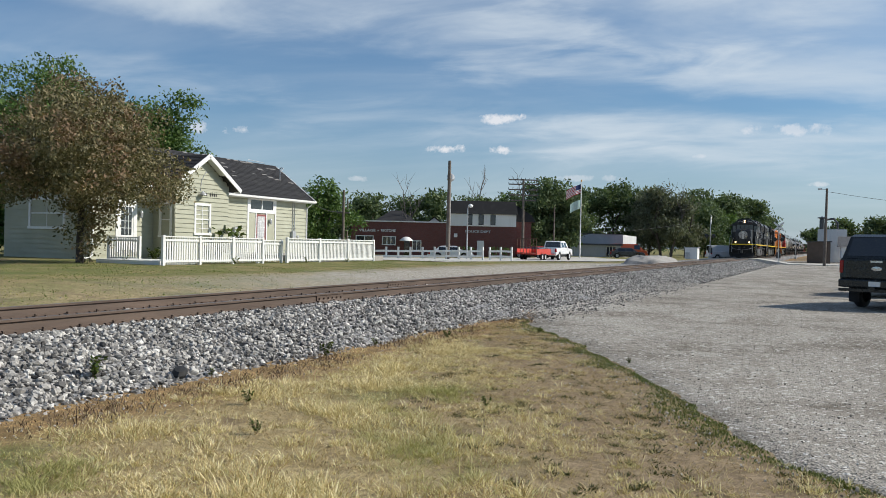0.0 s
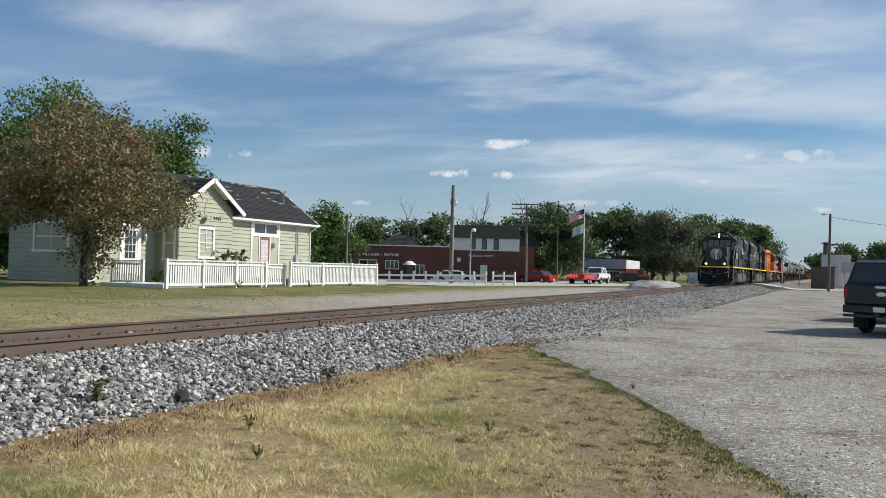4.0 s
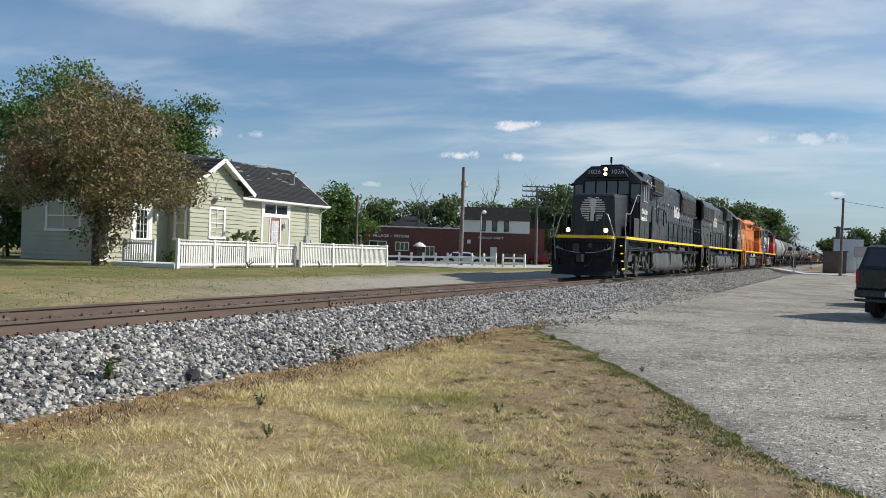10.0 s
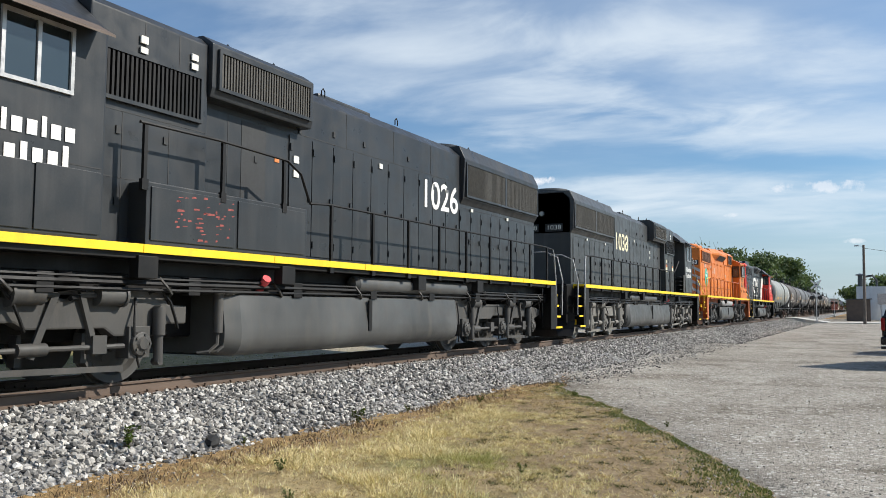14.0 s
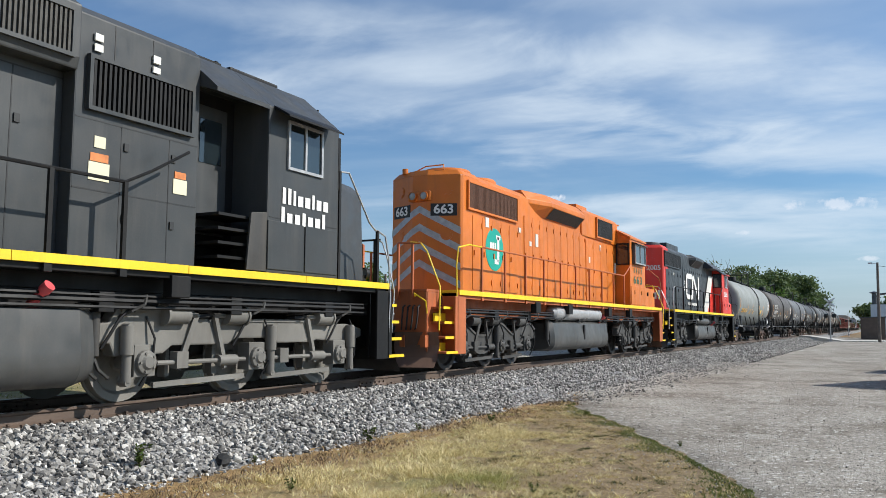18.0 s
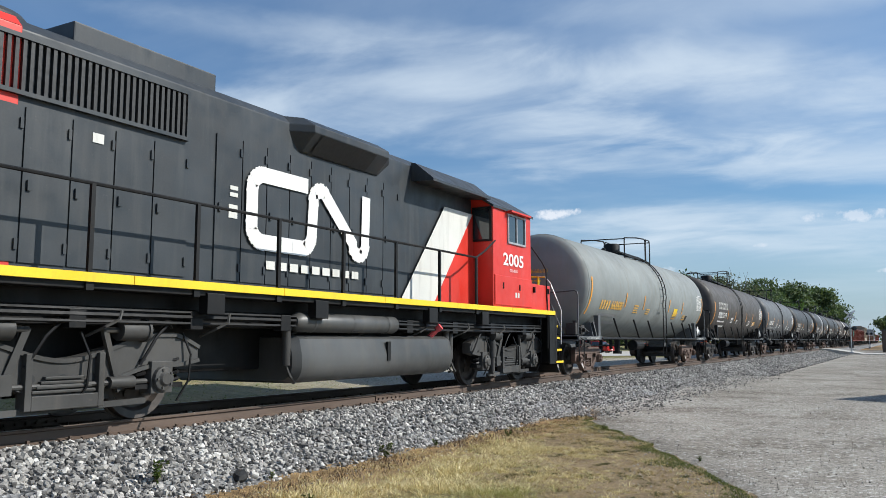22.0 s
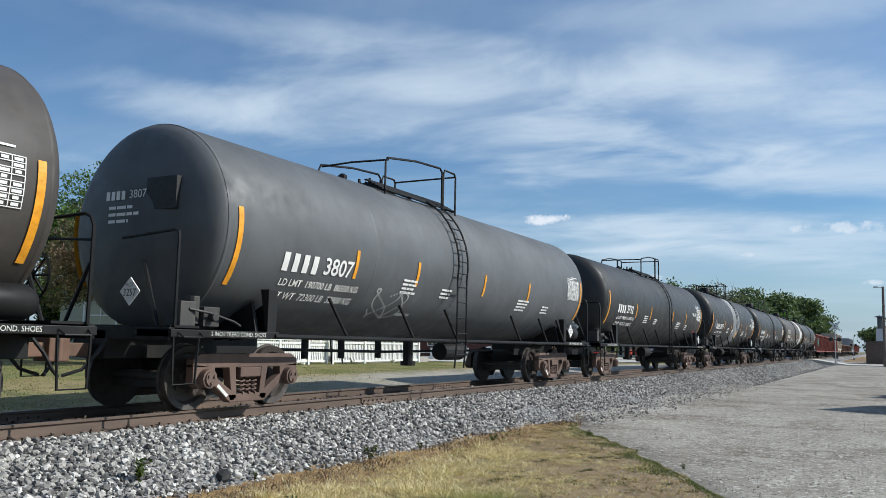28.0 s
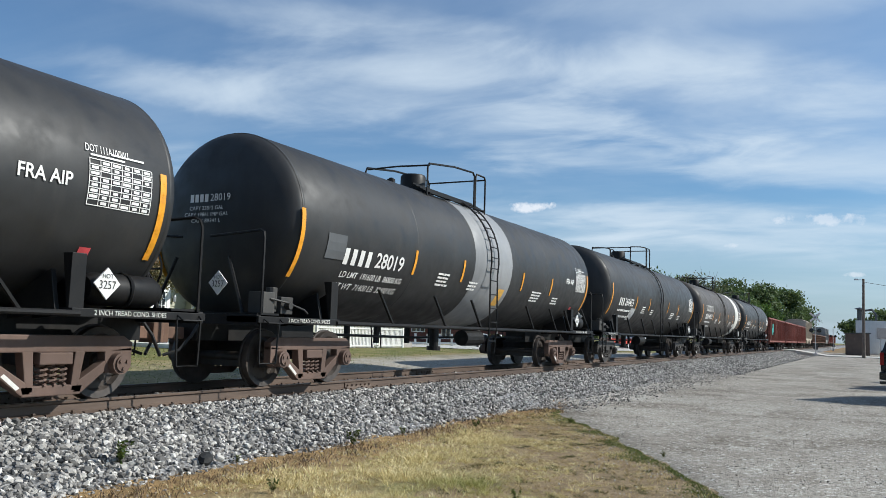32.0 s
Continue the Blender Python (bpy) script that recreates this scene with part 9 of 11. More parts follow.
def ranch_fence(p0, p1, z0, z1, n_):
    fence = thing("ranch_fence", "low white two-rail fence along the street", "fence", "two-rail fences")
    for k in range(n_):
        q = k / (n_ - 1)
        x, y, z = p0[0] + (p1[0] - p0[0]) * q, p0[1] + (p1[1] - p0[1]) * q, z0 + (z1 - z0) * q
        p = MB()
        p.box(x - 0.06, x + 0.06, y - 0.06, y + 0.06, z - 0.1, z + 1.02)
        part("post", p, M["picket_white"], fence)
        if k < n_ - 1:
            x2, y2, z2 = p0[0] + (p1[0] - p0[0]) * (k + 1) / (n_ - 1), p0[1] + (p1[1] - p0[1]) * (k + 1) / (n_ - 1), z0 + (z1 - z0) * (k + 1) / (n_ - 1)
            for zz in (0.30, 0.70):
                r = MB()
                r.beam((x, y - 0.06, z + zz + 0.02 * math.sin(k * 2.3)), (x2, y2 - 0.06, z2 + zz + 0.02 * math.sin(k * 2.3 + 1.4)), 0.03, 0.15)
                part("rail", r, M["picket_white"], fence)


ranch_fence((-31.0, 53.7), (-23.6, 57.35), 0.30, 0.45, 10)
ranch_fence((-23.1, 57.5), (-21.6, 58.2), 0.45, 0.47, 3)


# ---- the village buildings beyond the street ----
BR = Matrix.Translation((-50.89, 82.58, 0.05)) @ Matrix.Rotation(radians(25), 4, "Z")
hall = thing("village_hall", "dark red brick village building with white metal lettering", "building", m=BR)
w = MB()
w.box(0, 11.6, 0, 16, -0.2, 4.05)
w.box(11.6, 19.5, 0.05, 16, -0.2, 3.75)
part("brick_wall", w, M["brick"], hall, "dark red brick walls")
cp = MB()
cp.box(-0.08, 11.65, -0.08, 0.25, 4.05, 4.18)
part("coping", cp, M["trim_white"], hall)
up_ = MB()
up_.box(11.6, 19.5, 0.0, 14, 3.75, 5.22)
part("upper_wall", up_, M["trim_white"], hall, "white boarded upper storey")
for k in range(6):
    lb = MB()
    lb.box(11.6, 19.5, -0.02, 0.0, 3.78 + 0.24 * k, 3.99 + 0.24 * k)
    part("upper_board", lb, M["trim_white"], hall)
mr = MB()
mr.add([(11.4, -0.25, 5.2), (19.7, -0.25, 5.2), (19.7, 14, 5.2), (11.4, 14, 5.2), (11.7, 0.5, 6.75), (19.4, 0.5, 6.75), (19.4, 13, 6.75), (11.7, 13, 6.75)], [(0, 1, 5, 4), (1, 2, 6, 5), (2, 3, 7, 6), (3, 0, 4, 7), (4, 5, 6, 7), (3, 2, 1, 0)])
part("mansard_roof", mr, M["shingle"], hall, "dark mansard roof")
an = MB()
an.box(19.5, 21.4, 1.0, 12, -0.2, 4.4)
part("side_annex", an, M["brick"], hall)
ar = MB()
ar.prism([(19.45, 4.4), (21.9, 4.4), (21.4, 5.2), (19.45, 6.4)], "y", 0.8, 12)
part("annex_roof", ar, M["shingle"], hall)
for a in (13.78, 15.11, 16.51):
    pane_frame(hall, -1, -0.03, a, a + 0.5, 3.95, 5.1, M["frame_black"], M["window_glass"], face="y", name="upper_window", w=0.05)
for a, b, c, e, s in ((3.82, 5.24, 1.4, 2.25, 3), (7.37, 8.26, 0.8, 1.83, 2), (0.7, 2.6, 1.5, 2.3, 2)):
    pane_frame(hall, -1, -0.01, a, b, c, e, M["trim_white"], M["window_glass"], split=s, face="y", name="window", w=0.10)
dr = MB()
dr.box(14.95, 15.75, -0.04, 0.0, 0.0, 2.05)
part("door", dr, M["trim_white"], hall, "white steel door")
dr = MB()
dr.box(6.3, 7.0, -0.04, 0.0, 0.0, 1.95)
part("entrance_door", dr, M["dark_glass"], hall)
um = MB()
um.lathe([(0.0, 2.35), (0.35, 2.28), (0.75, 1.95), (0.78, 1.85)][::-1], (6.6, -0.6, 0), "z", 14)
part("door_canopy", um, M["trim_white"], hall, "small white domed door canopy", smooth=True)
text("VILLAGE", (1.95, -0.03, 3.0), 0.42, M["trim_white"], hall, "-y", width=1.95, bold=0.012)
text("OF", (3.22, -0.03, 2.97), 0.2, M["trim_white"], hall, "-y")
text("PEOTONE", (4.42, -0.03, 3.0), 0.42, M["trim_white"], hall, "-y", width=1.75, bold=0.012)
text("POLICE DEPT", (15.0, 0.01, 3.12), 0.34, M["galv"], hall, "-y", width=3.0, bold=0.012)
sg = MB()
sg.box(12.2, 12.6, -0.0, 0.05, 2.4, 2.85)
part("wall_sign", sg, M["trim_white"], hall)
hd = MB()
for x in (12.8, 14.0, 16.8, 18.3):
    for k in range(60):
        a, r_ = random.uniform(0, 6.28), random.uniform(0, 0.7)
        p = Vector((x + r_ * math.cos(a), -0.8 + 0.4 * math.sin(a) * r_, random.uniform(0.1, 1.3)))
        q = Vector((random.uniform(-1, 1), random.uniform(-1, 1), random.uniform(-1, 1))).normalized() * 0.16
        s_ = q.cross(Vector((0.3, 0.8, 0.5))).normalized() * 0.12
        hd.quad(p - q, p + s_, p + q, p - s_)
part("foundation_shrubs", hd, M["leaf_dark"], hall, "dark shrubs along the wall")
hip = thing("hip_roof_house", "house with a dark hip roof behind the village building", "house", m=BR @ Matrix.Translation((0.5, 20, 0)))
hb = MB()
hb.box(0.3, 6.6, 0.3, 8, -0.1, 4.2)
part("wall", hb, M["brick"], hip)
hb = MB()
hb.add([(-0.2, -0.2, 4.2), (7.1, -0.2, 4.2), (7.1, 8.4, 4.2), (-0.2, 8.4, 4.2), (2.6, 4, 6.35), (4.2, 4, 6.35)], [(0, 1, 5, 4), (1, 2, 5), (2, 3, 4, 5), (3, 0, 4), (3, 2, 1, 0)])
part("roof", hb, M["shingle"], hip)
wg = thing("gabled_house", "small white gable showing above the brick parapet", "house", m=BR @ Matrix.Translation((8.2, 22, 0)))
hb = MB()
hb.prism([(0, 0), (2.6, 0), (2.6, 4.3), (1.3, 5.35), (0, 4.3)], "y", 0, 6)
part("wall", hb, M["trim_white"], wg)
hb = MB()
hb.prism([(-0.2, 4.2), (1.3, 5.4), (2.8, 4.2), (2.8, 4.35), (1.3, 5.56), (-0.2, 4.35)], "y", -0.2, 6.2)
part("roof", hb, M["shingle"], wg)
MTX = Matrix.Translation((-35.02, 119.99, 0.15)) @ Matrix.Rotation(radians(25), 4, "Z")
shop = thing("metal_building", "grey and white ribbed metal building with a low office", "building", m=MTX)
mb = MB()
mb.prism([(1.8, 0), (8.0, 0), (8.0, 3.42), (3.4, 3.52), (1.8, 3.2)], "y", 0.6, 14)
part("grey_wall", mb, M["metal_grey"], shop)
mb = MB()
mb.add([(8.0, 0.6, 0), (11.4, 6.5, 0), (11.4, 6.5, 3.3), (8.0, 0.6, 3.42)], [(0, 1, 2, 3)])
mb.add([(8.0, 0.6, 0), (11.4, 6.5, 0), (8.0, 12, 0), (8.0, 0.6, 3.4), (11.4, 6.5, 3.28), (8.0, 12, 3.4)], [(3, 4, 5), (1, 2, 5, 4)])
part("white_wall", mb, M["metal_white"], shop)
mb = MB()
mb.box(1.7, 8.1, 0.5, 14.1, 3.46, 3.56)
part("roof", mb, M["car_grey"], shop)
for k in range(20):
    r = MB()
    r.box(1.9 + 0.31 * k, 1.94 + 0.31 * k, 0.56, 0.6, 0, 3.3)
    part("wall_rib", r, M["metal_grey"], shop)
mb = MB()
mb.box(0.1, 7.0, -2.5, 0.6, 0, 1.75)
part("office_wall", mb, M["metal_grey"], shop)
mb = MB()
mb.box(-0.1, 7.2, -2.9, 0.7, 1.75, 2.0)
part("office_roof", mb, M["car_grey"], shop)
pane_frame(shop, -1, -2.51, 4.9, 6.25, 0.1, 1.6, M["trim_white"], M["window_glass"], split=3, face="y", name="glass_door", w=0.06)
side_house = thing("white_house", "small white house with a grey roof", "house", m=pose(3.6, 140, 0))
mb = MB()
mb.box(-1.6, 3.0, 0, 8, 0, 2.5)
part("wall", mb, M["trim_white"], side_house)
mb = MB()
mb.prism([(-0.2, 2.5), (8.2, 2.5), (6.5, 4.1), (1.5, 4.1)], "x", -2.0, 3.4)
part("roof", mb, M["bare_roof"], side_house)
mb = MB()
mb.box(-5.0, -0.6, 9.5, 14, 0, 5.4)
tall = part("tall_wing", mb, M["metal_white"], side_house)
mb = MB()
mb.lathe([(0.0, 7.6), (0.7, 7.4), (0.75, 7.3), (0.35, 7.2), (0.4, 5.4)][::-1], (-4.4, 11, 0), "z", 14)
mb.tube([(-4.0, 11, 7.0), (-2.6, 11, 7.2), (-2.0, 11, 6.4), (-2.0, 11, 5.4)], 0.18, 8)
part("dust_collector", mb, M["car_grey"], side_house)
shed = thing("shed", "plain brown sheet-walled shed with a low sloping roof", "shed")
mb = MB()
mb.prism([(-2.5, 0.0), (0.5, 0.0), (0.5, 3.05), (-2.5, 2.95)], "y", 127, 133)
part("wall", mb, M["brown_shed"], shed)
mb = MB()
mb.prism([(-2.7, 2.95), (0.7, 3.05), (0.7, 3.18), (-2.7, 3.08)], "y", 126.8, 133.2)
part("roof", mb, M["car_grey"], shed)
for k in range(6):
    r = MB()
    r.box(-2.4 + 0.5 * k, -2.36 + 0.5 * k, 126.97, 127.0, 0.1, 2.95)
    part("wall_rib", r, M["brown_shed"], shed)


# ---- streets, crossing, gravel heap ----
st = MB()
rows_ = [(44, -20.5, -31), (60, -20.5, -30.5), (80, -19.8, -31), (98, -18, -32), (106, -14.5, -40), (114, -14.5, -60)]
for y, a, b in rows_:
    for x in (a, b):
        st.v.append((x, y, ground_z(x, y) + 0.03))
st.f = [(2 * i, 2 * i + 1, 2 * i + 3, 2 * i + 2) for i in range(len(rows_) - 1)]
st.f = [tuple(reversed(f)) for f in st.f]
solo("street", st, M["concrete"], "pale worn street beside the track", "street", kind="structure")
cr = MB()
for a, b, za, zb in ((-14.6, -11.2, 0.45, 0.64), (-11.2, -7.7, 0.64, 0.64), (-7.7, -4.0, 0.64, 0.10), (-4.0, 30.0, 0.10, 0.06)):
    cr.add([(a, 106, za), (b, 106, zb), (b, 114, zb), (a, 114, za), (a, 106, za - 0.5), (b, 106, zb - 0.5), (b, 114, zb - 0.5), (a, 114, za - 0.5)], [(0, 1, 2, 3), (0, 4, 5, 1), (2, 6, 7, 3)])
solo("crossing_road", cr, M["concrete"], "pale road that crosses the track", "road", kind="structure")
hp = MB()
nr, na = 9, 40
for i in range(nr):
    q = i / (nr - 1)
    for j in range(na):
        a = 2 * math.pi * j / na
        rx_, ry_ = 2.6 * (1 - 0.62 * q), 5.0 * (1 - 0.45 * q)
        nz = 0.16 * noise.noise((math.cos(a) * 2 + 5, math.sin(a) * 2, q * 3))
        hp.v.append((-13.2 + rx_ * math.cos(a) * (1 + nz), 69 + ry_ * math.sin(a) * (1 + nz), 0.10 + 0.92 * (1 - (1 - q) ** 1.4) + nz * 0.6 * (q > 0.05)))
hp.f = [(i * na + j, i * na + (j + 1) % na, (i + 1) * na + (j + 1) % na, (i + 1) * na + j) for i in range(nr - 1) for j in range(na)] + [tuple(range((nr - 1) * na, nr * na))]
solo("gravel_heap", hp, M["pale_pile"], "low heap of pale gravel beside the track", "gravel heap", smooth=True)


# ---- poles, signals, lamps ----
def pole(label, x, y, z, h, r=0.15, arms=(), lean=0.0, mat=None, name="utility_pole"):
    p = thing(name, label, "pole", "poles")
    mb = MB()
    mb.cyl((x, y, z - 0.2), (x + lean, y, z + h), r, r * 0.68, 10)
    part("shaft", mb, mat or M["wood_pole"], p, smooth=True)
    d = Vector((math.cos(radians(25)), math.sin(radians(25)), 0))
    for hz, half in arms:
        a = MB()
        c = Vector((x + lean * hz / h, y, z + hz))
        a.beam(c - d * half, c + d * half, 0.11, 0.13)
        arm = part("crossarm", a, M["wood_pole"], p)
        k = int(half * 2 / 0.42)
        for i in range(k + 1):
            q = c - d * half + d * (2 * half * i / k)
            ins = MB()
            ins.cyl(q + Vector((0, 0, 0.05)), q + Vector((0, 0, 0.24)), 0.04, 0.03, 6)
            part("insulator", ins, M["dark_glass"], arm)
    return p


pole("tall bare wooden utility pole", -26.05, 56.25, 0.36, 7.6, 0.17, lean=0.03)
pole("wooden pole with six crossarms of insulators", -30.85, 86.7, 0.15, 8.95, 0.17, [(8.85, 1.65), (8.35, 1.65), (7.75, 1.65), (7.15, 1.65), (6.55, 1.4)], lean=-0.1)
pole("leaning wooden utility pole behind the house", -42.6, 67.7, 0.16, 6.5, 0.16, [(4.3, 0.6)])
pole("thin wooden pole beside a leaning one", -46.5, 74.7, 0.1, 6.2, 0.12)
pole("thin pole before the trees", -30.0, 95.4, 0.1, 6.3, 0.10)
lp = pole("wooden pole with a lamp arm beside the lot", -0.2, 103.8, 0.0, 8.95, 0.19, lean=0.1)
mb = MB()
mb.beam((-0.15, 103.8, 8.82), (-0.85, 103.6, 8.88), 0.05)
mb.box(-1.05, -0.6, 103.5, 103.75, 8.80, 8.96)
part("lamp_head", mb, M["galv"], lp)
sl_ = thing("street_lamp", "grey street lamp with a round white head", "street lamp", "poles")
mb = MB()
mb.cyl((-27.11, 62.36, 0.2), (-27.11, 62.36, 4.6), 0.07, 0.05, 10)
mb.tube([(-27.11, 62.36, 4.6), (-27.05, 62.4, 4.8), (-26.9, 62.45, 4.86)], 0.04, 6)
part("post", mb, M["galv"], sl_)
mb = MB()
mb.lathe([(0.0, 5.02), (0.14, 4.98), (0.22, 4.86), (0.16, 4.74), (0.0, 4.70)][::-1], (-26.9, 62.45, 0), "z", 14)
part("lamp_head", mb, M["trim_white"], sl_, smooth=True)
sn = MB()
sn.cyl((-26.3, 57.1, 0.3), (-26.3, 57.1, 7.0), 0.05, 0.05, 8)
sn.lathe([(0.0, 7.1), (0.28, 6.95), (0.30, 6.6), (0.0, 6.4)][::-1], (-26.3, 57.1, 0), "z", 12)
solo("siren_pole", sn, M["galv"], "thin grey pole with a round siren on top", "pole", "poles", smooth=True)


def wire(label, a, b, sag, r=0.02):
    mb = MB()
    a, b = Vector(a), Vector(b)
    mb.tube([a.lerp(b, k / 14) - Vector((0, 0, sag * 4 * (k / 14) * (1 - k / 14))) for k in range(15)], r, 4)
    solo("overhead_wire", mb, M["rubber"], label, "wire", "overhead wires")


wire("thin sagging overhead wire", (-0.12, 103.8, 8.6), (26, 108, 6.9), 0.8)
wire("thin sagging wire behind the house", (-42.6, 67.7, 4.6), (-33, 45.4, 5.6), 0.7)
wire("thin sagging wire behind the house", (-42.6, 67.7, 4.9), (-46.5, 74.7, 5.0), 0.1)
wire("thin sagging wire before the trees", (-27.9, 104, 3.6), (-18, 118, 5.2), 0.3)


def signal(label, x, y, z, h, cross):
    s = thing("crossing_signal", label, "railway signal", "crossing signals")
    mb = MB()
    mb.cyl((x, y, z - 0.2), (x, y, z + h), 0.06, n=10)
    mb.box(x - 0.2, x + 0.2, y - 0.2, y + 0.2, z - 0.1, z + 0.25)
    part("mast", mb, M["galv"], s)
    if cross:
        for sg_ in (-1, 1):
            c = MB()
            if cross == "road":     # turned to the traffic on the road
                c.beam((x + 0.08, y - 0.55, z + h - 0.25 - sg_ * 0.5), (x + 0.08, y + 0.55, z + h - 0.25 + sg_ * 0.5), 0.03, 0.2)
            else:
                c.beam((x - 0.55, y - 0.08, z + h - 0.25 - sg_ * 0.5), (x + 0.55, y - 0.08, z + h - 0.25 + sg_ * 0.5), 0.03, 0.2)
            part("crossbuck", c, M["trim_white"], s)
    for dx in (-0.42, 0.42):
        l = MB()
        l.lathe([(0.0, y - 0.18), (0.24, y - 0.17), (0.26, y - 0.12), (0.12, y - 0.02)], (x + dx, 0, z + 2.9), "y", 14)
        lamp = part("flasher", l, M["car_black"], s)
    a = MB()
    a.beam((x - 0.5, y - 0.05, z + 2.9), (x + 0.5, y - 0.05, z + 2.9), 0.06)
    part("lamp_arm", a, M["car_black"], s)
    bx = MB()
    bx.box(x - 0.25, x + 0.25, y + 0.05, y + 0.5, z + 0.7, z + 1.4)
    part("gate_motor", bx, M["car_grey"], s)


signal("railway crossing mast with dark flashers", -13.75, 111.1, 0.5, 5.3, "road")
signal("railway crossing mast with white crossbuck and flashers", -5.2, 105.2, 0.1, 4.7, True)
signal("distant railway signal mast", -6.0, 190, 0.1, 4.5, False)
ub = thing("signal_cabinet", "white steel signal cabinet beside the crossing", "cabinet")
mb = MB()
mb.box(-15.0, -13.6, 98.5, 100.2, 0.45, 1.78)
part("body", mb, M["trim_white"], ub, bevel=0.03)
mb = MB()
mb.box(-15.1, -13.5, 98.4, 100.3, 1.78, 1.86)
part("lid", mb, M["galv"], ub)
mb = MB()
mb.box(-14.9, -14.4, 98.2, 98.5, 0.45, 1.25)
part("side_box", mb, M["galv"], ub)
fl = thing("flagpole", "tall white flagpole beside the street", "flagpole", "poles")
mb = MB()
mb.cyl((-28.05, 100.15, 0.0), (-28.05, 100.15, 9.85), 0.09, 0.05, 10)
part("shaft", mb, M["trim_white"], fl, smooth=True)
mb = MB()
mb.lathe([(0.0, 10.05), (0.10, 9.98), (0.12, 9.9), (0.08, 9.8)][::-1], (-28.05, 100.15, 0), "z", 12)
part("finial", mb, M["gold"], fl, smooth=True)


def flag(label, z, w, h, stripes, canton, plain_mat=None, swing=0.0):
    """A flag of eight stiff strips, each hinged further round, that sway on the staff."""
    f = thing("flag", label, "flag", "flags", m=pose(-28.05, 100.15, z))
    n_ = 8
    x, y, zz, ang = 0.0, 0.0, 0.0, radians(200)
    for k in range(n_):
        ang2 = radians(205) + 0.45 * math.sin(k * 1.15 + swing)
        x2, y2 = x + math.cos(ang2) * w / n_, y + math.sin(ang2) * w / n_
        z2 = zz - w / n_ * (0.28 + 0.05 * k)
        if plain_mat:
            mb = MB()
            mb.quad((x, y, zz - h), (x2, y2, z2 - h), (x2, y2, z2), (x, y, zz))
            part("cloth", mb, plain_mat, f)
        else:
            for s in range(stripes):
                c0, c1 = h * s / stripes, h * (s + 1) / stripes
                m = M["flag_blue"] if k < 3 and s < stripes * 7 // 13 else (M["flag_red"] if s % 2 == 0 else M["flag_white"])
                mb = MB()
                mb.quad((x, y, zz - c1), (x2, y2, z2 - c1), (x2, y2, z2 - c0), (x, y, zz - c0))
                part("stripe", mb, m, f)
        x, y, zz = x2, y2, z2
    return f


flags = [flag("large striped national flag blowing from the pole", 9.5, 2.0, 1.15, 13, True), flag("pale green and white flag below a larger one", 7.6, 1.5, 1.1, 3, False, M["flag_green"], 1.0)]
for k_, fl_ in enumerate(flags):
    base_ = fl_.location.copy()
    MOVERS.append((fl_, [(t_ / 2, pose(base_.x, base_.y, base_.z, 2.0 * math.sin(t_ * 1.3 + k_), 1.5 * math.sin(t_ * 0.9), 7 * math.sin(t_ * 1.1 + k_) + 4 * math.sin(t_ * 0.43))) for t_ in range(65)]))


# ---- vehicles ----
def wheel_of(car, x, y, r, w=0.24, rim=M["galv"]):
    t = MB()
    s = 1 if x > 0 else -1
    t.lathe([(r * 0.62, x - w / 2), (r * 0.93, x - w / 2), (r, x - w * 0.36), (r, x + w * 0.36), (r * 0.93, x + w / 2), (r * 0.62, x + w / 2), (r * 0.62, x - w / 2)], (0, y, r), "x", 24)
    wh = part("wheel", t, M["tyre"], car, smooth=True)
    h = MB()
    h.lathe([(0.0, x + s * w * 0.42), (r * 0.2, x + s * w * 0.42), (r * 0.3, x + s * w * 0.25), (r * 0.55, x + s * w * 0.32), (r * 0.62, x + s * w * 0.46)][:: 1 if s < 0 else -1], (0, y, r), "x", 20)
    part("rim", h, rim, wh, smooth=True)


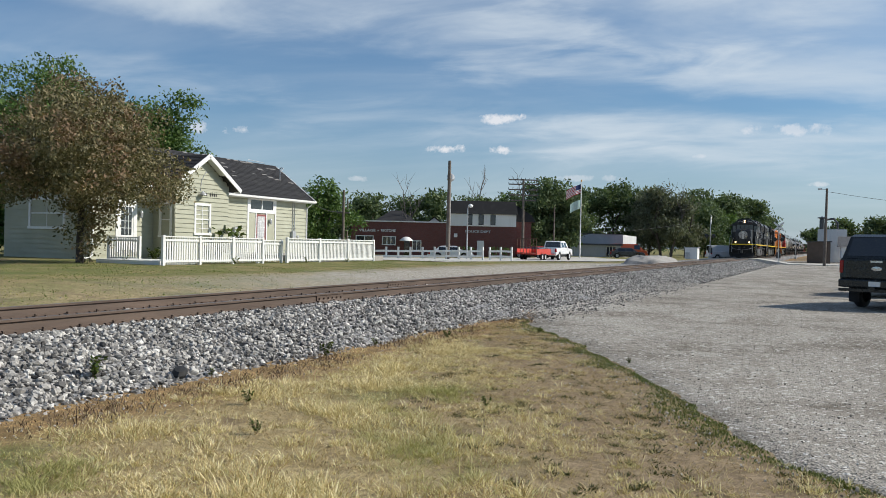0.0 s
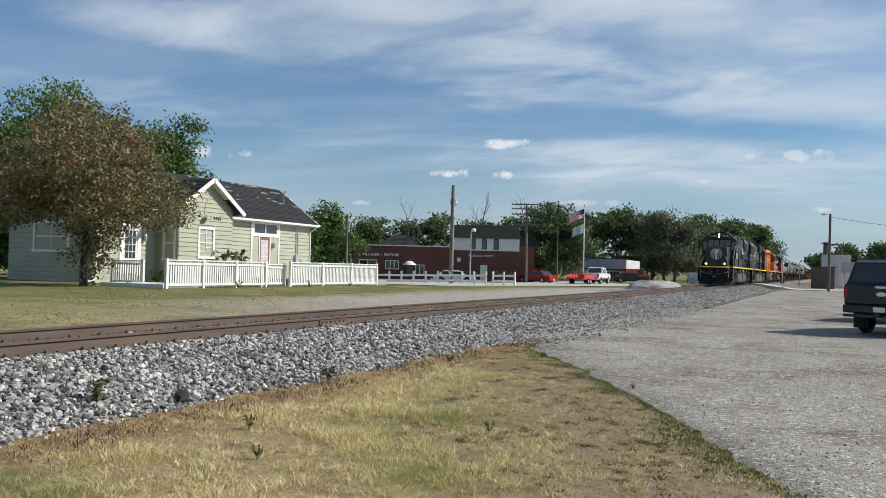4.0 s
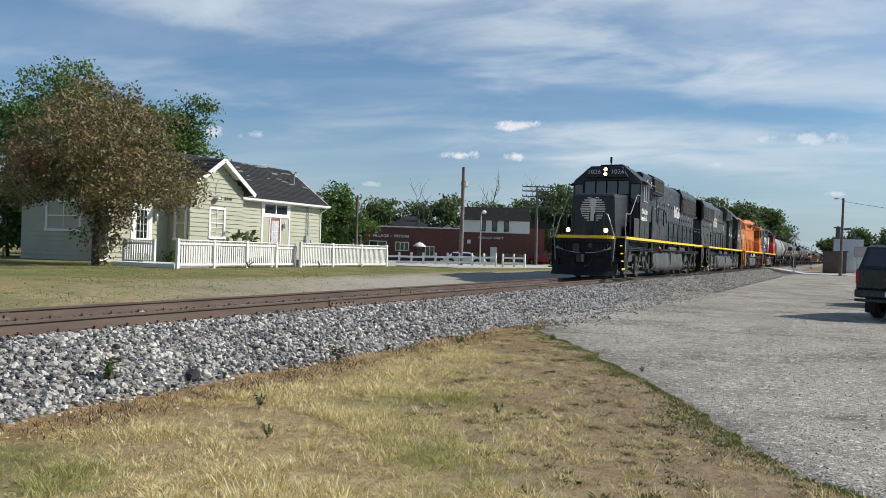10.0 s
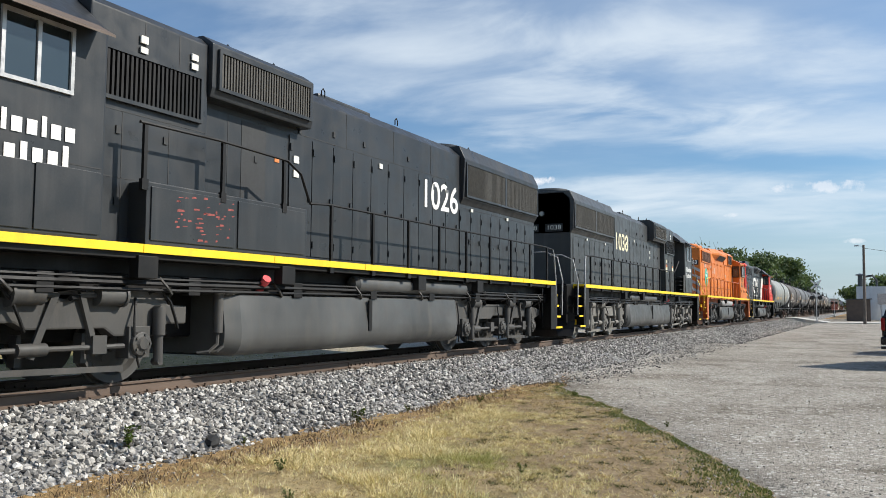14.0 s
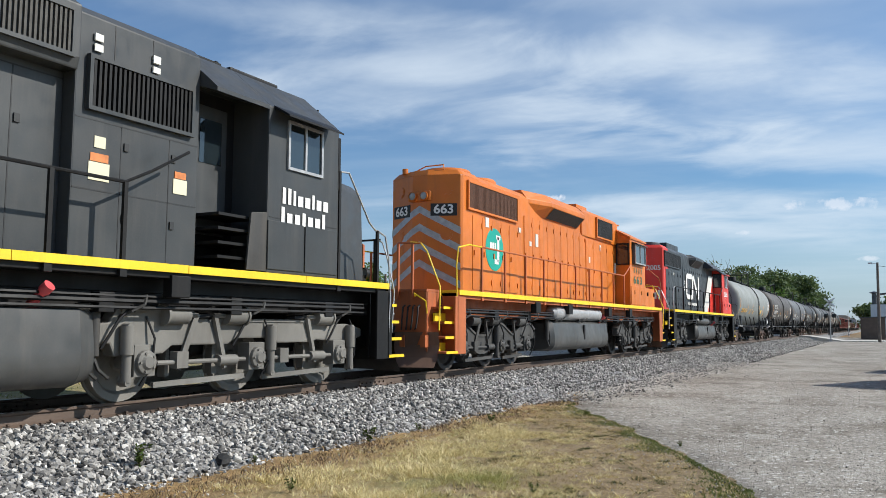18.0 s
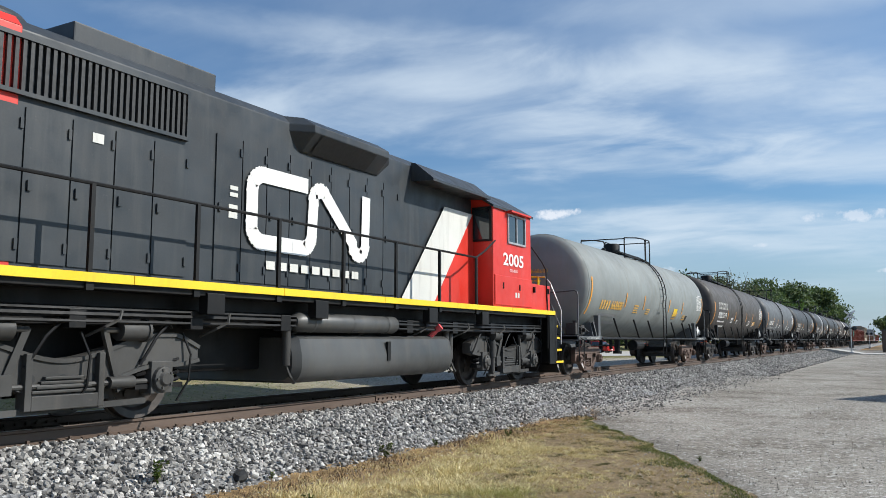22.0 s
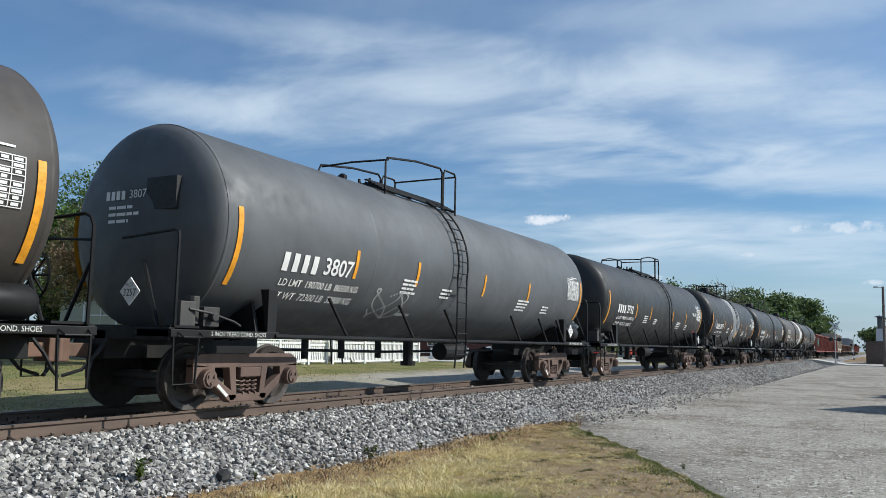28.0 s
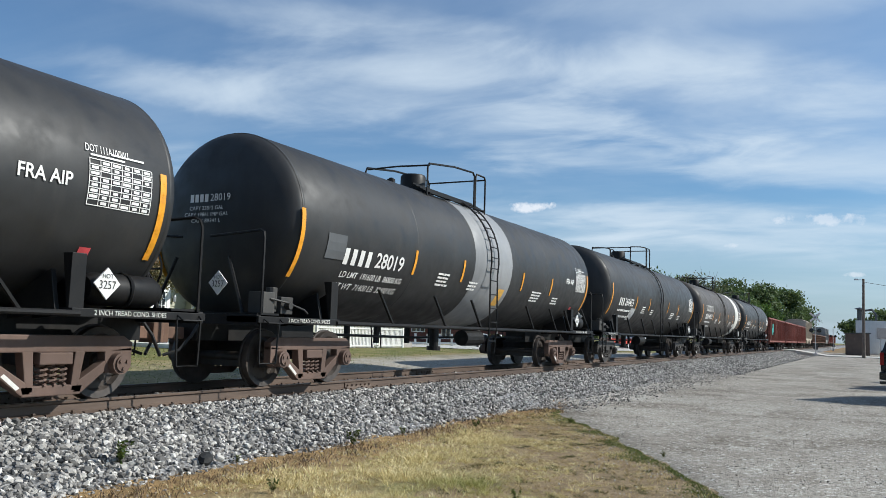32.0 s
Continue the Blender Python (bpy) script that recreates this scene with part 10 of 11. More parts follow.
def vehicle(kind, label, paint_, m, cat="car", name=None):
    """A road vehicle facing +y, its rear at y = 0: pickup, capped pickup, suv, sedan or van."""
    spec = {"pickup": (5.7, 1.0, 1.93), "capped": (5.7, 1.02, 2.16), "suv": (4.8, 0.93, 1.75), "sedan": (4.7, 0.9, 1.45), "van": (5.3, 0.98, 2.0)}[kind]
    L, hw, H = spec
    c = thing(name or {"pickup": "pickup_truck", "capped": "pickup_truck"}.get(kind, kind), label, cat, "vehicles", m=m)
    r = 0.40 if kind in ("pickup", "capped") else 0.34
    low = 0.62 if kind == "capped" else 0.46 if kind == "pickup" else 0.30
    belt = {"pickup": 1.22, "capped": 1.46, "suv": 1.05, "sedan": 0.92, "van": 1.15}[kind]
    ax0, ax1 = (1.25, 4.75) if kind in ("pickup", "capped") else (0.95, L - 0.95)

    def arch(y):
        return arc(y, r, r + 0.08, 180, 0, 6)
    prof = [(0.05, low)] + [p for p in arch(ax0) if p[1] > low] + [p for p in arch(ax1) if p[1] > low] + [(L - 0.05, low), (L, low + 0.25), (L - 0.06, belt - 0.22), (L - 0.2, belt - 0.08), (L - 1.55, belt), (0.0, belt), (-0.02, low + 0.3)]
    b = MB()
    b.prism(prof, "x", -hw, hw)
    part("body", b, paint_, c, bevel=0.04)
    if kind == "pickup":
        cab = [(1.95, belt), (2.05, H - 0.06), (2.3, H), (3.5, H), (3.75, H - 0.05), (4.35, belt)]
    elif kind == "capped":
        cab = [(0.02, belt), (0.22, H - 0.08), (0.45, H), (3.5, H), (3.75, H - 0.05), (4.35, belt)]
    elif kind == "suv":
        cab = [(0.05, belt), (0.25, H - 0.08), (0.5, H), (2.9, H), (3.15, H - 0.05), (3.85, belt)]
    elif kind == "van":
        cab = [(0.02, belt), (0.08, H - 0.08), (0.3, H), (3.6, H), (3.9, H - 0.1), (4.7, belt)]
    else:
        cab = [(0.55, belt), (1.2, H - 0.05), (1.6, H), (2.7, H), (2.95, H - 0.05), (3.7, belt)]
    t = MB()
    n_ = len(cab)
    v = []
    for s in (-1, 1):
        for y, z in cab:
            k = (z - belt) / (H - belt)
            v.append((s * (hw - 0.04 - 0.16 * k), y, z))
    t.add(v, [tuple(range(n_))[::-1], tuple(range(n_, 2 * n_))] + [(i, i + 1, n_ + i + 1, n_ + i) for i in range(n_ - 1)])
    part("cab", t, paint_, c, bevel=0.03)
    y0, y1 = cab[0][0], cab[-1][0]
    for s in (-1, 1):
        g = MB()
        if kind in ("capped",):
            spans = ((0.35, 1.75), (2.05, 2.85), (2.95, 3.85))
        elif kind == "pickup":
            spans = ((2.1, 2.85), (2.95, 3.85))
        elif kind == "van":
            spans = ((3.3, 4.2),)
        else:
            spans = ((y0 + 0.5, (y0 + y1) / 2 - 0.03), ((y0 + y1) / 2 + 0.03, y1 - 0.55))
        for a, e in spans:
            za, zb = belt + 0.06, H - 0.14
            xa, xb = hw - 0.04 - 0.16 * (za - belt) / (H - belt), hw - 0.04 - 0.16 * (zb - belt) / (H - belt)
            slope = 0.18 if e > 3.4 and kind in ("pickup", "capped") else 0.0
            g.quad(*[(s * (p[0] + 0.008), p[1], p[2]) for p in ((xa, a, za), (xa, e, za), (xb, e - slope - 0.1, zb), (xb, a + 0.04, zb))][:: s])
        part("side_glass", g, M["dark_glass"], c)
        mr_ = MB()
        mr_.box(*sorted((s * (hw + 0.02), s * (hw + 0.2))), y1 - 0.5, y1 - 0.38, belt + 0.02, belt + 0.2)
        part("mirror", mr_, paint_ if kind != "pickup" else M["car_black"], c, bevel=0.02)
        tl = MB()
        tl.box(*sorted((s * (hw - (0.10 if kind == "capped" else 0.16)), s * (hw + 0.006))), -0.035, 0.14, belt - 0.42, belt - 0.06)
        part("tail_lamp", tl, M["tail_red"], c, bevel=0.015)
        hl = MB()
        hl.box(*sorted((s * (hw - 0.42), s * (hw - 0.02))), L - 0.16, L + 0.004, belt - 0.40, belt - 0.22)
        part("head_lamp", hl, M["dim_lamp"], c)
        for yy in (ax0, ax1):
            wheel_of(c, s * (hw - 0.13), yy, r)
    ra, rb = cab[0], cab[1]
    rg = MB()
    f = lambda q: (ra[0] + (rb[0] - ra[0]) * q - 0.012, ra[1] + (rb[1] - ra[1]) * q)
    (ya, za), (yb, zb) = f(0.12), f(0.95)
    xa, xb = hw - 0.18, hw - 0.28
    rg.quad((-xa, ya, za), (xa, ya, za), (xb, yb, zb), (-xb, yb, zb))
    part("rear_glass", rg, M["dark_glass"], c)
    fa, fb = cab[-1], cab[-2]
    wg_ = MB()
    wg_.quad((xa, fa[0] + 0.012, fa[1] + 0.04), (-xa, fa[0] + 0.012, fa[1] + 0.04), (-xb, fb[0] + 0.02, fb[1] - 0.02), (xb, fb[0] + 0.02, fb[1] - 0.02))
    part("windscreen", wg_, M["dark_glass"], c)
    bp = MB()
    bp.box(-hw + 0.02, hw - 0.02, -0.16, 0.02, low + 0.02, low + 0.24)
    part("rear_bumper", bp, M["chrome"] if kind == "pickup" else paint_, c, bevel=0.03)
    if kind == "capped":
        bs = MB()
        bs.box(0.35, hw - 0.04, -0.172, -0.16, low + 0.05, low + 0.20)
        part("bumper_face", bs, M["chrome"], c, "bright bumper face")
    bp = MB()
    bp.box(-hw + 0.02, hw - 0.02, L - 0.04, L + 0.10, low, low + 0.24)
    part("front_bumper", bp, M["chrome"] if kind in ("pickup", "capped") else paint_, c, bevel=0.03)
    un = MB()
    un.box(-hw + 0.2, hw - 0.2, 0.3, L - 0.3, low - 0.12, low + 0.05)
    part("underbody", un, M["car_black"], c)
    plate = MB()
    plate.box(-0.16, 0.16, -0.168, -0.16, low + 0.06, low + 0.20)
    part("number_plate", plate, M["trim_white"], c, "plain pale plate")
    if kind in ("pickup", "capped"):
        tg = MB()
        tg.box(-hw + 0.18, hw - 0.18, -0.03, 0.0, low + 0.28, belt - 0.05)
        part("tailgate", tg, paint_, c, bevel=0.012)
        em = MB()
        em.lathe([(0.0, -0.045), (0.065, -0.042), (0.075, -0.03)], (0, 0, belt - 0.28), "y", 20)
        o = part("badge", em, M["chrome"], c, "small oval badge")
        o.scale = (1.9, 1, 1)
        h = MB()
        h.box(-0.16, 0.16, -0.05, -0.02, belt - 0.11, belt - 0.05)
        part("tailgate_handle", h, M["chrome"], c)
        ht = MB()
        ht.box(-0.07, 0.07, -0.32, -0.1, low - 0.06, low + 0.04)
        ht.box(-hw + 0.05, hw - 0.05, -0.20, -0.02, low - 0.10, low - 0.02)
        part("tow_hitch", ht, M["car_black"], c)
        for s in (-1, 1):
            mf = MB()
            mf.box(*sorted((s * (hw - 0.30), s * (hw - 0.02))), ax0 - 0.66, ax0 - 0.64, 0.18, 0.62)
            part("mud_flap", mf, M["tyre"], c)
    return c


vehicle("capped", "black pickup truck with a canopy parked on the gravel", M["car_black"], pose(1.30, 26.0, 0.02, 0, 0, -24), "pickup truck")
vehicle("pickup", "red pickup truck with a pale canopy parked on gravel", M["car_red"], pose(1.55, 33.6, 0.02, 0, 0, -24), "pickup truck")
vehicle("suv", "silver sport utility vehicle parked on gravel", M["car_silver"], pose(2.5, 40.0, 0.02, 0, 0, -30), "car")
vehicle("sedan", "grey sedan parked before the metal building", M["car_grey"], pose(-27.5, 113.5, 0.2, 0, 0, -70))
vehicle("van", "orange and dark van parked beside the metal building", M["car_orange"], pose(-29.2, 121.0, 0.2, 0, 0, -65), "van")
vehicle("sedan", "red sedan parked before the large tree", M["car_red"], pose(-29.2, 91.4, 0.16, 0, 0, 75))
vehicle("sedan", "white sedan parked before the brick building", M["car_white"], pose(-38.6, 78.6, 0.0, 0, 0, -65))
vehicle("van", "white van parked beyond the crossing", M["car_white"], pose(-15.3, 122.0, 0.25, 0, 0, -60), "van")
ut = vehicle("pickup", "white crew-cab pickup truck towing a red trailer", M["car_white"], pose(-26.7, 80.5, 0.3), "pickup truck")
tr = thing("utility_trailer", "red open utility trailer with a mesh ramp", "trailer", "vehicles", m=pose(-26.7, 75.0, 0.3))
mb = MB()
mb.box(-1.0, 1.0, 0, 4.2, 0.55, 0.66)
for s in (-1, 1):
    mb.box(*sorted((s * 0.94, s * 1.0)), 0, 4.2, 0.66, 1.08)
mb.box(-1.0, 1.0, 4.14, 4.2, 0.66, 1.08)
mb.beam((0.5, 4.2, 0.6), (0, 5.5, 0.55), 0.09)
mb.beam((-0.5, 4.2, 0.6), (0, 5.5, 0.55), 0.09)
part("bed", mb, M["trailer_red"], tr)
for s in (-1, 1):
    for y in (1.5, 2.4):
        wheel_of(tr, s * 0.98, y, 0.32, 0.2)
    f = MB()
    f.prism([(1.0, 0.62), (1.2, 0.75), (2.7, 0.75), (2.9, 0.62)], "x", *sorted((s * 0.86, s * 1.12)))
    part("mudguard", f, M["trailer_red"], tr)
for k in range(7):
    g = MB()
    g.beam((-0.95 + 0.316 * k, -0.02, 0.6), (-0.95 + 0.316 * k, -0.05, 2.05), 0.04)
    part("ramp_bar", g, M["rust"], tr)
for z in (0.7, 1.3, 2.03):
    g = MB()
    g.beam((-0.97, -0.03, z), (0.97, -0.03, z), 0.04)
    part("ramp_rail", g, M["rust"], tr)
PICKUP = [(0, 80.2), (1, 84.9), (2, 89.0), (3, 92.5), (4, 95.3), (5, 97.4), (6, 98.8), (7, 99.7), (8, 100.1), (9, 100.3), (32, 100.3)]
MOVERS.append((ut, [(t_, pose(-25.3, y_ - 2.0, left_level(y_) + 0.03, 0, 0, 0)) for t_, y_ in PICKUP]))
MOVERS.append((tr, [(t_, pose(-25.3, y_ - 8.0, left_level(y_ - 5) + 0.03, 0, 0, 0)) for t_, y_ in PICKUP]))


# ---- trees ----
def leaf_cloud(name, count, blobs, size, mat, parent, seed, droop=0.2, clump_of=14):
    """Leaves as small bent cards gathered on the outer part of several soft lumps."""
    rng = np.random.default_rng(seed)
    w = np.array([b[3] * b[4] * b[5] for b in blobs]) ** 0.75
    pick = rng.choice(len(blobs), count, p=w / w.sum())
    B = np.array(blobs)[pick]
    d = rng.normal(size=(count, 3))
    d /= np.linalg.norm(d, axis=1)[:, None]
    rad = rng.random(count) ** 0.42
    clump = np.sin(d[:, 0] * 7 + pick) * np.cos(d[:, 1] * 8 - pick) * np.sin(d[:, 2] * 7 + 1)
    rad = rad * (1 + 0.22 * clump)
    c = B[:, :3] + d * B[:, 3:6] * rad[:, None]
    c = c[rng.integers(0, max(1, count // clump_of), count)] + rng.normal(size=(count, 3)) * size * np.array([1.7, 1.7, 1.1]) * (clump_of / 14) ** 0.45
    a = rng.normal(size=(count, 3))
    a[:, 2] -= droop
    a /= np.linalg.norm(a, axis=1)[:, None]
    b = np.cross(a, rng.normal(size=(count, 3)))
    b /= np.linalg.norm(b, axis=1)[:, None]
    s = size * rng.uniform(0.55, 1.3, count)[:, None]
    v = np.stack([c - a * s, c + b * s * 0.5, c + a * s, c - b * s * 0.5], 1).reshape(-1, 3)
    me = bpy.data.meshes.new(name)
    me.vertices.add(count * 4), me.loops.add(count * 4), me.polygons.add(count)
    me.vertices.foreach_set("co", v.reshape(-1))
    me.loops.foreach_set("vertex_index", np.arange(count * 4, dtype=np.int32))
    me.polygons.foreach_set("loop_start", np.arange(0, count * 4, 4, dtype=np.int32))
    me.update(calc_edges=True)
    me.materials.append(mat)
    ob = new(name, me)
    ob.parent = parent
    return ob


def limbs(mb, p, d, length, r, depth, rng, tips):
    pts, q, e = [p], Vector(p), Vector(d)
    for k in range(4):
        e = (e + Vector((rng.uniform(-0.2, 0.2), rng.uniform(-0.2, 0.2), rng.uniform(-0.03, 0.14)))).normalized()
        q = q + e * length / 4
        pts.append(q.copy())
    for k in range(4):
        mb.cyl(pts[k], pts[k + 1], r * (1 - 0.16 * k), r * (1 - 0.16 * (k + 1)), 7 if depth > 1 else 5, False)
    tips.append(q.copy())
    if depth > 0:
        for k in range(3 if depth > 1 else 4):
            a = rng.uniform(0, 6.28)
            s = Vector((math.cos(a), math.sin(a), rng.uniform(0.1, 0.9)))
            limbs(mb, pts[2 + k % 3], (e * 0.7 + s * 0.75).normalized(), length * rng.uniform(0.5, 0.75), r * 0.5, depth - 1, rng, tips)


def tree(label, x, y, z, h, rad, mat, leaves, size, seed, trunk_h=0.3, bare=False, crown_low=0.22, depth=2, skirt=0, sprigs=(), clump_of=14):
    rng = random.Random(seed)
    t = thing("tree", label, "tree", "trees", m=pose(x, y, z))
    mb, tips = MB(), []
    limbs(mb, Vector((0, 0, -0.2)), Vector((0.03, 0.02, 1)), h * (0.55 if not bare else 0.62), max(0.1, h * 0.022), depth + (1 if bare else 0), rng, tips)
    part("trunk", mb, M["dead_wood"] if bare else M["bark"], t, smooth=True)
    if not bare:
        blobs = []
        n_ = 13
        for k in range(n_):
            a, q = rng.uniform(0, 6.28), rng.uniform(0.1, 0.72)
            zz = rng.uniform(crown_low + 0.12, 0.86)
            lim = math.sin(math.pi * min(1, max(0.06, (zz - crown_low + 0.1) / (1.08 - crown_low)))) ** 0.6
            s = rng.uniform(0.26, 0.46)
            blobs.append((q * rad * lim * math.cos(a), q * rad * lim * math.sin(a), zz * h, rad * s, rad * s, rad * s * 0.75))
        if skirt:
            n_low = [(rad * 0.10, 0.0, h * 0.13, 0.7, 0.7, 1.0), (rad * 0.16, rad * 0.05, h * 0.26, 0.9, 0.9, 0.9), (-rad * 0.05, 0.0, h * 0.24, 0.7, 0.7, 1.1)]
            blobs += n_low + [(rad * q * math.cos(a), rad * q * math.sin(a), h * zq, rad * 0.34, rad * 0.34, rad * 0.24) for a, q, zq in ((0.3, 0.62, 0.44), (-0.5, 0.6, 0.42), (1.0, 0.55, 0.46), (2.6, 0.6, 0.44), (3.5, 0.6, 0.43), (4.4, 0.5, 0.45))]
        blobs.append((0, 0, h * 0.80, rad * 0.45, rad * 0.45, h * 0.19))
        for dx, dy, dz, reach, thick in sprigs:
            blobs += [(dx * q, dy * q, h * 0.45 + (dz - h * 0.45) * q, reach, reach, thick) for q in (0.55, 0.8, 1.0)]
        leaf_cloud("crown", leaves, blobs, size, mat, t, seed, clump_of=clump_of)
    return t


tree("bronze-leaved ornamental tree before the house", -27.4, 23.7, 0.55, 7.8, 4.9, M["leaf_purple"], 62000, 0.078, 3, crown_low=0.36, skirt=1, clump_of=34, sprigs=((2.9, 0.6, 4.1, 0.55, 0.3), (-3.0, 0.4, 6.0, 0.6, 0.4)))
tree("tall bright green tree behind the house", -43.2, 34.5, 0.3, 12.2, 6.6, M["leaf_green"], 42000, 0.115, 8, clump_of=40, sprigs=((-0.6, 0.6, 12.2, 0.8, 0.5), (-3.4, 0.5, 11.6, 0.7, 0.6)))
tree("tall bright green tree behind the house", -39.0, 39.6, 0.3, 10.6, 4.2, M["leaf_green"], 22000, 0.12, 18, clump_of=40, sprigs=((2.0, 1.0, 10.0, 0.7, 0.3), (1.4, 0.5, 10.3, 0.7, 0.4)))
tree("low bright green tree beside the house", -39.6, 28.6, 0.4, 4.6, 2.0, M["leaf_green"], 4500, 0.15, 9, crown_low=0.05)
for i_, (x, y, h, r, m, n_, s, cl) in enumerate((
        (-46.2, 69.5, 7.6, 3.6, "leaf_green", 2600, 0.24, 0.06), (-52.5, 71.0, 7.2, 3.2, "leaf_dark", 2000, 0.24, 0.06), (-45.8, 60.5, 6.2, 2.8, "leaf_green", 2200, 0.22, 0.05),
        (-64.5, 108.5, 9.0, 4.6, "leaf_dark", 2200, 0.34, 0.1), (-60.0, 113.5, 8.8, 4.4, "leaf_dark", 2200, 0.34, 0.1), (-69.5, 104.0, 8.2, 4.2, "leaf_dark", 1800, 0.34, 0.1), (-54.2, 112.5, 9.4, 3.8, "leaf_dark", 2200, 0.34, 0.1), (-49.0, 117.0, 8.6, 4.0, "leaf_dark", 1800, 0.34, 0.1),
        (-45.5, 121.5, 9.0, 4.2, "leaf_green", 1800, 0.34, 0.1), (-75.0, 100.0, 8.0, 4.4, "leaf_dark", 1500, 0.36, 0.1),
        (-35.2, 106.2, 10.3, 5.0, "leaf_dark", 5200, 0.30, 0.07), (-40.6, 108.8, 8.6, 4.2, "leaf_dark", 2600, 0.32, 0.07), (-31.8, 108.0, 8.4, 3.6, "leaf_dark", 2600, 0.30, 0.08),
        (-40.5, 147.5, 11.6, 5.6, "leaf_dark", 2400, 0.42, 0.08), (-34.5, 147.0, 12.6, 5.6, "leaf_dark", 2600, 0.42, 0.08), (-46.5, 144.0, 11.0, 5.4, "leaf_dark", 2000, 0.42, 0.08), (-30.0, 148.0, 11.8, 4.8, "leaf_dark", 2200, 0.42, 0.08),
        (-25.0, 138.5, 11.6, 4.2, "leaf_grey", 2400, 0.34, 0.10), (-21.6, 141.5, 10.4, 3.6, "leaf_grey", 1800, 0.34, 0.10), (-28.0, 143.0, 10.8, 4.2, "leaf_grey", 1800, 0.36, 0.1), (-19.5, 150.0, 9.0, 4.0, "leaf_dark", 1800, 0.36, 0.04),
        (-26.0, 188.5, 14.3, 6.2, "leaf_dark", 2600, 0.48, 0.08), (-20.5, 192.0, 13.6, 5.4, "leaf_dark", 2400, 0.48, 0.08), (-16.0, 203.0, 13.2, 5.0, "leaf_dark", 2400, 0.48, 0.08), (-22.0, 176.0, 11.0, 5.0, "leaf_dark", 2200, 0.44, 0.05), (-31.5, 186.0, 12.5, 5.6, "leaf_dark", 2000, 0.48, 0.08), (-17.5, 170.0, 8.5, 4.0, "leaf_green", 1800, 0.4, 0.04), (-14.6, 214.0, 10.0, 4.2, "leaf_dark", 1600, 0.48, 0.06),
        (3.2, 190.0, 8.2, 3.8, "leaf_dark", 1600, 0.42, 0.08), (8.8, 188.0, 8.6, 4.2, "leaf_dark", 1800, 0.42, 0.08), (13.6, 186.0, 8.4, 4.2, "leaf_dark", 1600, 0.42, 0.08), (-1.8, 215.0, 6.8, 3.4, "leaf_dark", 1200, 0.42, 0.08), (19.0, 190.0, 8.8, 4.4, "leaf_dark", 1400, 0.42, 0.08))):
    tree({"leaf_green": "leafy bright green tree in the distance", "leaf_dark": "leafy dark green tree in the distance", "leaf_grey": "sparse greyish tree in the distance"}[m], x, y, 0.1, h * 1.06, r * 1.22, M[m], int(n_ * 2.7), s * 0.78, 100 + i_, crown_low=cl, depth=1)
tree("bare dead tree behind the brick building", -56.3, 106.0, 0.1, 9.3, 2.0, None, 0, 0, 41, bare=True)
tree("bare dead tree above the dark roof", -49.5, 120.2, 0.1, 11.9, 3.0, None, 0, 0, 43, bare=True)
tree("bare dead tree above the dark roof", -44.5, 122.5, 0.1, 10.0, 2.4, None, 0, 0, 44, bare=True)
tree("bare-topped tree among the greenery", -23.6, 139.5, 0.1, 10.6, 2.2, None, 0, 0, 46, bare=True)
wood = leaf_cloud("distant_wood", 9000, [(x_, 330 + 30 * math.sin(x_ * 0.11), 4.5 + 1.6 * math.sin(x_ * 0.37), 14, 8, 5.5) for x_ in range(-330, -30, 14)] + [(x_, 360 + 20 * math.sin(x_ * 0.2), 3.5 + 1.2 * math.sin(x_ * 0.3), 14, 8, 4.5) for x_ in range(10, 260, 14)], 0.9, M["leaf_dark"], None, 77)
tagged(wood, "low dark belt of distant trees", "woods", kind="stuff")


# ---- grass, weeds, loose stones ----
def blades(name, label, count, place, height, mat, seed, lean=0.5, width=0.006):
    """Grass as one mesh of bent single blades."""
    rng = np.random.default_rng(seed)
    p, hs, *way = place(rng, count)
    m = len(p)
    h = height * hs * rng.uniform(0.45, 1.35, m)
    a = rng.uniform(0, 6.28, m)
    d = np.stack([np.cos(a), np.sin(a), np.zeros(m)], 1)
    b = way[0] if way else rng.uniform(0, 6.28, m)
    bend = np.stack([np.cos(b), np.sin(b), np.zeros(m)], 1) * (h * lean * rng.uniform(0.2, 1.6, m))[:, None]
    w = width * rng.uniform(0.6, 1.5, m)[:, None]
    up_v = np.stack([np.zeros(m), np.zeros(m), h], 1)
    v = np.stack([p - d * w, p + d * w, p + d * w * 0.7 + bend * 0.35 + up_v * 0.6, p - d * w * 0.7 + bend * 0.35 + up_v * 0.6, p + bend + up_v], 1).reshape(-1, 3)
    base = np.arange(m) * 5
    tris = np.stack([base, base + 1, base + 2, base, base + 2, base + 3, base + 3, base + 2, base + 4], 1).reshape(-1)
    me = bpy.data.meshes.new(name)
    me.vertices.add(m * 5), me.loops.add(m * 9), me.polygons.add(m * 3)
    me.vertices.foreach_set("co", v.reshape(-1))
    me.loops.foreach_set("vertex_index", tris.astype(np.int32))
    me.polygons.foreach_set("loop_start", np.arange(0, m * 9, 3, dtype=np.int32))
    me.update(calc_edges=True)
    me.materials.append(mat)
    return tagged(new(name, me), label, "grass", kind="stuff")


def field(x, y, s, o):
    return np.array([noise.noise((a * s, b * s, o)) for a, b in zip(x, y)])


EDGE_Y = np.array([-30.0, 2.0, 5.6, 6.3, 6.8, 7.24, 9.2, 11.2, 13.9, 16.2, 19.0, 26.0])
EDGE_X = np.array([3.2, 2.4, 1.3, 0.4, -0.2, -0.62, -1.44, -2.55, -4.1, -5.7, -6.6, -6.9])


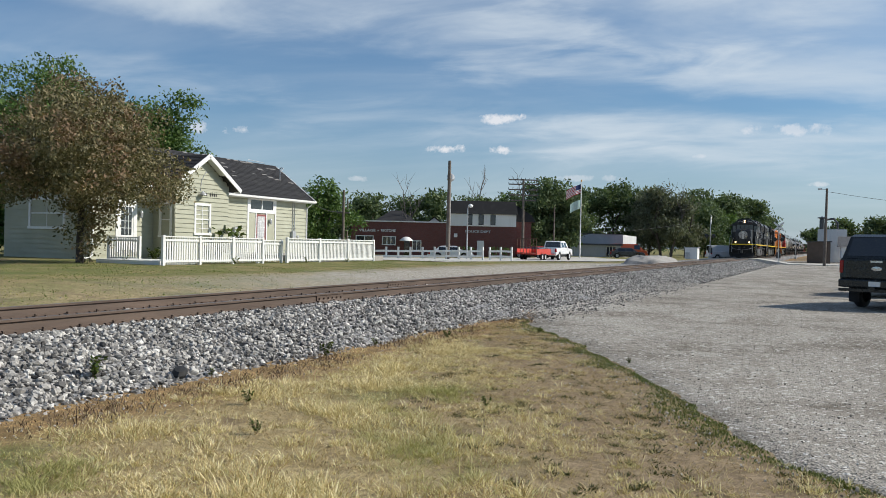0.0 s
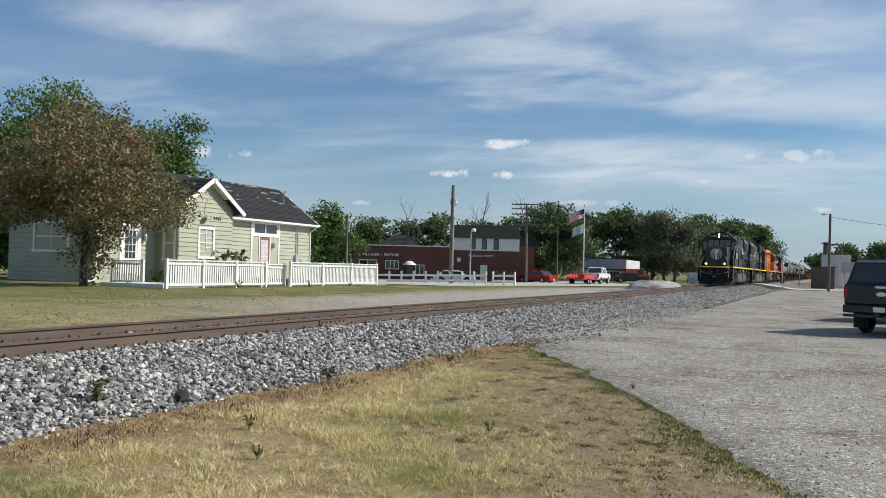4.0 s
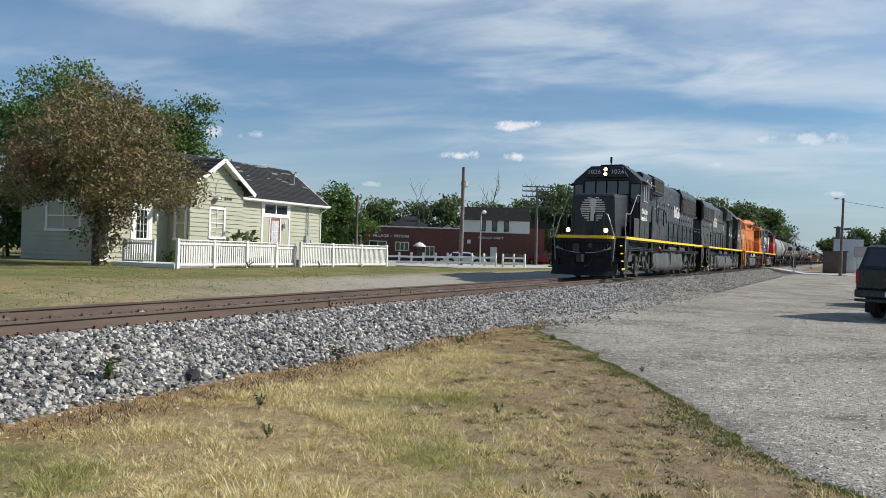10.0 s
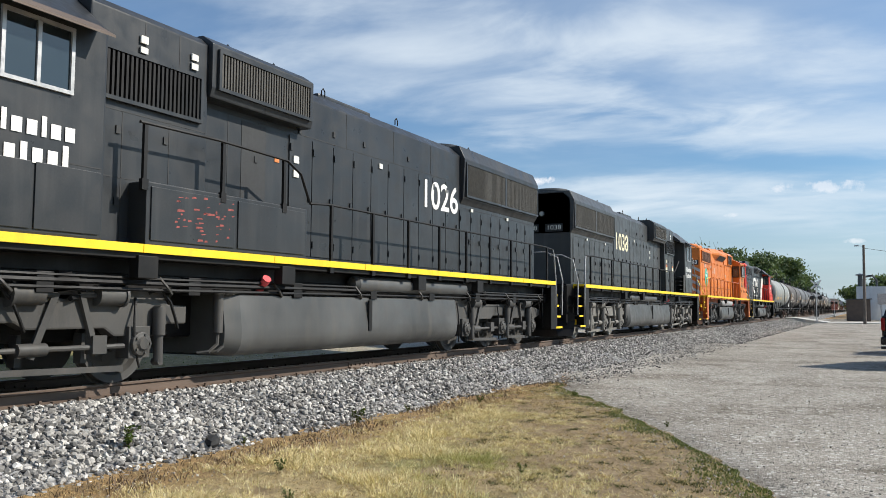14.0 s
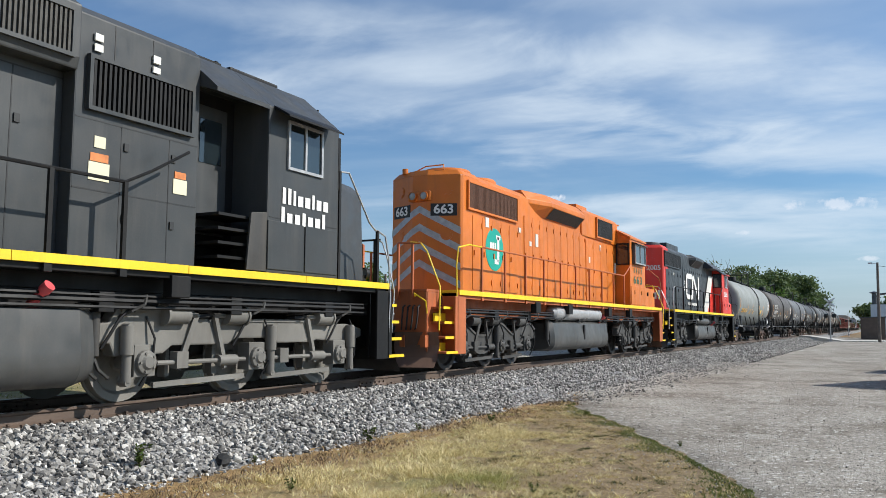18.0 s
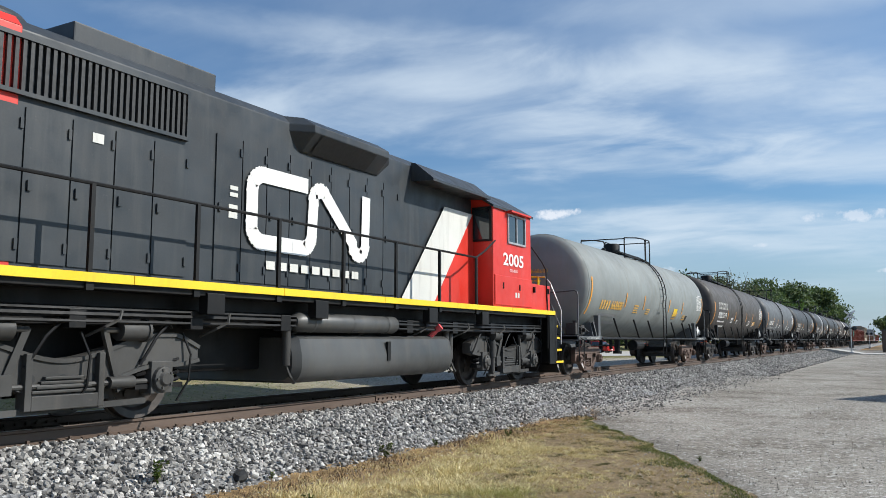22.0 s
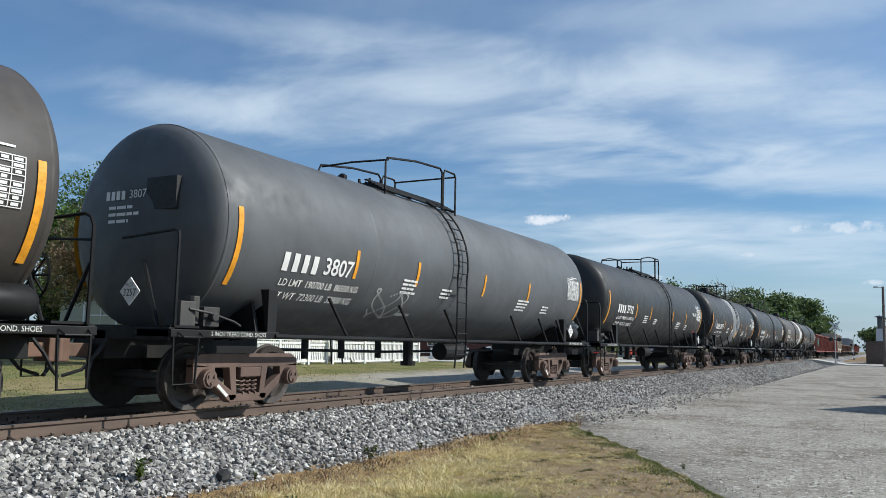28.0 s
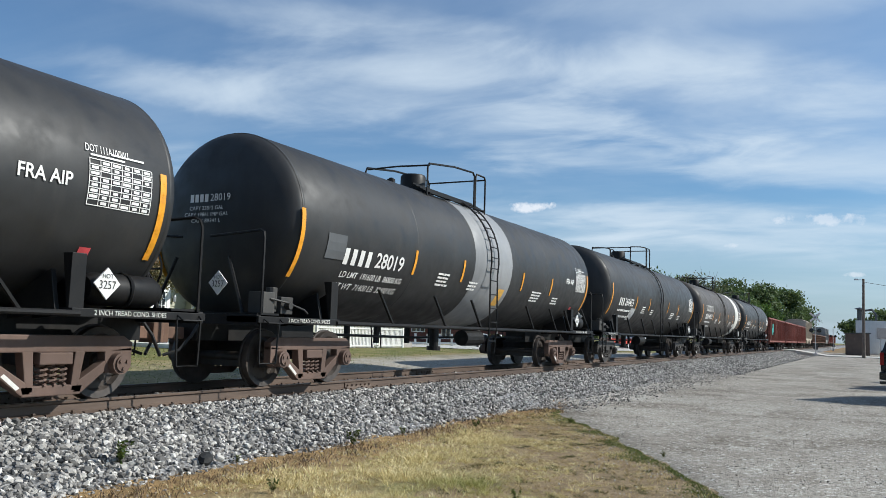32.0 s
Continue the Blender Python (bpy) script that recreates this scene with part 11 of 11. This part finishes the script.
def near_lawn(rng, m):
    """Tufts before the track, each with blades splayed from its middle: thick straw, thin and brown towards the lot."""
    k = m // 9
    y = 2.2 + 14.0 * rng.random(k) ** 1.45
    e = np.interp(y, EDGE_Y, EDGE_X)
    x = -6.75 + (e + 6.75) * rng.random(k)
    bald = np.clip((x - e + 3.3) / 2.6, 0, 1) * np.clip((y - 4.0) / 3.0, 0, 1)
    toe = np.clip((x + 6.3) / 1.0, 0, 1)
    keep = rng.random(k) < (0.12 + 0.88 * toe) * (1.0 - 0.80 * bald) * np.clip(0.58 + 1.7 * field(x, y, 0.9, 2) + 1.6 * field(x, y, 3.4, 5), 0.04, 1)
    x, y, bald = x[keep], y[keep], bald[keep]
    big = (0.45 + 1.3 * rng.random(len(x)) ** 3) * (1 - 0.45 * bald) * np.clip(0.9 + 0.9 * field(x, y, 1.3, 9), 0.4, 1.6)
    i = rng.integers(0, len(x), m)
    a, q = rng.uniform(0, 6.28, m), np.abs(rng.normal(0, 0.045, m)) * (0.6 + big[i])
    return np.stack([x[i] + np.cos(a) * q, y[i] + np.sin(a) * q, np.full(m, -0.006)], 1), big[i], a + rng.normal(0, 0.7, m)


def litter(rng, m):
    """Short dead blades that lie nearly flat all over the bare parts."""
    y = 2.2 + 15.0 * rng.random(m) ** 1.4
    e = np.interp(y, EDGE_Y, EDGE_X)
    x = -6.7 + (e + 6.7) * rng.random(m)
    return np.stack([x, y, np.full(m, 0.002)], 1), np.clip(0.8 + field(x, y, 2.0, 17), 0.4, 1.5)


def soil_weeds(rng, m):
    """Low dark weeds scattered over the bare soil by the lot."""
    k = m // 12
    y = 5.0 + 11.5 * rng.random(k)
    e = np.interp(y, EDGE_Y, EDGE_X)
    x = e - 3.4 * rng.random(k) ** 1.3
    keep = (rng.random(k) < np.clip(0.30 + 1.6 * field(x, y, 1.5, 8), 0.03, 1)) & (x > -6.2)
    x, y = x[keep], y[keep]
    i = rng.integers(0, len(x), m)
    a, q = rng.uniform(0, 6.28, m), np.abs(rng.normal(0, 0.05, m))
    return np.stack([x[i] + np.cos(a) * q, y[i] + np.sin(a) * q, np.full(m, -0.003)], 1), np.ones(m), a


def green_verge(rng, m):
    """A greener line of growth along the gravel's edge, and patches in the lawn."""
    y = 4.0 + 13.5 * rng.random(m)
    e = np.interp(y, EDGE_Y, EDGE_X) + 0.30 * np.array([noise.noise((b * 1.7, 3.1, 0)) for b in y])
    x = e + 0.05 - np.abs(rng.normal(0, 0.13, m)) * (1 + np.clip(3 * field(e, y, 0.7, 14), -0.7, 2))
    keep = rng.random(m) < np.clip(0.75 + 1.5 * field(x, y, 1.1, 4), 0.1, 1)
    x, y = x[keep], y[keep]
    return np.stack([x, y, np.zeros(len(x))], 1), np.ones(len(x))


def far_lawn(rng, m):
    y = 6 + 42 * rng.random(m) ** 1.3
    x = -12.4 - 18 * rng.random(m) ** 1.25
    keep = rng.random(m) < np.clip((-x - 12.0 - 0.22 * np.clip(y - 14, 0, 20)) / 2.5, 0.05, 1) * np.clip(0.55 + 1.1 * field(x, y, 0.5, 6), 0.08, 1)
    x, y = x[keep], y[keep]
    keep = ~((x < -31) & (y > 27.3)) & ~((x < -24) & (y > 36))
    x, y = x[keep], y[keep]
    z = np.array([ground_z(a, b) for a, b in zip(x, y)])
    return np.stack([x, y, z - 0.01], 1), np.ones(len(x))


def toe_stems(rng, m):
    y = 4.5 + 14 * rng.random(m)
    x = -6.35 + rng.normal(0, 0.28, m)
    keep = rng.random(m) < np.clip(0.5 + 1.5 * field(x, y, 0.8, 12), 0.05, 1)
    x, y = x[keep], y[keep]
    return np.stack([x, y, np.zeros(len(x))], 1), np.ones(len(x))


blades("dry_grass", "dry straw-coloured grass with greener patches", 190000, near_lawn, 0.056, M["blade_dry"], 21, 1.2, 0.0030)
blades("dry_litter", "flat brown and straw litter on the soil", 48000, litter, 0.030, M["blade_litter"], 33, 2.6, 0.0032)
blades("soil_weeds", "low dark weeds on bare brown soil", 16000, soil_weeds, 0.019, M["blade_weed"], 31, 1.5, 0.005)
blades("green_grass", "low green weeds along the gravel edge", 20000, green_verge, 0.026, M["blade_green"], 22, 0.8, 0.006)
blades("lawn_grass", "green and yellow lawn beyond the track", 60000, far_lawn, 0.040, M["blade_lawn"], 23, 0.9, 0.010)
blades("dead_stems", "brown dead stems at the foot of the ballast", 9000, toe_stems, 0.06, M["blade_brown"], 24, 0.9, 0.005)


def lot_stones(rng, m):
    y = 4.5 + 26 * rng.random(m) ** 1.6
    e = np.interp(y, EDGE_Y, EDGE_X)
    x = e - 0.5 + (9.5 - 0.1 * y) * rng.random(m) ** 1.2
    return np.stack([x, y, np.full(m, 0.026)], 1)


def soil_stones(rng, m):
    y = 4.0 + 12 * rng.random(m)
    e = np.interp(y, EDGE_Y, EDGE_X)
    k = rng.random(m) < 0.5
    x = np.where(k, e - np.abs(rng.normal(0, 0.9, m)), -6.35 + np.abs(rng.normal(0, 0.35, m)))
    return np.stack([x, y, np.full(m, 0.004)], 1)


scatter_stones("lot_pebbles", "loose pale pebbles on the gravel lot", 9000, lot_stones, lambda r, m, p: r.uniform(0.003, 0.006, m) + 0.010 * r.random(m) ** 4, M["pebble"], "pebbles")
scatter_stones("strewn_stones", "small stones strewn over bare soil", 1500, soil_stones, lambda r, m, p: r.uniform(0.004, 0.014, m), M["pebble"], "pebbles")


def weed(x, y, z, h, seed, label="small leafy weed at the foot of the ballast"):
    rng = random.Random(seed)
    w_ = thing("weed", label, "plant", "weeds", m=pose(x, y, z))
    st_, lv = MB(), MB()
    for k in range(5):
        a = rng.uniform(0, 6.28)
        tip = Vector((math.cos(a) * h * 0.35, math.sin(a) * h * 0.35, h * rng.uniform(0.6, 1)))
        st_.tube([(0, 0, -0.02), tip * 0.5 + Vector((0, 0, 0.1 * h)), tip], 0.0022, 4)
        for j in range(18):
            q = tip * rng.uniform(0.25, 1.0)
            d = Vector((rng.uniform(-1, 1), rng.uniform(-1, 1), rng.uniform(-0.3, 0.8))).normalized() * h * 0.20
            s_ = d.cross(Vector((0.2, 0.5, 0.8))).normalized() * h * 0.065
            lv.quad(q, q + d * 0.5 + s_, q + d, q + d * 0.5 - s_)
    part("stem", st_, M["blade_brown"], w_)
    part("leaves", lv, M["leaf_weed"], w_)


for i_, (x, y, z, h) in enumerate(((-6.95, 6.2, 0.12, 0.30), (-6.25, 9.55, 0.02, 0.26), (-6.35, 11.1, 0.02, 0.16), (-5.95, 12.9, 0.0, 0.18), (-5.2, 6.55, 0.0, 0.16), (-3.05, 7.6, 0.0, 0.14), (-4.35, 5.6, 0.0, 0.14), (-6.5, 7.5, 0.03, 0.12), (-2.5, 11.6, 0.0, 0.10), (-4.9, 14.8, 0.0, 0.12))):
    weed(x, y, z, h, 60 + i_)
for i_, (x, y, h) in enumerate(((-30.6, 30.9, 0.75), (-30.2, 30.7, 0.6), (-29.2, 34.9, 1.9), (-23.2, 28.2, 0.4), (-23.2, 33.6, 0.35), (-23.1, 37.2, 0.3), (-26.3, 25.0, 0.4))):
    weed(x, y, 0.5, h, 80 + i_, "leafy shrub beside the house fence")
LUMPX, LUMPY = -6.62, 7.12
rk = MB()
rk.lathe([(0.0, 0.075), (0.06, 0.065), (0.085, 0.02), (0.07, -0.03)][::-1], (0, 0, 0), "z", 9)
rk.v = [(a * (1 + 0.25 * math.sin(7 * b + 3 * c)), b * (1 + 0.25 * math.cos(5 * a)), c) for a, b, c in rk.v]
solo("dark_lump", rk, M["rubber"], "dark lump of slag lying on the ballast", "stone", smooth=True, m=pose(LUMPX, LUMPY, 0.11, 20, 10, 30))
sl2 = MB()
sl2.box(-0.05, 0.05, -0.045, 0.045, -0.02, 0.04)
solo("pale_stone", sl2, M["concrete"], "pale angular stone beside a dark lump", "stone", bevel=0.02, m=pose(LUMPX + 0.1, LUMPY + 0.12, 0.12, 15, 25, 50))

motions()
